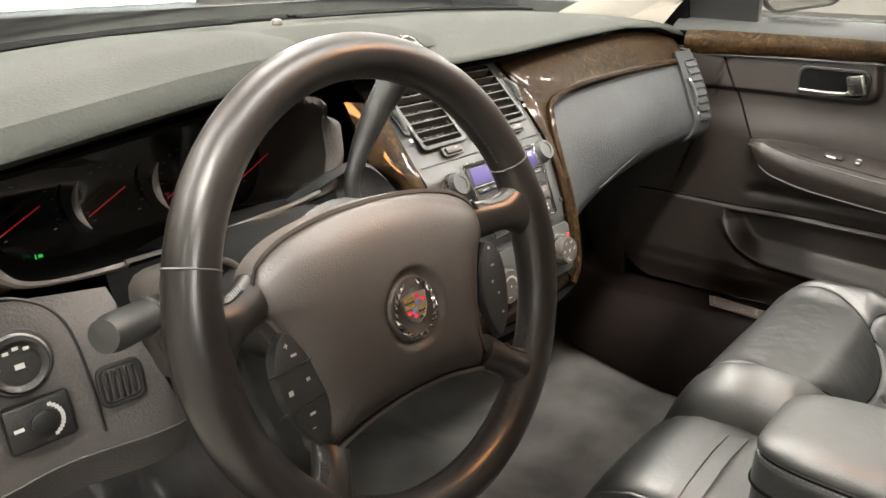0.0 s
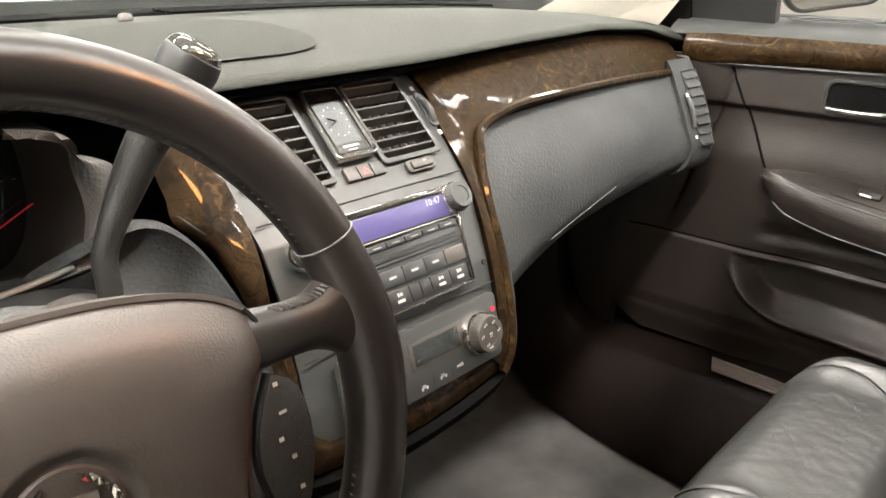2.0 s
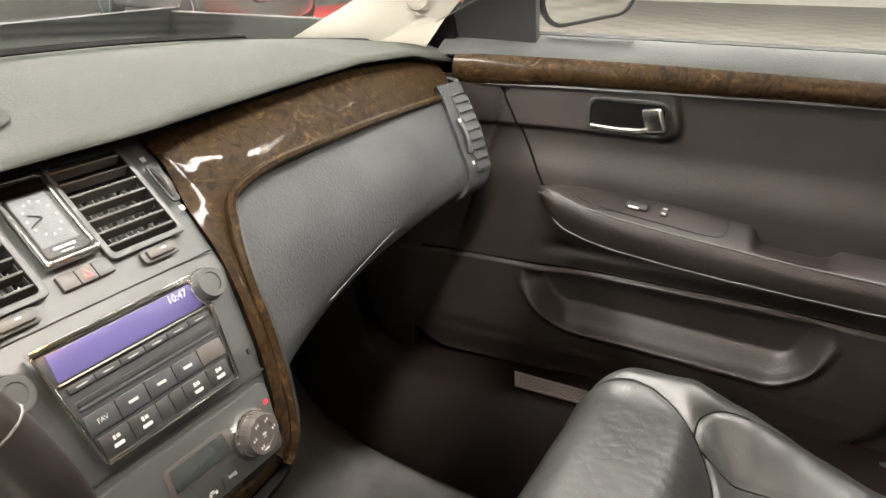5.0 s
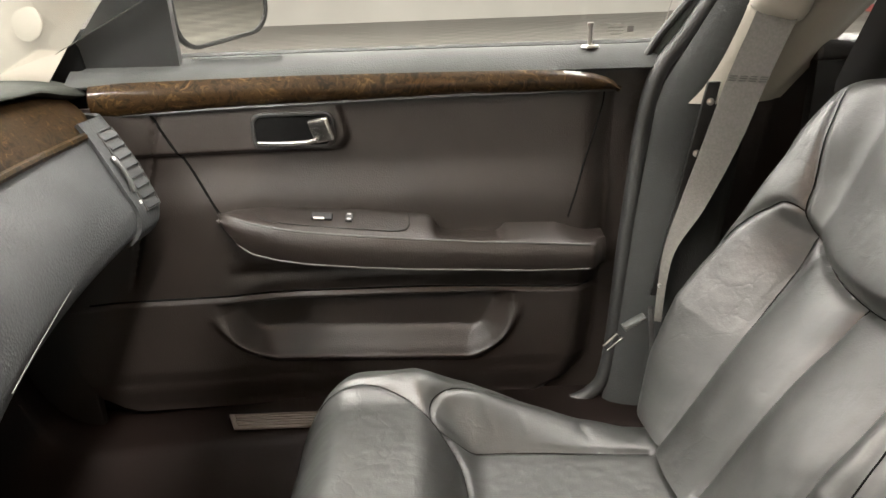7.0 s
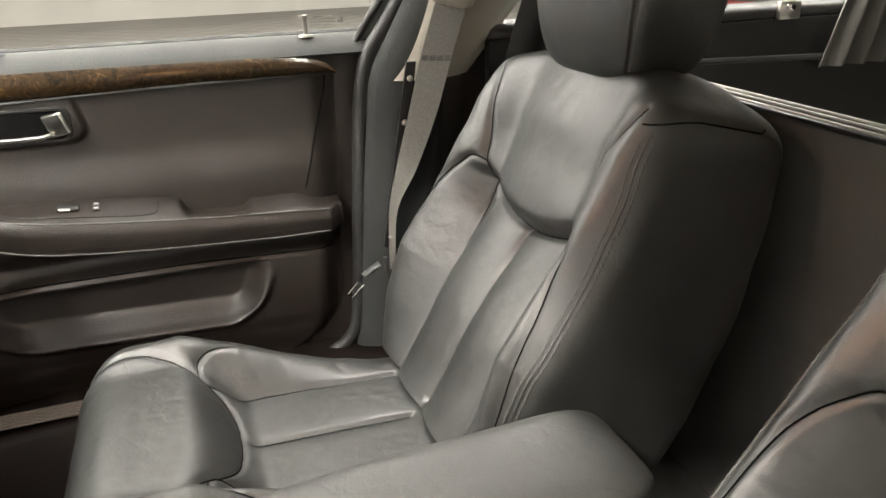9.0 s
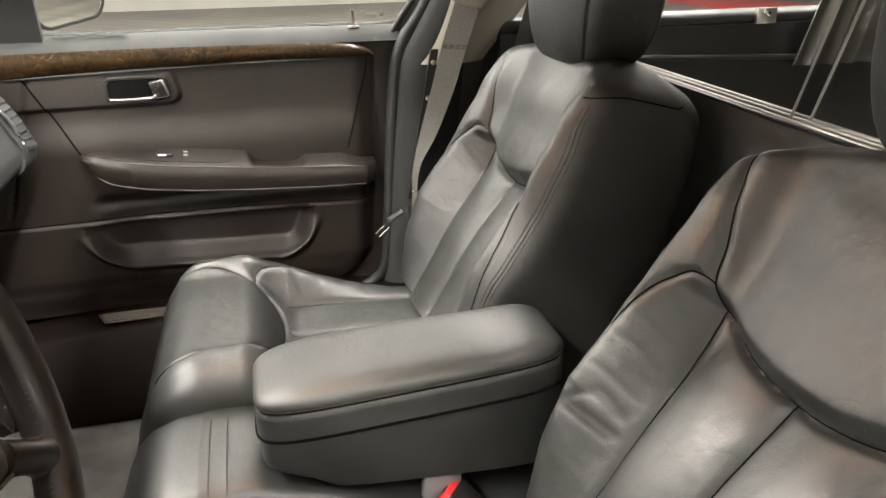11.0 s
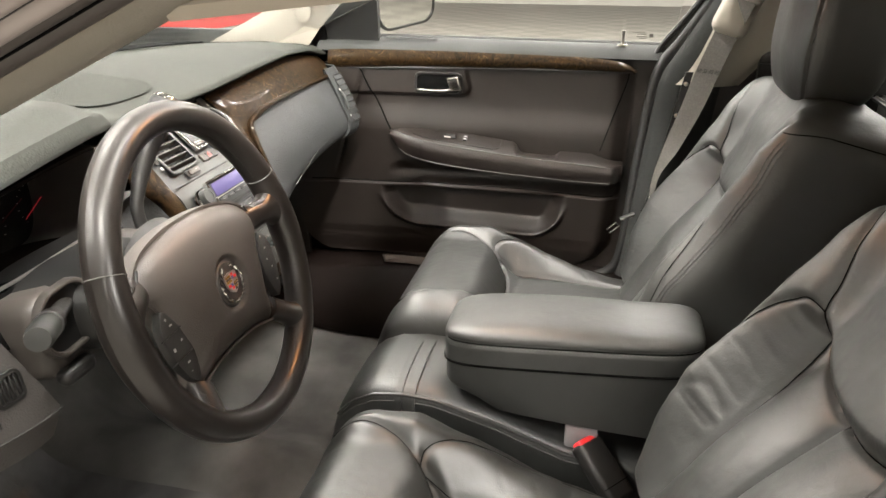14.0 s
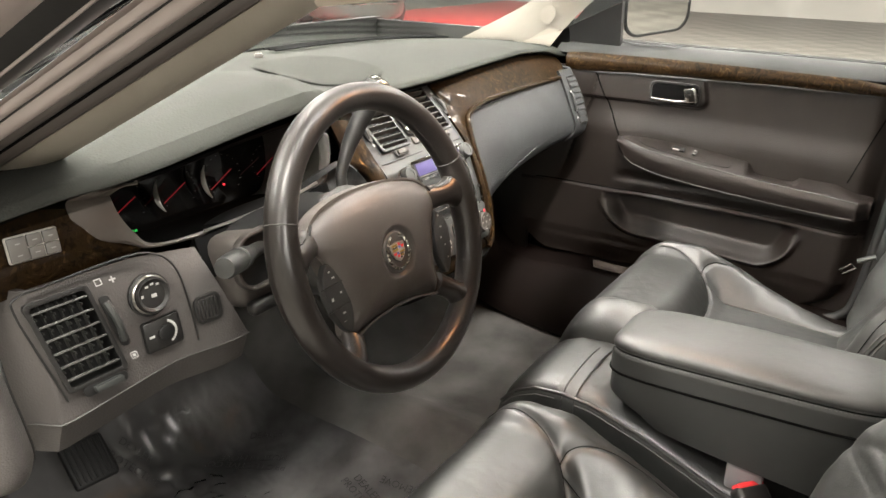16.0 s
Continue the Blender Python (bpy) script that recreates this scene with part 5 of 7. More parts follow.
# ---------------------------------------------------------------- steering wheel and column
WHEEL = axes((-0.3265, 0.0312, 0.887), (1, 0.02, 0), (0, math.sin(radians(18.25)), math.cos(radians(18.25))))


def steering_wheel():
    t = thing("steering_wheel", "dark brown-grey leather steering wheel with four spokes", "steering wheel", WHEEL.translation)
    R, r = 0.1772, 0.0172

    def rim(u, v):
        a, b = 2 * math.pi * u, 2 * math.pi * v
        fat = 1 + 0.10 * sum(math.exp(-((a - radians(d) + math.pi) % (2 * math.pi) - math.pi) ** 2 / 0.06) for d in (0, 180))
        q = (R + r * fat * math.cos(b))
        return WHEEL @ Vector((q * math.cos(a), q * math.sin(a), r * 1.12 * fat * math.sin(b)))

    part("rim", sheet(rim, 120, 25, True), LEATHER_RIM, t, "leather wrapped rim", 180)
    for d in (21, 159):
        a = radians(d)
        c, e = Vector((R * math.cos(a), R * math.sin(a), 0)), Vector((math.cos(a), math.sin(a), 0))
        loop = [WHEEL @ (c + e * r * 1.03 * math.cos(2 * math.pi * k / 16) + Vector((0, 0, 1.15 * r * math.sin(2 * math.pi * k / 16)))) for k in range(16)]
        part("rim_seam", tube(loop, 0.0007, 6, True), THREAD, t, "stitched seam across the rim")
    # laced stitches on the inner side of the rim
    for a0, a1 in ((24, 156), (-62, -12), (192, 242)):
        bm = bmesh.new()
        for k in range(int((a1 - a0) / 1.9)):
            a = radians(a0 + 1.9 * k)
            q = R - r * 0.95
            p = [WHEEL @ Vector(((q + dr) * math.cos(a + da), (q + dr) * math.sin(a + da), dz)) for dr, da, dz in ((0.0012, 0.0, 0.0062), (0.0004, 0.006, 0.0040), (-0.0002, 0.012, 0.0018))]
            tube(p, 0.0011, 6, bm=bm)
        part("lacing", bm, LEATHER_RIM, t, "laced leather stitching")

    # airbag cover
    half = [(0.0, 0.0680), (0.045, 0.0660), (0.085, 0.0585), (0.109, 0.0470), (0.1190, 0.0330), (0.1180, 0.0170), (0.108, 0.003), (0.0985, -0.022), (0.0930, -0.050), (0.0915, -0.074), (0.0945, -0.090), (0.088, -0.0985), (0.074, -0.0960), (0.045, -0.0900), (0.0, -0.0870)]
    outline = half + [(-x, y) for x, y in half[-2:0:-1]]
    tilt = radians(-2.5)
    loop = [Vector((x * math.cos(tilt) - y * math.sin(tilt) - 0.006, x * math.sin(tilt) + y * math.cos(tilt), 0)) for x, y in outline]

    def cover(u, v):
        p = curve(loop + [loop[0]], u)
        k = 1 - v
        q = p * k ** 0.9 if v < 1 else Vector((0, 0, 0))
        lift = 0.019 * (1 - max(0.0, k) ** 5) ** 0.8 - 0.002
        lift += -0.006 * step(0.0, 0.075, q.y) + 0.004 * (1 - abs(q.x) / 0.12) - 0.008 * step(-0.02, -0.10, q.y)
        d = math.hypot((q.x + 0.004), (q.y + 0.019))
        lift -= 0.0055 * (1 - step(0.027, 0.034, d))
        return WHEEL @ Vector((q.x, q.y, lift - 0.006))

    part("airbag_cover", sheet(cover, 120, 60, True), VINYL, t, "grained brown-grey airbag cover", 60)
    rim_edge = [WHEEL @ (curve(loop + [loop[0]], i / 100) + Vector((0, 0, -0.0085))) for i in range(100)]
    part("cover_back", thick(sheet(lambda u, v: Vector(rim_edge[int(round(u * 100)) % 100]) - (WHEEL.to_3x3() @ Vector((0, 0, 1))) * 0.020 * v, 100, 4, True), 0.003), VINYL, t)

    # spokes: tapered, from the cover's corners to the rim
    def spoke(p0, p1, w0, w1, z0=-0.012, z1=0.0, at=None):
        a, b = Vector((*p0, z0)), Vector((*p1, z1))
        d = (b - a).normalized()
        s = Vector((-d.y, d.x, 0))

        def fn(u, v):
            c = a.lerp(b, v) + Vector((0, 0, 0.004 * math.sin(math.pi * v)))
            w = w0 + (w1 - w0) * v - 0.004 * math.sin(math.pi * v) + 0.022 * max(0.0, (v - 0.45) / 0.55) ** 2
            g = 2 * math.pi * u
            return WHEEL @ (c + s * w * math.cos(g) + Vector((0, 0, (0.0140 + 0.002 * v) * math.sin(g))))
        return fn(*at) if at else cap(sheet(fn, 28, 16, True))

    for sx in (-1, 1):
        upper = ((sx * 0.114 - 0.006, 0.026 - sx * 0.005), (sx * 0.174, 0.020), 0.0185, 0.022, -0.0165, -0.001)
        lower = ((sx * 0.0900 - 0.004, -0.0920), (sx * 0.124, -0.131), 0.0170, 0.022, -0.0165, -0.001)
        part("spoke", spoke(*upper), LEATHER_RIM, t, "leather upper spoke")
        part("spoke", spoke(*lower), LEATHER_RIM, t, "leather lower spoke")
        # laced stitches lie along the upper edge of each spoke
        for ends, v0 in ((upper, 0.24), (lower, 0.30)):
            bm = bmesh.new()
            edge = 0.5 if sx < 0 else 0.0
            side = -1 if sx < 0 else 1
            for k in range(19):
                v = v0 + 0.038 * k
                tube([Vector(spoke(*ends, at=(edge + side * g, v + dv))) for g, dv in ((0.055, -0.02), (0.085, 0.0), (0.115, 0.02))], 0.0012, 6, bm=bm)
            part("lacing", bm, LEATHER_RIM, t, "laced stitches on the spoke")
        gap = [WHEEL @ Vector((sx * x - 0.006, y - sx * 0.005, -0.0045)) for x, y in ((0.1135, 0.046), (0.1205, 0.032), (0.1185, 0.016))]
        part("cover_gap", tube(gap, 0.0016, 6, steps=12), BLACK, t)
        # switch pods in the openings
        pod = [(0.112, 0.002), (0.122, -0.004), (0.1285, -0.018), (0.1280, -0.042), (0.120, -0.066), (0.111, -0.080), (0.101, -0.082), (0.092, -0.050), (0.098, -0.022)]
        ol = [(sx * x, y) for x, y in pod]
        if sx < 0:
            ol = ol[::-1]
        pm = WHEEL @ Matrix.Translation((0, 0, -0.012))
        pd = part("switch_pod", plate([tuple(curve([(*q, 0) for q in ol + [ol[0]]], i / 40))[:2] for i in range(40)], 0.010, pm, 0.002), PLASTIC, t, "black switch pod")
        if sx < 0:
            for y0, y1 in ((-0.022, -0.0225), (-0.050, -0.0505)):
                part("switch_gap", tube([WHEEL @ Vector((sx * 0.096, y0, -0.0015)), WHEEL @ Vector((sx * 0.136, y1, -0.0015))], 0.0008, 6), BLACK, pd)
            mk = [(-0.116, -0.006, 0.006, 0.0013), (-0.116, -0.006, 0.0013, 0.006), (-0.112, -0.014, 0.008, 0.003), (-0.122, -0.038, 0.006, 0.006), (-0.106, -0.034, 0.005, 0.004), (-0.110, -0.058, 0.008, 0.003), (-0.112, -0.068, 0.005, 0.0013)]
        else:
            mk = [(0.112, -0.004, 0.005, 0.004), (0.112, -0.020, 0.008, 0.003), (0.107, -0.034, 0.005, 0.004), (0.112, -0.046, 0.005, 0.004), (0.112, -0.064, 0.005, 0.004)]
        part("marking", bars([(a, b, 0.62 * c, 0.62 * d) for a, b, c, d in mk], WHEEL @ Matrix.Translation((0, 0, -0.0015))), WHITE_MARK, pd, "white switch symbols")
    # emblem: shield in a wreath, drawn as plain shapes
    e0 = WHEEL @ Matrix.Translation((-0.004, -0.019, 0.0088))
    em = part("emblem", lathe([(0.0262, -0.003), (0.0262, 0.0), (0.0245, 0.0016), (0.001, 0.0022)], 40, e0), VINYL, t, "round emblem with a coloured shield in a chrome wreath")
    for sx in (-1, 1):
        bm = bmesh.new()
        for k in range(11):
            a = radians(-88 + 15.2 * k)
            c = Vector((sx * 0.0212 * math.cos(a), 0.0212 * math.sin(a) - 0.0005, 0.0035))
            d = Vector((-sx * math.sin(a), math.cos(a), 0))
            o = Vector((sx * math.cos(a), math.sin(a), 0))
            tube([e0 @ (c - d * 0.0026 - o * 0.0018), e0 @ c, e0 @ (c + d * 0.0034 + o * 0.0016)], lambda s: 0.0005 + 0.0014 * math.sin(math.pi * s), 6, bm=bm)
        part("wreath", bm, CHROME, em, "chrome leaf wreath")
    sh = [(-0.0135, 0.0105), (0.0, 0.0125), (0.0135, 0.0105), (0.0125, -0.001), (0.008, -0.0085), (0.0, -0.0125), (-0.008, -0.0085), (-0.0125, -0.001)]
    part("shield", plate(sh, 0.002, e0 @ Matrix.Translation((0, 0, 0.0022)), 0.0005), SATIN, em, "small silver shield with coloured fields")
    up = e0 @ Matrix.Translation((0, 0, 0.0043))
    # four quarters: gold bars above left and below right, red and silver checks between
    part("gold_field", bars([(-0.0062, 0.0086, 0.0106, 0.0026), (-0.0062, 0.0030, 0.0110, 0.0026), (0.0056, -0.0012, 0.0100, 0.0020), (0.0042, -0.0056, 0.0068, 0.0020)], up), GOLD, em)
    part("dark_field", bars([(-0.0062, 0.0058, 0.0108, 0.0024), (0.0050, -0.0034, 0.0084, 0.0020), (0.0026, -0.0080, 0.0040, 0.0022)], up), BLACK, em)
    part("red_field", bars([(0.0030, 0.0088, 0.0046, 0.0034), (0.0084, 0.0052, 0.0054, 0.0034), (-0.0080, -0.0018, 0.0058, 0.0034), (-0.0026, -0.0054, 0.0044, 0.0034)], up), RED_BTN, em)
    part("blue_field", bars([(0.0030, 0.0052, 0.0046, 0.0034), (-0.0026, -0.0018, 0.0046, 0.0034)], up), BLUE, em)
    part("silver_field", bars([(0.0084, 0.0088, 0.0054, 0.0034), (-0.0066, -0.0054, 0.0034, 0.0034)], up), SATIN, em)


steering_wheel()


def column():
    t = thing("steering_column", "grey-brown plastic steering column shroud", "steering column", (-0.33, 0.12, 0.86))

    def shroud(u, v):
        a = 2 * math.pi * u
        y = 0.068 + 0.19 * v
        zc = 0.852 - 0.004 * v
        w = 0.062 + 0.066 * v ** 1.2
        h = 0.044 + 0.002 * v
        c, s = math.cos(a), math.sin(a)
        return (-0.328 + w * math.copysign(abs(c) ** 0.7, c), y, zc + h * math.copysign(abs(s) ** 0.7, s) * (1.0 if s > 0 else 1.25))

    part("shroud", cap(sheet(shroud, 40, 16, True)), BLACK, t)

    def boot(u, v):
        a = 2 * math.pi * u
        y = 0.052 + 0.06 * v
        w = 0.05 + 0.02 * v
        return (-0.327 + w * math.cos(a), y, 0.875 + 0.9 * w * math.sin(a))

    part("collar", cap(sheet(boot, 28, 6, True)), PLASTIC, t)
    # wide lower trim with stalk pockets
    part("side_trim", rbox(0.092, 0.07, 0.096, 0.020, 3, pose(-0.412, 0.202, 0.836, -8, 0, 4)), COLUMN, t)
    pk = axes((-0.428, 0.160, 0.862), (1, 0.03, 0.05), (0, 0.1, 1))
    part("stalk_socket", plate(rr(0.088, 0.076, 0.032, 7), 0.010, pk, 0.003, rr(0.076, 0.064, 0.027, 7)), COLUMN, t)
    part("socket_dark", plate(rr(0.078, 0.066, 0.028, 7), 0.003, pk), BLACK, t)
    part("lower_lever", rbox(0.05, 0.02, 0.02, 0.008, 3, pose(-0.425, 0.160, 0.796)), PLASTIC, t)
    # turn signal stalk
    s = thing("turn_signal_stalk", "black turn signal stalk with a thick round end and white symbols", "stalk", (-0.45, 0.13, 0.885))
    a, b = Vector((-0.415, 0.165, 0.872)), Vector((-0.532, 0.098, 0.899))
    d = (b - a).normalized()
    q = d.to_track_quat("Z", "Y").to_matrix().to_4x4()
    sm = Matrix.Translation(a) @ q
    L = (b - a).length
    part("arm", lathe([(0.008, 0), (0.009, L * 0.35), (0.011, L * 0.45), (0.0130, L * 0.52), (0.0130, L * 0.62), (0.0126, L * 0.63)], 28, sm), PLASTIC, s)
    part("end_knob", lathe([(0.0125, L * 0.64), (0.0134, L * 0.68), (0.0132, L * 0.93), (0.0115, L * 0.99), (0.001, L)], 32, sm), STACK, s, "thick round knob")
    part("ring", lathe([(0.0130, L * 0.622), (0.0143, L * 0.63), (0.0143, L * 0.638), (0.0130, L * 0.645)], 28, sm), STACK, s)
    part("marking", bars([(-0.012, L * 0.57, 0.005, 0.005), (0.0, L * 0.57, 0.005, 0.006)], Matrix.Translation(a) @ q @ pose(0, -0.0132, 0, 90)), WHITE_MARK, s)
    # gear lever on the right of the column
    g = thing("gear_lever", "black column gear lever with a chrome tipped knob", "gear lever", (-0.215, 0.19, 0.88))
    pts = [(-0.240, 0.182, 0.868), (-0.236, 0.186, 0.892), (-0.2345, 0.190, 0.916), (-0.2265, 0.190, 0.936), (-0.2160, 0.190, 0.955), (-0.2015, 0.186, 0.982), (-0.1830, 0.178, 1.013)]
    part("arm", tube(pts, lambda s: 0.0082 + 0.0058 * step(0.35, 1.0, s), 16, steps=30), PLASTIC, g)
    kd = (Vector(pts[-1]) - Vector(pts[-2])).normalized().to_track_quat("Z", "Y").to_matrix().to_4x4()
    km = Matrix.Translation(pts[-1]) @ kd @ Matrix.Translation((0, 0, 0.012))
    kb = part("knob", lathe([(0.0136, -0.040), (0.0152, -0.020), (0.0188, 0.004), (0.0196, 0.014), (0.0186, 0.0205), (0.0172, 0.0215)], 28, km), BLACK, g, "black knob")
    part("tip", lathe([(0.0176, 0.0215), (0.0172, 0.0236), (0.0150, 0.0268), (0.0095, 0.0292), (0.001, 0.0300)], 28, km), CHROME, kb, "chrome knob tip")
    part("boot", lathe([(0.045, -0.03), (0.040, 0.0), (0.028, 0.018), (0.012, 0.026)], 28, pose(-0.255, 0.185, 0.865, 25, 25)), KNEE, g, "grained grey boot")


column()


# ---------------------------------------------------------------- passenger door
def door_x(y):
    return lerp(((-0.50, 0.752), (-0.20, 0.766), (0.10, 0.766), (0.30, 0.756), (0.42, 0.752)), y)


def pocket_d(y, z):
    """Signed distance to the map pocket's outline, negative inside."""
    lo = 0.552 - 0.012 * (0.10 - y) / 0.35
    dy = max(y - lerp(((0.54, 0.115), (0.62, 0.168), (0.66, 0.172)), z), lerp(((0.54, -0.262), (0.62, -0.300), (0.66, -0.306)), z) - y)
    dz = lo - z
    r = 0.045
    qy, qz = max(dy + r, 0), max(dz + r, 0)
    return max(math.hypot(qy, qz) - r + min(max(dy + r, dz + r), 0), (z - 0.640) * 4)


def passenger_door():
    t = thing("door_1", "dark brown-grey passenger door with burl strip, armrest and map pocket, closed", "car door", (0.77, -0.05, 0.44), kind="structure")

    def rear(z):
        return lerp(((0.44, -0.36), (0.47, -0.405), (0.52, -0.428), (0.60, -0.436), (0.80, -0.446), (0.96, -0.452)), z)

    def fore(z):
        return lerp(((0.44, 0.315), (0.455, 0.352), (0.48, 0.378), (0.53, 0.393), (0.62, 0.398), (0.66, 0.40)), z)

    def panel(u, v):
        z = 0.445 + 0.51 * v
        y0, y1 = rear(z), fore(z)
        y = y1 + (y0 - y1) * u
        x = door_x(y)
        # upper panel, softly hollow, behind the proud handle field
        qy, qz = max(-0.058 - (y - 0.25 * (z - 0.90)), -0.03) + 0.03, max(0.880 - z, -0.03) + 0.03
        field = 1 - step(-0.004, 0.004, math.hypot(qy, qz) - 0.03 if max(qy, qz) > 0 else -0.03)
        x += 0.007 * (1 - field) * step(0.80, 0.86, z)
        x += 0.004 * math.sin(math.pi * min(max((z - 0.79) / 0.16, 0), 1)) * (1 - field)
        # deep shadow line under the armrest
        x += 0.010 * math.exp(-((z - 0.690 + 0.02 * (y + 0.1)) / 0.014) ** 2) * (1 - step(0.10, 0.16, y))
        # lower bolster standing proud
        ledge = lerp(((-0.43, 0.6405), (-0.156, 0.647), (0.30, 0.648)), y)
        low = 1 - step(ledge - 0.003, ledge + 0.003, z)
        x += 0.012 * step(ledge + 0.050, ledge + 0.004, z) * (1 - step(0.05, 0.16, y))
        x -= 0.006 * low
        d = pocket_d(y, z)
        x += 0.026 * step(0.004, -0.034, d) * low
        x -= 0.013 * math.exp(-((d - 0.010) / 0.008) ** 2) * low * (1 - step(0.555, 0.630, z))
        x += 0.005 * step(0.02, 0.05, d) * low * (1 - step(0.50, 0.53, z))
        x += 0.014 * (1 - step(0.445, 0.50, z))
        x += 0.03 * step(0.93, 1.0, u) ** 2
        # front slanted crease towards the dash
        f = y - (0.255 - 0.30 * (z - 0.80))
        x += 0.005 * math.exp(-(f / 0.004) ** 2) * step(0.66, 0.70, z)
        x -= 0.012 * step(0.0, 0.10, f)
        return (x, y, z)

    part("door_panel", thick(sheet(panel, 200, 200), 0.006), DOOR, t, "dark brown-grey vinyl panel", 60)

    # rear slanted seam
    def on_panel(y, z, lift=0.0):
        q = panel((fore(z) - y) / (fore(z) - rear(z)), (z - 0.445) / 0.51)
        return (q[0] - lift, q[1], q[2])

    back_line = [(-0.432, 0.950), (-0.430, 0.93), (-0.418, 0.89), (-0.402, 0.84), (-0.380, 0.765)]
    part("panel_seam", tube([on_panel(*curve([(0, *p) for p in back_line], k / 24)[1:], 0.0006) for k in range(25)], 0.0014, 6), SLOT, t)
    front_line = [(0.222, 0.944), (0.205, 0.91), (0.185, 0.870), (0.150, 0.80), (0.135, 0.77)]
    part("panel_seam", tube([on_panel(*curve([(0, *p) for p in front_line], k / 24)[1:], 0.0006) for k in range(25)], 0.0020, 6), SLOT, t)
    part("panel_seam", tube([on_panel(y, lerp(((-0.43, 0.6405), (-0.156, 0.647), (0.30, 0.648)), y) + 0.004, 0.0004) for y in np.linspace(0.36, -0.42, 40)], 0.0016, 6), SLOT, t)

    # burl strip
    def strip(u, v):
        y = 0.296 - 0.742 * v
        top = lerp(((-0.446, 0.9575), (-0.438, 0.967), (-0.425, 0.974), (-0.405, 0.979), (-0.37, 0.983), (-0.33, 0.985), (-0.23, 0.986), (0.0, 0.9885), (0.25, 0.988), (0.296, 0.985)), y)
        low = lerp(((-0.446, 0.954), (-0.42, 0.955), (-0.23, 0.955), (-0.08, 0.952), (0.09, 0.950), (0.2, 0.945), (0.296, 0.940)), y)
        z = low + (top - low) * u
        return (door_x(y) - 0.006 - 0.010 * math.sin(math.pi * u) ** 0.7, y, z)

    part("wood_strip", thick(sheet(strip, 12, 80), 0.006), WOOD, t, "glossy dark burl wood strip")
    part("strip_gap", tube([(door_x(y) - 0.004, y, lerp(((-0.446, 0.955), (-0.08, 0.9495), (0.296, 0.9415)), y)) for y in np.linspace(-0.44, 0.29, 24)], 0.003, 6), BLACK, t)

    # window sill
    def sill(u, v):
        y = 0.33 - 0.845 * v
        x0, z0 = door_x(y) - 0.004, 0.984
        x = x0 + 0.088 * u - 0.024 * v * u
        z = z0 + 0.028 * math.sin(min(1, u * 1.25) * math.pi / 2) ** 0.8 - 0.004 * step(0.8, 1, u)
        return (x, y, z)

    part("window_sill", thick(sheet(sill, 14, 50), 0.005), SILLTOP, t, "grey grained window sill")
    for k in range(2):
        part("demist_slot", tube([(0.796 + 0.006 * k, y, 1.0125) for y in np.linspace(0.16, 0.03, 12)], 0.0022, 6, flat=0.5), BLACK, t, "dark demister slot")
    part("sill_seal", tube([(door_x(y) + 0.083 - 0.024 * (0.33 - y) / 0.845, y, 1.012) for y in np.linspace(0.33, -0.515, 24)], 0.005, 6), RUBBER, t)
    part("lock_pin", lathe([(0.013, 0), (0.012, 0.003), (0.0035, 0.004), (0.0035, 0.028), (0.0045, 0.030), (0.0045, 0.034), (0.001, 0.035)], 20, pose(0.790, -0.411, 1.009)), SATIN, t, "small metal lock pin")
    # sail panel at the front of the window
    part("sail_panel", plate([(0.0, 0.0), (-0.180, 0.0), (-0.184, 0.165), (-0.120, 0.135), (-0.045, 0.048)], 0.02,
                             axes((0.790, 0.357, 0.998), (0, 1, 0), (-0.18, 0, 1)), 0.004), BLACK, t, "black triangular sail panel")

    # armrest: rounded nose, sloping top with raised switch field, grip notch and rear pad
    def arm(u, v):
        y = 0.142 - 0.578 * v
        zf = lerp(((-0.44, 0.731), (-0.318, 0.740), (-0.237, 0.744), (-0.155, 0.752), (-0.072, 0.760), (0.012, 0.770), (0.096, 0.784), (0.120, 0.791), (0.142, 0.790)), y)
        zl = lerp(((-0.44, 0.694), (-0.321, 0.695), (-0.239, 0.699), (-0.156, 0.703), (-0.071, 0.709), (0.014, 0.718), (0.091, 0.733), (0.112, 0.745), (0.130, 0.765), (0.142, 0.784)), y)
        zb = lerp(((-0.44, 0.735), (-0.427, 0.738), (-0.36, 0.760), (-0.285, 0.759), (-0.275, 0.748), (-0.26, 0.745), (-0.200, 0.748), (-0.186, 0.752), (-0.176, 0.770), (-0.168, 0.775), (-0.137, 0.779), (-0.069, 0.787), (0.018, 0.793), (0.08, 0.795), (0.12, 0.793), (0.142, 0.788)), y)
        n = min(1.0, max(0.0, v / 0.16)) ** 0.5
        tail = 1 - 0.5 * step(0.955, 1.0, v)
        xf = 0.768 - (0.020 + 0.036 * n) * tail
        prof = [(0.782, zb), (0.766, zb), (0.5 * (0.766 + xf), 0.55 * zb + 0.45 * zf), (xf + 0.006, zf + 0.003), (xf, zf - 0.004), (xf - 0.003, 0.6 * zf + 0.4 * zl), (xf + 0.001, 0.15 * zf + 0.85 * zl), (xf + 0.010, zl), (0.784, zl - 0.002)]
        return curve([(a, y, b) for a, b in prof], u)

    ar = part("armrest", thick(sheet(arm, 50, 150), 0.004), DOOR, t, "padded dark armrest", 60)
    # Two seam lines; the third paints a highlight along the bottom edge.
    for uu, rr_, mt in ((0.40, 0.0009, THREAD), (0.425, 0.0009, BLACK), (0.80, 0.0012, THREAD)):
        part("armrest_seam_highlight", tube([Vector(arm(uu, v / 60)) + Vector((-0.0006, 0, 0.0003)) for v in range(3, 58)], rr_, 6), mt, ar)

    def top(y, s, lift=0.0):
        p = Vector(arm(0.125 + 0.21 * s, (0.142 - y) / 0.578))
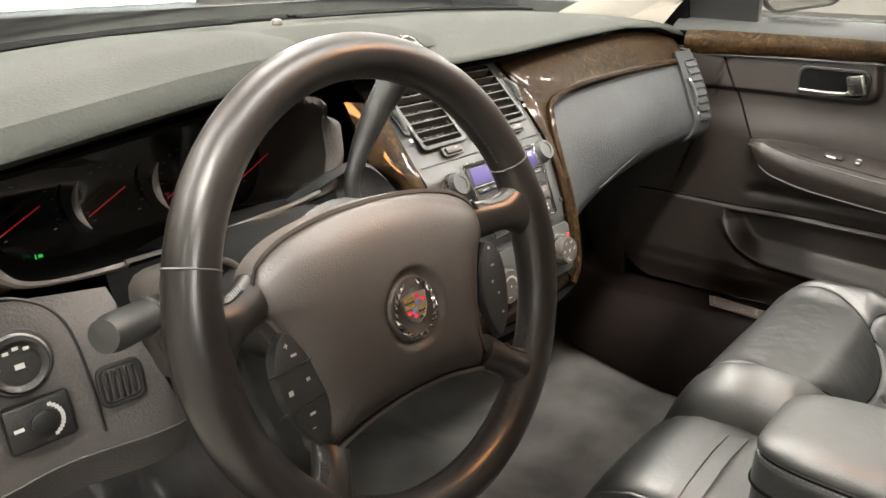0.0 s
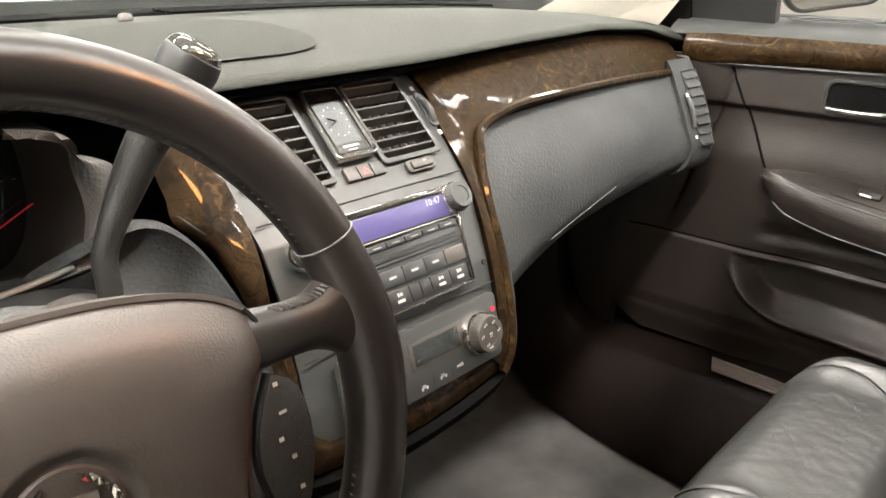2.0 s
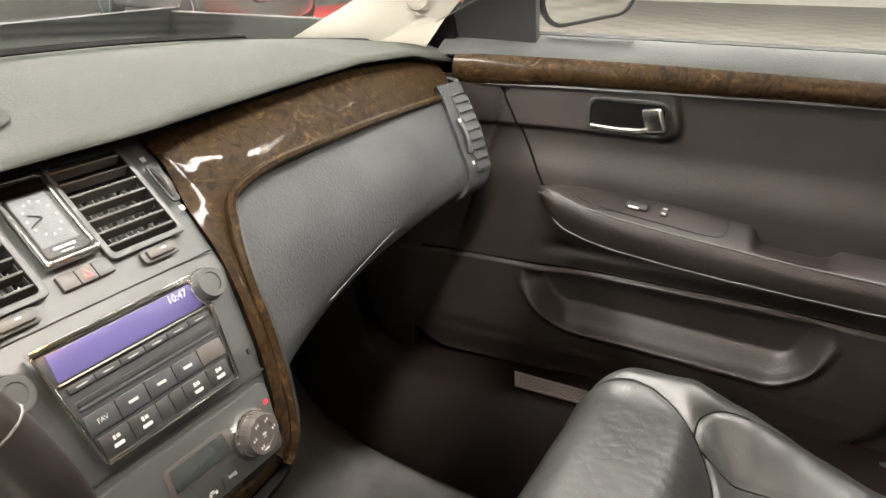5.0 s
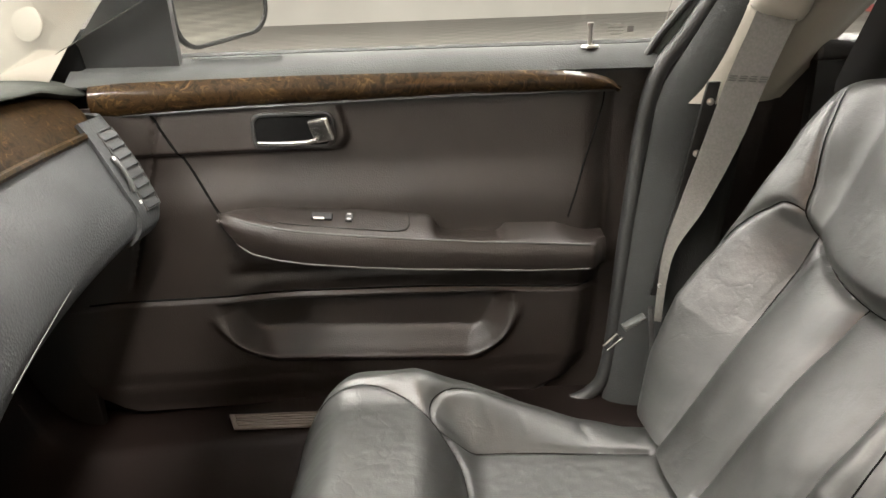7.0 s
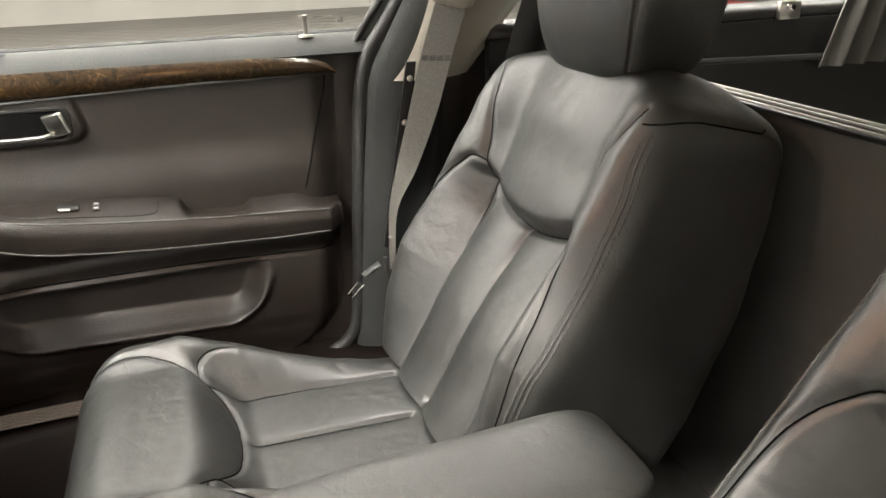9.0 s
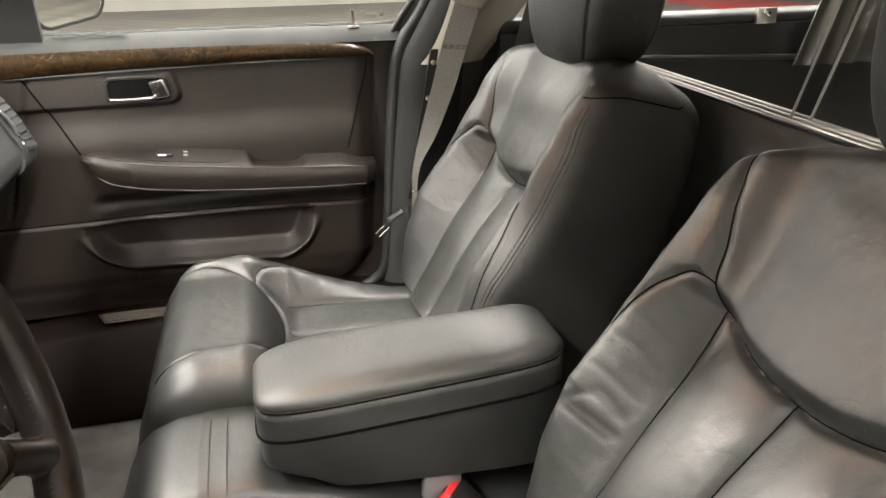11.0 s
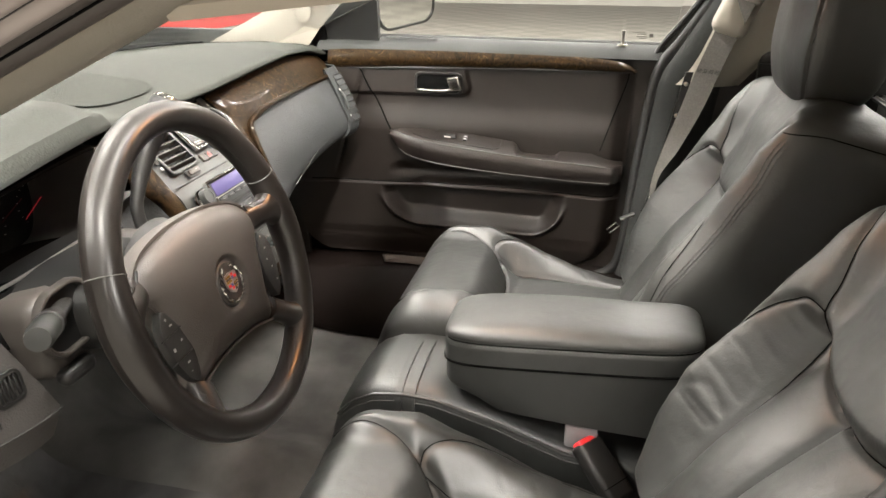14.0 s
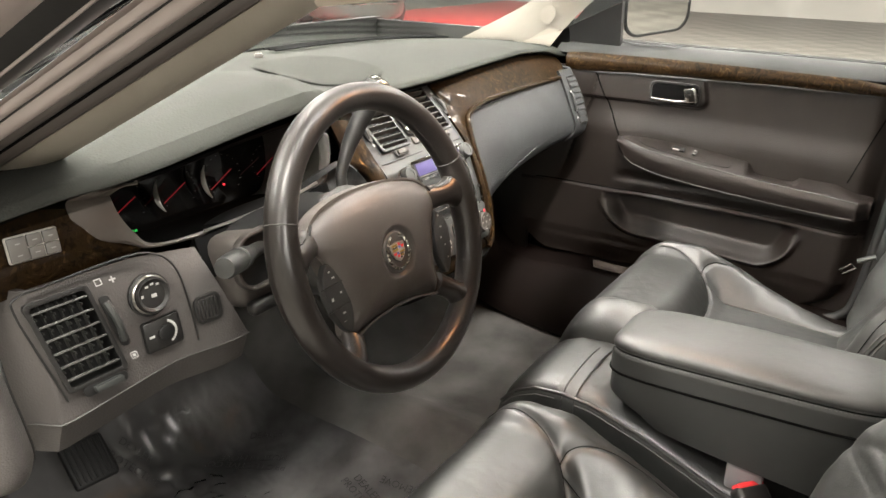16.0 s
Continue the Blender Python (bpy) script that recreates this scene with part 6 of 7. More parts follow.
        return p + Vector((-0.45, 0, 0.9)) * lift

    # switch field: outline groove, switches
    ring = [top(y, s, 0.0006) for y, s in ((0.086, 0.35), (0.075, 0.75), (0.04, 0.9), (-0.05, 0.92), (-0.125, 0.9), (-0.140, 0.6), (-0.140, 0.05))]
    sw = part("switch_field", tube(ring, 0.0009, 6, steps=50), BLACK, ar, "thin groove round the switches")
    q = axes(top(-0.012, 0.45), (0, -1, -0.1), (0.85, 0, 0.5))
    part("window_switch", rbox(0.032, 0.013, 0.006, 0.0025, 3, q @ pose(0, 0, 0.002)), BLACK, sw, "black window switch")
    part("switch_tip", rbox(0.016, 0.0035, 0.004, 0.0012, 2, q @ pose(-0.004, -0.006, 0.0045, 20)), BRIGHT, sw, "bright switch tip")
    q = axes(top(-0.052, 0.45), (0, -1, -0.1), (0.85, 0, 0.5))
    part("lock_switch", rbox(0.010, 0.016, 0.005, 0.0015, 2, q @ pose(0, 0, 0.002)), STACK, sw, "grey lock switch")
    part("marking", bars([(0, 0.0045, 0.006, 0.003), (0, -0.0045, 0.006, 0.003)], q @ Matrix.Translation((0, 0, 0.0046))), WHITE_MARK, sw)

    # inner handle
    hm = axes((door_x(0.02) - 0.001, 0.020, 0.910), (0, -1, 0), (0, 0, 1))
    cupf = part("handle_cup", plate(rr(0.122, 0.054, 0.016, 6), 0.004, hm, 0.0015, rr(0.110, 0.043, 0.013, 6)), BLACK, t, "black handle surround")
    # The cup is not cut in; a matt black plate paints its shade.
    part("cup_shade", plate(rr(0.111, 0.044, 0.013, 6), 0.0012, hm), SLOT, cupf)
    hd = part("door_handle", tube([hm @ Vector((x, y, z)) for x, y, z in ((-0.052, -0.016, 0.004), (-0.02, -0.0165, 0.009), (0.02, -0.015, 0.012), (0.034, -0.011, 0.014))], 0.0042, 10, steps=16), HANDLE, t, "chrome door handle")
    part("handle_pad", rbox(0.034, 0.036, 0.010, 0.004, 3, hm @ pose(0.042, 0.002, 0.014, 6, -24, 14)), HANDLE, hd)

    # glass
    gl = part("window_2", thick(sheet(lambda u, v: (0.845 - 0.02 * u - 0.17 * v ** 1.4, 0.34 - 0.86 * u - 0.05 * v, 1.0 + 0.34 * v), 6, 8), 0.004), GLASS)
    gl.visible_shadow = False
    tagged(gl, "clear passenger side window, raised", "window", kind="structure")
    dm = bars([(0, 0, 0.009, 0.009), (-0.022, 0.003, 0.022, 0.0015), (-0.022, -0.002, 0.026, 0.0015), (-0.03, 0.008, 0.03, 0.0012), (-0.02, -0.007, 0.016, 0.0012)], axes((0.818, -0.475, 1.030), (0, -1, 0), (-0.3, 0, 1)))
    tagged(part("window_decal", dm, DECAL), "small dark printed maker's mark on the side glass", "decal")


passenger_door()


def window_frame():
    """Dark frame at the rear of the passenger door's window."""
    t = thing("window_frame", "dark grey rear frame of the passenger window", "window frame", (0.76, -0.5, 1.0), kind="structure")
    a = [(0.770, -0.486, 0.985), (0.765, -0.505, 1.02), (0.755, -0.545, 1.075), (0.70, -0.63, 1.21), (0.62, -0.71, 1.34)]
    part("frame", thick(sheet(lambda u, v: curve(a, v) + Vector((-0.006 * math.sin(math.pi * u), -0.034 * u, -0.012 * u)), 6, 24), 0.012), PAD, t)
    part("seal", tube([Vector(p) + Vector((0, 0.004, 0.002)) for p in a], 0.0055, 8, steps=24), RUBBER, t, "black glass seal")


window_frame()


def side_mirror():
    t = thing("side_mirror", "black and chrome passenger side mirror", "mirror", (1.0, 0.18, 1.03))
    m = axes((1.0, 0.165, 1.088), (1, -0.55, 0.10), (-0.1, 0, 1))
    prof = [tuple(p) for p in rr(0.215, 0.135, 0.045, 7)]

    def fn(u, v):
        n = len(prof)
        p = Vector((*prof[int(round(u * n)) % n], 0))
        k = 1 - 0.55 * v ** 2
        return m @ Vector((p.x * k, p.y * k, -0.085 * v))

    part("housing", cap(sheet(fn, len(prof), 10, True)), DARKPAINT, t)
    part("rim", plate(rr(0.222, 0.142, 0.047, 7), 0.008, m, 0.002, rr(0.208, 0.128, 0.043, 7)), BLACK, t)
    part("glass", plate(rr(0.208, 0.128, 0.043, 7), 0.003, m @ Matrix.Translation((0, 0, 0.002))), MIRROR, t, "mirror glass")
    part("arm", rbox(0.14, 0.05, 0.04, 0.015, 2, pose(0.90, 0.262, 1.04)), BLACK, t)


side_mirror()


# ---------------------------------------------------------------- passenger centre pillar and belt
def belt_side():
    t = thing("centre_pillar", "grey and cream trimmed centre pillar with seat belt guide", "pillar trim", (0.72, -0.55, 0.45), kind="structure")

    def low(u, v):
        z = 0.40 + 0.72 * v
        y = -0.438 - 0.11 * (z - 0.40) - 0.45 * max(0.0, z - 0.95) - 0.135 * u
        x = 0.750 - 0.030 * math.sin(math.pi * min(1, u * 1.05)) ** 0.6 - 0.012 * (z - 0.4) / 0.56 - 0.05 * max(0.0, z - 0.95)
        return (x, y, z)

    part("lower_cover", thick(sheet(low, 20, 24), 0.006), SILLTOP, t, "dark grey lower pillar cover")

    def upper(u, v):
        z = 0.938 + 0.43 * v
        y = -0.514 - 0.25 * v - (0.155 + 0.10 * v) * u
        x = 0.733 - 0.035 * math.sin(math.pi * min(1, u * 1.05)) ** 0.6 - 0.10 * v ** 1.5
        return (x, y, z)

    part("upper_cover", thick(sheet(upper, 20, 20), 0.006), CREAM, t, "cream upper pillar cover")
    part("door_seal", tube([(0.760, -0.36, 0.425), (0.757, -0.425, 0.455), (0.752, -0.452, 0.52), (0.752, -0.470, 0.75), (0.752, -0.492, 0.95), (0.750, -0.545, 1.04), (0.72, -0.64, 1.2), (0.64, -0.74, 1.36)], 0.012, 10, steps=40), RUBBER, t, "black door seal")
    part("jamb", rbox(0.03, 0.44, 0.62, 0.005, 1, pose(0.812, -0.57, 0.70)), DOOR, t, "black door jamb behind the trim")
    gd = part("belt_guide", thick(sheet(lambda u, v: (0.690 - 0.004 * v, -0.494 - 0.016 * u - 0.055 * v, 0.66 + 0.31 * v), 4, 12), 0.006), BLACK, t, "black riveted belt guide strip")
    for z in (0.68, 0.78, 0.875, 0.945):
        part("rivet", lathe([(0.005, 0), (0.005, 0.002), (0.001, 0.004)], 14, axes((0.6835, -0.502 - 0.177 * (z - 0.66), z), (0, -1, 0), (0, 0, 1))), SATIN, gd)
    # height adjuster block
    part("adjuster", rbox(0.045, 0.075, 0.13, 0.02, 3, pose(0.678, -0.640, 1.11, 22, 12, 0)), CREAM, t, "cream belt height adjuster")
    part("adjuster_hood", rbox(0.055, 0.055, 0.035, 0.012, 3, pose(0.660, -0.655, 1.135, 22, 12, 0)), CREAM, t)

    b = thing("seat_belt", "grey seat belt hanging beside the passenger seat with its tongue", "seat belt", (0.66, -0.55, 0.5))
    left = [(0.664, -0.617, 1.13), (0.670, -0.592, 1.05), (0.675, -0.567, 0.971), (0.675, -0.545, 0.892), (0.676, -0.519, 0.801), (0.680, -0.503, 0.725), (0.686, -0.500, 0.62)]
    right = [(0.640, -0.668, 1.13), (0.652, -0.640, 1.05), (0.660, -0.614, 0.969), (0.662, -0.589, 0.890), (0.664, -0.551, 0.800), (0.672, -0.516, 0.728), (0.682, -0.510, 0.62)]
    part("webbing", thick(sheet(lambda u, v: curve(left, v).lerp(curve(right, v), u), 5, 40), 0.0016), WEB, b, "grey webbing")
    bm = bmesh.new()
    for k in range(12):
        f = (k % 4) / 4
        p0 = curve(left, 0.315 + 0.006 * (k // 4)).lerp(curve(right, 0.315 + 0.006 * (k // 4)), f + 0.04)
        p1 = curve(left, 0.315 + 0.006 * (k // 4)).lerp(curve(right, 0.315 + 0.006 * (k // 4)), f + 0.22)
        tube([p0 + Vector((-0.001, 0, 0)), p1 + Vector((-0.001, 0, 0))], 0.0007, 5, bm=bm)
    part("stitching", bm, WEB_DARK, b, "dark sewn cross stitches")
    loop = [(0.660, -0.486, 0.655), (0.664, -0.494, 0.58), (0.672, -0.50, 0.47)]
    part("lower_webbing", tube(loop, 0.004, 8, steps=12), WEB_DARK, b, "dark lower webbing")
    tg = part("tongue", tube([(0.634, -0.470, 0.655), (0.632, -0.455, 0.648), (0.630, -0.440, 0.640)], 0.008, 10, flat=0.6), STACK, b, "dark belt tongue")
    part("tongue_plate", tube([(0.628, -0.430, 0.632), (0.626, -0.412, 0.615), (0.628, -0.418, 0.606), (0.630, -0.440, 0.625)], 0.0022, 6, True), CHROME, tg)


belt_side()


# ---------------------------------------------------------------- seats
def seg_dist(p, q0, q1):
    d = (q1[0] - q0[0], q1[1] - q0[1])
    n = d[0] ** 2 + d[1] ** 2
    s = 0 if n == 0 else min(max(((p[0] - q0[0]) * d[0] + (p[1] - q0[1]) * d[1]) / n, 0), 1)
    return math.hypot(p[0] - q0[0] - s * d[0], p[1] - q0[1] - s * d[1])


def seam_depth(p, lines, width=0.0045):
    """How deep a sewn groove is at p: lines of (points, depth)."""
    out = 0.0
    for pts, depth in lines:
        if not (min(q[0] for q in pts) - 0.03 < p[0] < max(q[0] for q in pts) + 0.03 and min(q[1] for q in pts) - 0.03 < p[1] < max(q[1] for q in pts) + 0.03):
            continue
        d = min(seg_dist(p, a, b) for a, b in zip(pts, pts[1:]))
        out = max(out, depth * (math.exp(-(d / width) ** 2) + 0.45 * math.exp(-(d / (3.2 * width)) ** 2)))
    return out


def around(u, p):
    """Angle round a squared oval so that points lie evenly across its front."""
    lim = 0.7071 ** p
    if u < 0.06:
        return math.pi / 4 * u / 0.06
    if u < 0.64:
        e = lim * (1 - 2 * (u - 0.06) / 0.58)
        return math.acos(math.copysign(abs(e) ** (1 / p), e))
    if u < 0.70:
        return math.pi * 0.75 + math.pi / 4 * (u - 0.64) / 0.06
    return math.pi + math.pi * (u - 0.70) / 0.30


def across(e, p):
    """The u of around() at the sideways fraction e."""
    lim = 0.7071 ** p
    if abs(e) <= lim:
        return 0.06 + 0.58 * (1 - e / lim) / 2
    a = 0.06 * math.acos(min(1.0, abs(e) ** (1 / p))) / (math.pi / 4)
    return a if e > 0 else 0.70 - a


def flat_curve(pts, n=10):
    return [tuple(curve([(*p, 0) for p in pts], i / n))[:2] for i in range(n + 1)]


def front_seat(name, label, xc, spine, zb, seed, worn, cx, cy, cz, head):
    """A front seat: cushion, backrest, headrest, base; spine gives the back's front as rows of height along it, y and z."""
    yb = spine[0][1]
    t = thing(name, label, "car seat", (xc, yb + 0.2, 0.30), "front seats")
    rnd = random.Random(seed)
    creases = []
    if worn:
        for k in range(9):
            h = 0.13 + 0.20 * rnd.random()
            creases.append(([(0.132 + 0.01 * rnd.random(), h), (0.160 + 0.02 * rnd.random(), h + 0.016 * (rnd.random() - 0.3)), (0.188 + 0.02 * rnd.random(), h - 0.05 + 0.08 * rnd.random())], 0.0007 + 0.0012 * rnd.random()))
    # ---- backrest, in (lateral, height along the back)
    L = spine[-1][0]

    def at_spine(h):
        p = [Vector((xc, lerp([(r[0], r[1]) for r in spine], q), lerp([(r[0], r[2]) for r in spine], q))) for q in (h - 0.02, h - 0.007, h + 0.007, h + 0.02)]
        up = (p[3] - p[0]).normalized() if 0.02 < h < L - 0.02 else (Vector((0, spine[1][1] - spine[0][1], spine[1][2] - spine[0][2])).normalized() if h < 0.1 else Vector((0, spine[-1][1] - spine[-2][1], spine[-1][2] - spine[-2][2])).normalized())
        return (p[1] + p[2]) / 2, Vector((0, up.z, -up.y))

    lines = []
    for s in (-1, 1):
        lines.append((flat_curve([(s * 0.116, 0.0), (s * 0.117, 0.12), (s * 0.123, 0.24), (s * 0.130, 0.335)]), 0.0065))
        lines.append((flat_curve([(s * 0.130, 0.335), (s * 0.141, 0.360), (s * 0.149, 0.40), (s * 0.163, 0.45), (s * 0.186, 0.500)]), 0.006))
        lines.append((flat_curve([(s * 0.139, 0.354), (s * 0.160, 0.352), (s * 0.184, 0.318), (s * 0.200, 0.25), (s * 0.208, 0.16), (s * 0.208, 0.04)]), 0.005))
    lines.append((flat_curve([(-0.130, 0.335), (-0.07, 0.312), (0, 0.303), (0.07, 0.312), (0.130, 0.335)], 16), 0.009))
    lines.append((flat_curve([(0.0, 0.02), (0.0, 0.16), (0.0, 0.303)]), 0.006))
    lines += creases

    def half_w(h):
        top = math.sqrt(max(0.0, 1 - max(0.0, (h - 0.508) / (L - 0.5078)) ** 2.4)) if h > 0.508 else 1
        w = lerp(((0, 0.214), (0.08, 0.231), (0.20, 0.239), (0.36, 0.233), (0.46, 0.222), (0.54, 0.213)), h)
        return w * (0.88 + 0.12 * top ** 0.6), top

    def sink(x, h):
        return (0.050 if worn else 0.028) * min(1.0, abs(x) / 0.205) ** 2.4 * step(0.26, 0.52, h)

    def back(u, v):
        if v > 0.94:
            w = (v - 0.94) / 0.06
            p, (o, ed) = back(u, 0.94), at_spine(L)
            q = o + ed * -0.075 + Vector(((p.x - xc) * 0.55, 0, 0.010))
            return p.lerp(q, w) + Vector((0, 0, 0.007 * math.sin(math.pi * w)))
        g = L * v / 0.94
        a = around(u, 0.32)
        c, s = math.cos(a), math.sin(a)
        w, top = half_w(g)
        th = lerp(((0, 0.235), (0.2, 0.215), (0.4, 0.182), (0.54, 0.168)), g) * (0.62 + 0.38 * top ** 0.8)
        x = w * math.copysign(abs(c) ** 0.32, c)
        h = g - sink(x, g)
        d = 0.5 * th * (math.copysign(abs(s) ** 0.32, s) - 1)
        if s > 0:
            f = s ** 0.25
            rim = 0.303 + 0.032 * min(1.0, abs(x) / 0.13) ** 2
            over = step(rim - 0.006, rim + 0.020, h)
            swell = lerp(((0, 0.020), (0.09, 0.060), (0.17, 0.082), (0.28, 0.082), (0.35, 0.079), (0.44, 0.071), (0.50, 0.052), (0.54, 0.026)), h)
            d += f * swell * step(0.104, 0.204, abs(x)) * (1 - 0.16 * step(0.192, 0.228, abs(x)))
            d += f * over * (0.012 + 0.016 * (1 - min(1.0, abs(x) / 0.17) ** 2)) * (1 - 0.6 * step(0.44, 0.54, h)) * (1 - step(0.150, 0.190, abs(x)))
            d += f * (1 - over) * (0.010 * math.exp(-((h - 0.17) / 0.10) ** 2) + 0.011 * abs(math.sin(math.pi * min(1.0, abs(x) / 0.125)))) * (1 - step(0.10, 0.14, abs(x)))
            d -= f * seam_depth((x, h), lines)
            d += 0.0012 * f * noise.noise((x * 11 + seed, h * 8, 0.3)) + 0.0009 * f * noise.noise((x * 42, h * 30 + seed, 2.1)) + 0.0004 * f * noise.noise((x * 110, h * 80 + seed, 3.7))
        d -= 0.012 * (1 - top) ** 1.5
        o, ed = at_spine(h)
        return o + Vector((x, 0, 0)) + ed * d

    bk = part("backrest", cap(sheet(back, 220, 176, True)), LEATHER, t, "creased black leather backrest" if worn else "black leather backrest", 70)

    def on_back(px, ph, lift=0.0012):
        g = ph
        for _ in range(6):
            g = ph + sink(px, g)
        return Vector(back(across(max(-0.995, min(0.995, px / half_w(g)[0])), 0.32), min(0.94 * g / L, 0.94))) + at_spine(ph)[1] * lift

    # sewn seams lying in the grooves
    for pts, depth in lines:
        if depth < 0.004:
            continue
        part("seam", tube([on_back(*tuple(curve([(*p, 0) for p in pts], k / 30))[:2]) for k in range(31)], 0.0008, 6), SLOT, bk)
    # double row of stitches down the front edge of each bolster, with a welt between
    for s in (-1, 1):
        for inset in (0.017, 0.0105):
            ln = [on_back(s * (half_w(0.03 + 0.44 * k / 59)[0] - inset), 0.03 + 0.44 * k / 59, 0.0008) for k in range(60)]
            stitches(ln, THREAD, bk, r=0.0014, normal=(0, 0.8, 0.5))
        part("welt", tube([on_back(s * (half_w(0.03 + 0.445 * k / 59)[0] - 0.0138), 0.03 + 0.445 * k / 59, 0.0004) for k in range(60)], 0.0016, 6), LEATHER, bk)
        # seam of the cap across the side
        us = [0.700 - 0.056 + 0.010 * k for k in range(8)] if s < 0 else [0.056 - 0.010 * k for k in range(6)] + [0.996 - 0.010 * k for k in range(2)]
        part("seam", tube([Vector(back(u, 0.94 * (0.508 + 0.004 * i) / L)) + Vector((s * 0.0006, 0, 0)) for i, u in enumerate(us)], 0.0011, 6), SLOT, bk)
    # ---- cushion, in (lateral, forward)
    D = 0.505
    y0 = yb - 0.02
    rows = []
    for s in (-1, 1):
        rows.append((flat_curve([(s * 0.115, 0.02), (s * 0.116, 0.15), (s * 0.113, 0.24), (s * 0.107, 0.294)]), 0.006))
        rows.append((flat_curve([(s * 0.107, 0.294), (s * 0.146, 0.337), (s * 0.166, 0.395), (s * 0.172, 0.455)]), 0.006))
        rows.append((flat_curve([(s * 0.118, 0.304), (s * 0.150, 0.300), (s * 0.184, 0.24), (s * 0.196, 0.15), (s * 0.19, 0.02)]), 0.0045))
    rows.append((flat_curve([(-0.107, 0.294), (-0.067, 0.270), (0.0, 0.262), (0.067, 0.270), (0.107, 0.294)], 16), 0.007))
    rows.append((flat_curve([(0.0, 0.03), (0.0, 0.14), (0.0, 0.25)]), 0.005))
    for k in range(16 if worn else 12):
        a0 = 0.03 + 0.27 * rnd.random()
        s = rnd.choice((-1, 1))
        rows.append(([(s * 0.135, a0), (s * 0.16, a0 + 0.012), (s * 0.19, a0 - 0.006 + 0.02 * rnd.random())], 0.0009))

    def cushion(u, v):
        q = D * v
        a = around(u, 0.40)
        c, s = math.cos(a), math.sin(a)
        front = math.sqrt(max(0.0, 1 - max(0.0, (q - 0.385) / (D - 0.385)) ** 2.3)) if q > 0.385 else 1
        w = lerp(((0, 0.20), (0.10, 0.218), (0.30, 0.232), (0.42, 0.235), (0.505, 0.230)), q) * (0.80 + 0.20 * front)
        x = w * math.copysign(abs(c) ** 0.40, c)
        hi, lo = 0.0, -0.170
        z = (hi + lo) / 2 + (hi - lo) / 2 * math.copysign(abs(s) ** 0.40, s)
        if s > 0:
            f = s ** 0.25
            b = step(0.10, 0.175, abs(x))
            bol = b * lerp(((0, 0.004), (0.10, 0.012), (0.17, 0.036), (0.245, 0.066), (0.325, 0.086), (0.385, 0.080), (0.505, 0.066)), q)
            roll = (0.058 + 0.006 * (1 - min(1.0, abs(x) / 0.15) ** 2)) * step(0.235, 0.325, q)
            z += f * (bol ** 4 + roll ** 4) ** 0.25
            z += f * 0.0035 * b * noise.noise((abs(x) * 26 + q * 20, q * 11 - abs(x) * 9, seed + 0.5))
            z -= f * seam_depth((x, q), rows)
            z += f * (0.0016 * noise.noise((x * 12 + seed, q * 12, 1.3)) + 0.0005 * noise.noise((x * 40, q * 34, seed)) + 0.0005 * noise.noise((x * 90, q * 60, seed)))
        z = lo + (z - lo) * (0.05 + 0.95 * front) if q > 0.385 else z
        z -= 0.03 * (1 - front)
        return Vector((xc + cx + x, y0 + cy + q, zb + cz - 0.004 + 0.022 * v + z))

    cu = part("cushion", cap(sheet(cushion, 200, 140, True)), LEATHER, t, "creased black leather seat cushion", 70)
    for pts, depth in rows:
        if depth < 0.004:
            continue
        run = []
        for px, pq in [tuple(curve([(*p, 0) for p in pts], k / 30))[:2] for k in range(31)]:
            wd = lerp(((0, 0.20), (0.10, 0.218), (0.30, 0.232), (0.42, 0.235), (0.505, 0.230)), pq)
            run.append(Vector(cushion(across(min(0.99, max(-0.99, px / wd)), 0.40), pq / D)) + Vector((0, 0, 0.0012)))
        part("seam", tube(run, 0.0008, 6), SLOT, cu)
    # ---- headrest
    hm = pose(xc, head[0], head[1], head[2])

    def skull(u, v):
        a, b = 2 * math.pi * u, math.pi * (v - 0.5)
        ce, se = math.cos(b), math.sin(b)
        c, s = math.cos(a), math.sin(a)
        e = lambda k, p: math.copysign(abs(k) ** p, k)
        x, y, z = 0.134 * e(c, 0.42) * e(ce, 0.38), 0.079 * e(s, 0.46) * e(ce, 0.42), 0.108 * e(se, 0.52)
        x *= 0.88 + 0.12 * step(-0.10, 0.03, z)
        y *= 0.86 + 0.14 * step(-0.11, 0.0, z)
        edge = abs(math.degrees(a) % 180 - 90)
        if s > 0:
            y += 0.008 * (1 - step(0.04, 0.11, abs(x)))
            x -= math.copysign(0.004 * math.exp(-((edge - 55) / 2.2) ** 2), c)
            y -= 0.004 * math.exp(-((edge - 55) / 2.2) ** 2)
        return hm @ Vector((x, y, z + 0.100))

    hr = part("headrest", sheet(skull, 180, 60, True), LEATHER, t, "rounded black leather headrest", 80)
    for a in (35, 145):
        part("seam", tube([Vector(skull(a / 360, 0.06 + 0.88 * k / 40)) for k in range(41)], 0.0009, 6), SLOT, hr)
    for s in (-1, 1):
        part("headrest_post", tube([hm @ Vector((s * 0.06, -0.005, -0.07)), hm @ Vector((s * 0.06, -0.005, 0.03))], 0.006, 12), CHROME, t, "chrome headrest post")
    # ---- base and side valance
    part("seat_base", rbox(0.40, 0.42, 0.13, 0.03, 3, pose(xc, yb + 0.20, 0.335)), BLACK, t)
    return t


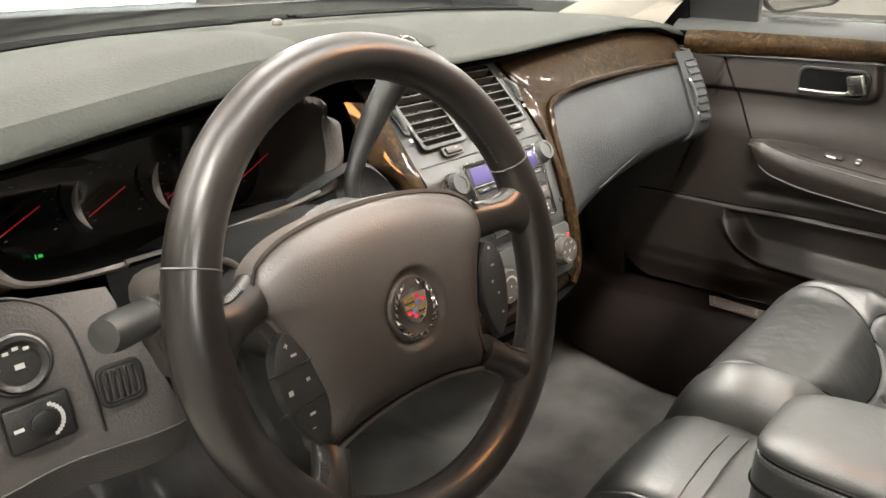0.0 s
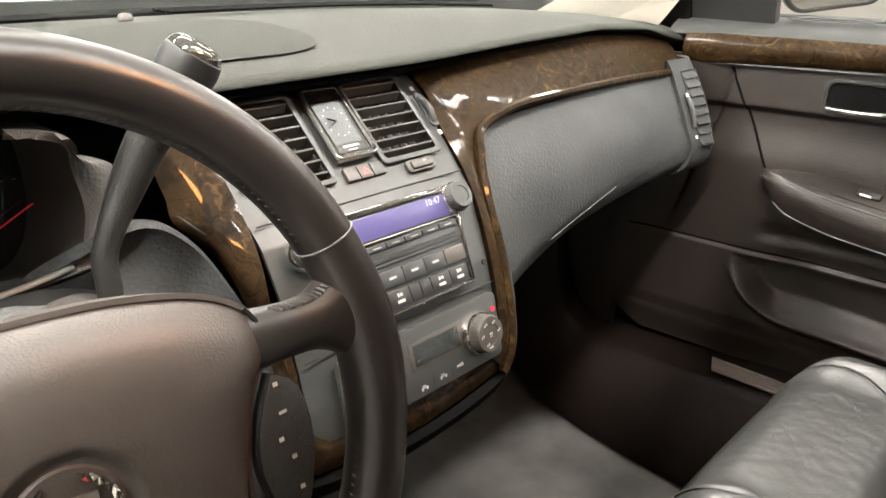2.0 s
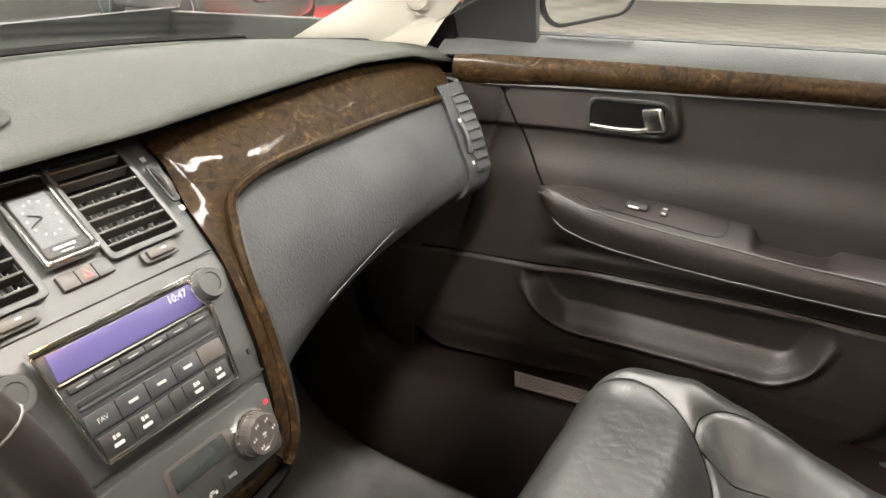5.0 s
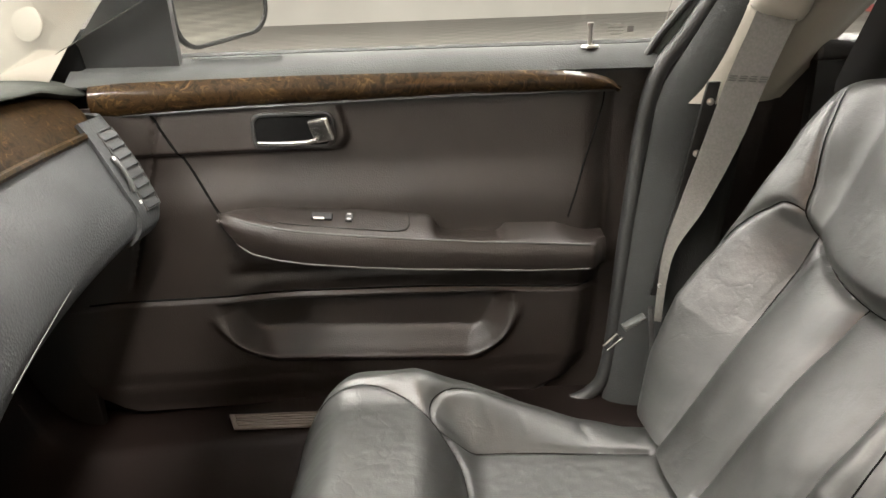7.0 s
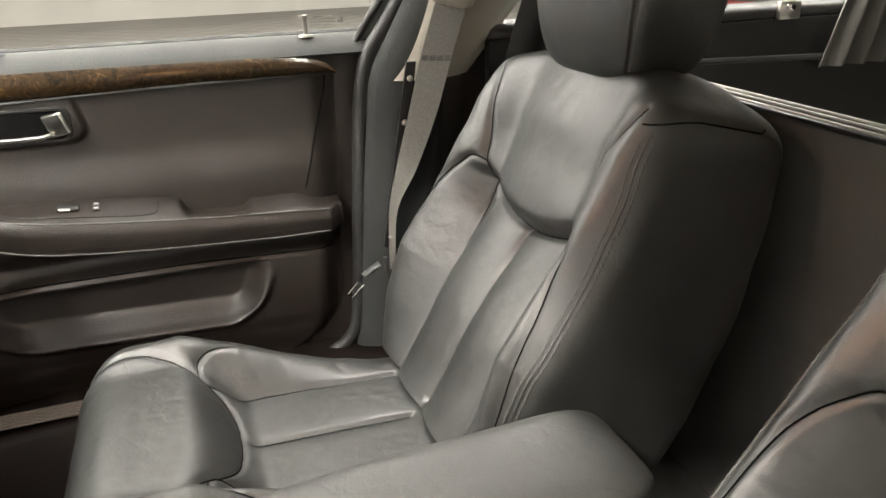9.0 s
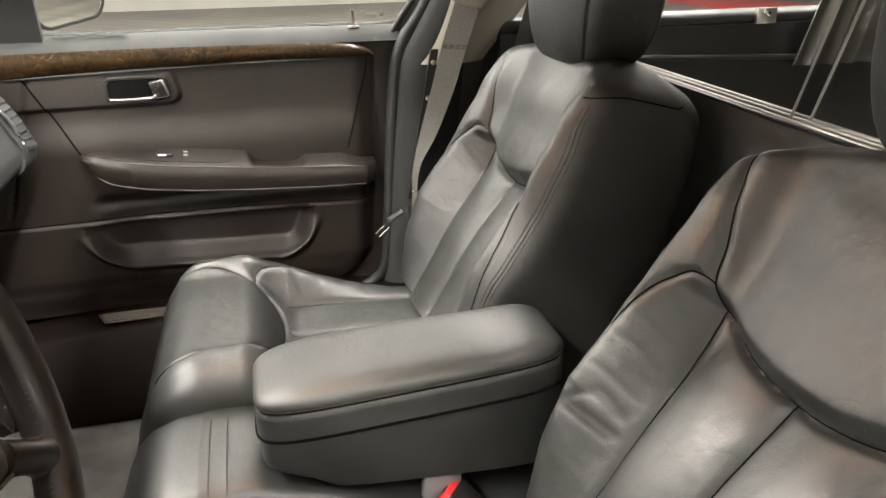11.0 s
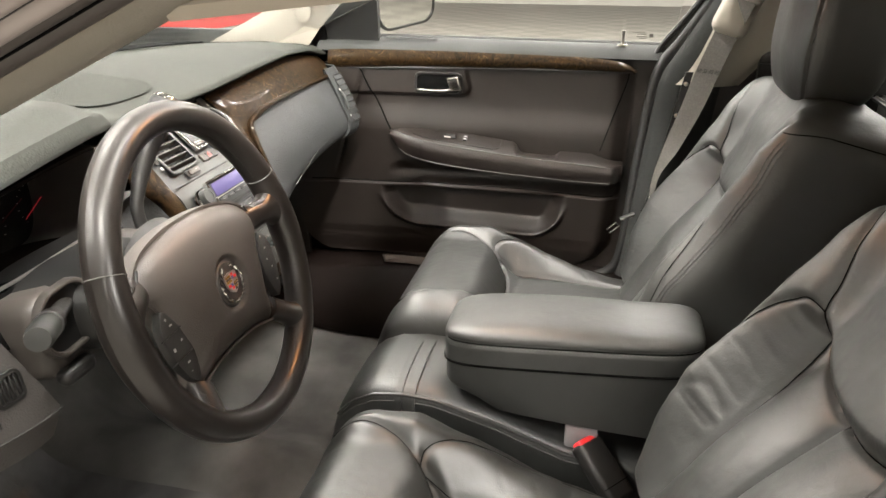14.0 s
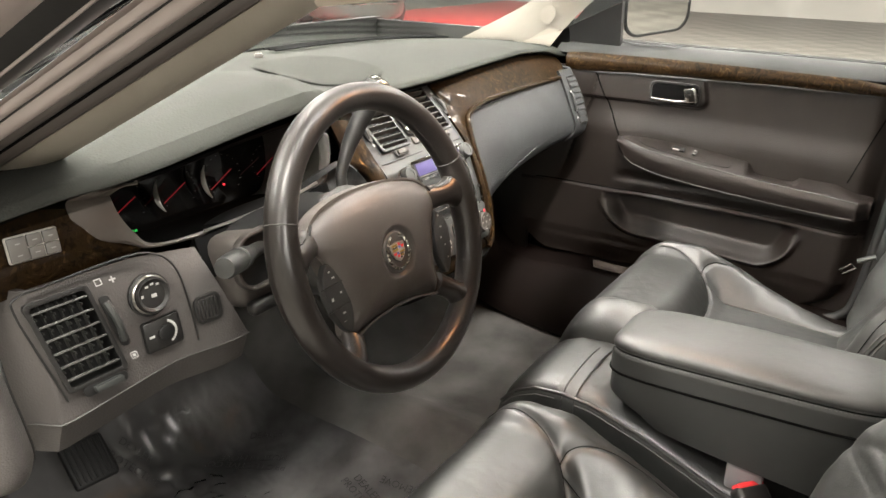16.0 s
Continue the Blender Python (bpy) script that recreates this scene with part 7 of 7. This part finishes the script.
SPINE_P = [(0.0, -0.455, 0.530), (0.10, -0.511, 0.613), (0.20, -0.567, 0.696), (0.305, -0.626, 0.783), (0.40, -0.668, 0.868), (0.50, -0.700, 0.963), (0.54, -0.711, 1.001)]
SPINE_D = [(0.0, -0.475, 0.522), (0.10, -0.535, 0.602), (0.20, -0.596, 0.684), (0.305, -0.660, 0.770), (0.40, -0.708, 0.852), (0.50, -0.748, 0.944), (0.54, -0.762, 0.982)]
front_seat("front_seat", "black leather passenger seat with pleated back and headrest", 0.386, SPINE_P, 0.530, 3, False, 0.0, 0.005, 0.0, (-0.745, 0.985, 4))
front_seat("front_seat", "worn creased black leather driver's seat with headrest", -0.305, SPINE_D, 0.522, 8, True, 0.003, 0.024, -0.044, (-0.835, 0.968, 4))


# ---------------------------------------------------------------- centre console between the seats
def console_top(y):
    return lerp(((-0.56, 0.455), (-0.365, 0.482), (-0.25, 0.525), (-0.15, 0.553), (-0.10, 0.556), (-0.05, 0.550), (-0.01, 0.530), (0.015, 0.502), (0.028, 0.470), (0.035, 0.425)), y)


def console():
    t = thing("centre_seat_console", "black leather centre seat section with a strap across its front", "console", (0.075, -0.2, 0.30))

    def body(u, v):
        q = v
        y = 0.035 - 0.60 * q
        a = 2 * math.pi * u
        c, s = math.cos(a), math.sin(a)
        x = 0.075 + 0.110 * math.copysign(abs(c) ** 0.28, c) * (0.95 + 0.05 * step(0, 0.10, q))
        top, lo = console_top(y), 0.36
        z = (top + lo) / 2 + (top - lo) / 2 * math.copysign(abs(s) ** 0.28, s)
        if s > 0:
            z += 0.006 * math.cos(math.pi * min(1, abs(x - 0.075) / 0.11) / 2)
        return (x, y, z)

    part("body", cap(sheet(body, 60, 50, True)), LEATHER, t, "", 60)
    for q0, w in ((-0.092, 0.012), (-0.110, 0.020)):
        pts = [(-0.0385, q0 + 0.000, 0.47), (-0.0385, q0, 0.530), (-0.028, q0, 0.549), (0.0, q0, 0.560), (0.075, q0, 0.5665), (0.15, q0, 0.556), (0.178, q0, 0.549), (0.1885, q0, 0.530)]
        part("strap", thick(sheet(lambda u, v: curve(pts, v) + Vector((0, w * (u - 0.5), 0)), 3, 30), 0.003), LEATHER, t, "flat leather strap")
    edge = [(-0.0345, y, console_top(y) - 0.0095) for y in np.linspace(0.015, -0.40, 40)]
    part("piping", tube(edge, 0.003, 8), LEATHER, t, "leather piping")
    part("piping", tube([(-0.0355, y, z - 0.012) for _, y, z in edge], 0.0012, 6), THREAD, t)
    # flat black plate painted as the shade of the arch under the front
    part("cavity_shade", plate([(0.14, -0.04), (-0.012, -0.04), (-0.010, 0.03), (0.005, 0.065), (0.03, 0.082), (0.07, 0.088), (0.14, 0.080)], 0.004, axes((-0.0375, 0.0, 0.405), (0, 1, 0), (0, 0, 1)) @ pose(0, 0, 0, 0, 180, 0) @ Matrix.Translation((0, 0, 0))), BLACK, t, "black plate painted as the shade of the recess")

    a = thing("armrest_box", "black leather folding centre armrest with stitched lid", "armrest", (0.04, -0.35, 0.53))

    def shell(z_lo, z_hi, grow, und):
        def fn(u, v):
            g = 2 * math.pi * u
            c, s = math.cos(g), math.sin(g)
            y = -0.362 + 0.1965 * math.copysign(abs(s) ** 0.38, s)
            hw = 0.076 + grow
            x = 0.038 + hw * math.copysign(abs(c) ** 0.34, c)
            lo = z_lo(y)
            z = lo + (z_hi(y) - lo) * v
            ins = und * (1 - step(0.0, 0.42, v)) ** 1.5
            y -= ins * 0.045 * step(-0.35, -0.165, y)
            x = 0.038 + (x - 0.038) * (1 - 0.04 * (1 - v) * und)
            return (x, y, z)
        return fn

    seam_z = lambda y: lerp(((-0.60, 0.642), (-0.40, 0.630), (-0.17, 0.617)), y)
    low_z = lambda y: lerp(((-0.60, 0.515), (-0.22, 0.540), (-0.165, 0.556)), y)
    part("box", cap(sheet(shell(low_z, lambda y: seam_z(y) - 0.002, 0, 1.0), 72, 16, True)), LEATHER, a, "", 60)

    def lid(u, v):
        g = 2 * math.pi * u
        c, s = math.cos(g), math.sin(g)
        if v < 0.35:
            k, z = 1.0, v / 0.35 * 0.042
        else:
            w = (v - 0.35) / 0.65
            k, z = math.cos(w * math.pi / 2) ** 0.45 if w < 1 else 0.0, 0.042 + 0.024 * math.sin(w * math.pi / 2) ** 0.9
        groove = 0.0035 * math.exp(-((v - 0.30) / 0.03) ** 2)
        y = -0.362 + (0.1985 - groove) * k * math.copysign(abs(s) ** 0.38, s)
        x = 0.038 + (0.078 - groove) * k * math.copysign(abs(c) ** 0.34, c)
        dip = 0.006 * math.exp(-((y + 0.47) / 0.06) ** 2) * step(0.4, 0.7, v)
        return (x, y, seam_z(y) + z - dip)

    ld = part("lid", sheet(lid, 84, 40, True), LEATHER, a, "padded leather lid", 70)
    part("seam", tube([Vector(lid(k / 120, 0.30)) for k in range(120)], 0.0012, 6, True), SLOT, ld)
    part("lid_gap", tube([Vector(lid(k / 120, 0.0)) + Vector((0, 0, -0.001)) for k in range(120)], 0.0022, 6, True), SLOT, a)
    for dv in (0.275, 0.335):
        stitches([Vector(lid(k / 120, dv)) for k in range(121)], THREAD, ld, gap=0.006, r=0.0007)
    # buckle
    b = thing("belt_buckle", "black belt buckle with a bright red release button", "belt buckle", (-0.055, -0.43, 0.43))
    bm_ = axes((-0.054, -0.428, 0.466), (0.75, -0.62, 0.0), (0.42, 0.58, 0.58))
    part("housing", rbox(0.052, 0.104, 0.030, 0.009, 3, bm_), PLASTIC, b)
    part("button", rbox(0.043, 0.016, 0.022, 0.004, 3, bm_ @ pose(0, 0.048, 0.002)), RED_BTN, b, "red release button")
    part("seam", rbox(0.050, 0.0015, 0.0315, 0.0005, 1, bm_ @ pose(0, -0.026, 0)), SLOT, b)
    part("sleeve", rbox(0.018, 0.052, 0.066, 0.005, 2, pose(-0.018, -0.390, 0.508, 0, -10, 0)), SLEEVE, b, "pale grey fabric sleeve")
    part("tongue_slot", rbox(0.022, 0.003, 0.006, 0.001, 1, bm_ @ pose(0, 0.0558, 0.0)), BLACK, b)


console()


# ---------------------------------------------------------------- partition and rear compartment
def rear_compartment():
    p = thing("partition", "black partition with a chrome sliding track behind the seats", "partition", (0, -0.95, 0.3))
    part("lower_panel", thick(sheet(lambda u, v: (-0.72 + 1.44 * u, -0.905 - 0.045 * u, 0.27 + 0.655 * v), 6, 6), 0.02), PANEL, p)
    for dy, z in ((0.0, 0.932), (0.014, 0.930), (-0.014, 0.933)):
        part("track_rail", tube([(-0.70, -0.905 + dy, z), (0.70, -0.955 + dy, z)], 0.0032, 8), SATIN, p, "satin metal sliding track")
    part("track_bed", rbox(1.40, 0.05, 0.006, 0.001, 1, pose(0, -0.932, 0.9275, 0, 0, -2)), BLACK, p)
    for x0, x1, dy, lean in ((-0.55, 0.089, 0.006, -0.21), (-0.55, 0.066, -0.010, -0.21)):
        g = thing("acrylic_pane", "clear acrylic sliding pane standing in the partition track", "pane", ((x0 + x1) / 2, -0.92 + dy, 0.935), "sliding panes")
        sh = part("sheet", thick(sheet(lambda u, v: (x0 + (x1 - x0) * u + lean * v * 0.6, -0.925 + dy - 0.03 * ((x0 + (x1 - x0) * u)), 0.924 + 0.36 * v), 3, 3), 0.004), PLEXI, g)
        sh.visible_shadow = False
        part("edge", tube([(x1, -0.925 + dy - 0.03 * x1, 0.924), (x1 + lean * 0.6, -0.925 + dy - 0.03 * x1, 1.284)], 0.0022, 6), SATIN, g, "bright polished edge")
    s = thing("rear_side_panel", "black rear side panel below the quarter window", "side panel", (0.72, -1.5, 0.3), kind="structure")
    part("panel", thick(sheet(lambda u, v: (0.715 - 0.01 * v, -0.70 - 1.6 * u, 0.27 + 0.72 * v), 6, 6), 0.02), BLACK, s)
    part("ledge", rbox(0.09, 1.5, 0.03, 0.010, 3, pose(0.755, -1.45, 1.0)), PLASTIC, s, "dark window ledge")
    part("rail", tube([(0.70, -0.98, 0.93), (0.70, -1.5, 0.91)], 0.006, 8), BLACK, s)
    k = thing("window_latch", "small chrome latch on the rear window ledge", "latch", (0.72, -1.316, 1.01))
    part("bracket", rbox(0.012, 0.050, 0.034, 0.003, 2, pose(0.704, -1.316, 1.006)), SATIN, k)
    part("lever", rbox(0.010, 0.020, 0.012, 0.004, 2, pose(0.695, -1.312, 1.012, 20)), CHROME, k)
    w = part("window_3", thick(sheet(lambda u, v: (0.80 - 0.17 * v ** 1.4, -0.70 - 1.5 * u, 1.0 + 0.35 * v), 4, 8), 0.004), GLASS)
    w.visible_shadow = False
    tagged(w, "clear rear side window", "window", kind="structure")
    c = thing("window_curtain", "grey pleated curtain tied back by the rear window", "curtain", (0.66, -1.55, 1.0))

    def cur(u, v):
        y = -1.385 - 0.35 * u - 0.12 * v * (1 - u)
        return (0.675 + 0.012 * math.sin(u * 40) - 0.02 * v, y, 0.897 + 0.40 * v)

    part("cloth", thick(sheet(cur, 60, 10), 0.002), CURTAIN, c)
    part("wall_rear", rbox(1.5, 0.03, 1.05, 0, m=pose(0, -2.32, 0.80)), PLASTIC)
    tagged(bpy.data.objects["wall_rear"], "dark rear wall of the car's cabin", "wall", kind="structure")
    bpil = thing("rear_pillar", "dark trimmed pillar behind the passenger seat", "pillar trim", (0.68, -0.85, 1.0), kind="structure")
    part("cover", thick(sheet(lambda u, v: (0.715 - 0.13 * v ** 1.3 - 0.02 * math.sin(math.pi * u), -0.715 - 0.08 * u - 0.10 * v, 0.90 + 0.46 * v), 10, 12), 0.01), BLACK, bpil)


rear_compartment()


# ---------------------------------------------------------------- driver's footwell
def footwell():
    m = thing("floor_mat_cover", "crumpled clear plastic floor protection film with dark lettering", "floor cover", (-0.36, 0.3, 0.275))

    def film(u, v):
        x = -0.60 + 0.50 * u
        y = 0.02 + 0.66 * v
        z = 0.278 + 0.62 * step(0.50, 0.95, y) + 0.10 * math.exp(-(x / 0.13) ** 2) * step(-0.2, 0.25, y)
        crush = 0.18 + 0.82 * math.exp(-((x + 0.37 - 0.15 * (0.55 - y)) / 0.07) ** 2)
        z += 0.009 * noise.noise((x * 9, y * 7, 4.0)) + crush * (0.016 * abs(noise.noise((x * 34 + y * 10, y * 30, 7.0))) + 0.003 * abs(noise.noise((x * 70 - y * 40, y * 60, 2.0))))
        return (x, y, z + 0.004)

    part("film", thick(sheet(film, 130, 160), 0.0006), FILM, m, "", 60)
    spots = [("DEALER", -0.386, 0.590, -70), ("PROTECTIVE", -0.408, 0.575, -72), ("DEALER", -0.178, 0.205, -108), ("PROTECTIVE", -0.202, 0.200, -108),
             ("MUST REMOVE", -0.140, 0.125, 97), ("PROTECTIVE COVER", -0.255, 0.466, 118), ("MUST REMOVE", -0.225, 0.452, 118), ("DEALER", -0.17, 0.47, -60)]
    for word, x, y, rot in spots:
        u, v = (x + 0.60) / 0.50, (y - 0.02) / 0.66
        along = Vector((math.cos(radians(rot)), math.sin(radians(rot)), 0))
        n = (Vector(film(u + 0.06, v)) - Vector(film(u - 0.06, v))).cross(Vector(film(u, v + 0.06)) - Vector(film(u, v - 0.06))).normalized()
        along = (along - n * along.dot(n)).normalized()
        fm = axes(Vector(film(u, v)) + n * 0.007, along, n.cross(along))
        part("lettering", text_mesh(word, 0.021, fm), INK, m, "black printed words")
    b = thing("brake_pedal", "ribbed black rubber parking brake pedal on a metal arm", "pedal", (-0.52, 0.55, 0.40))
    pm = pose(-0.517, 0.50, 0.450, 40, 0, -8)
    pd = part("pad", rbox(0.070, 0.075, 0.016, 0.006, 3, pm), RUBBER, b)
    for k in range(7):
        part("rib", rbox(0.004, 0.066, 0.004, 0.0012, 1, pm @ pose(-0.027 + 0.009 * k, 0, 0.009)), RUBBER, pd)
    part("arm", tube([(-0.522, 0.53, 0.455), (-0.535, 0.60, 0.53), (-0.535, 0.66, 0.65)], 0.010, 8, steps=10), SATIN, b)


footwell()
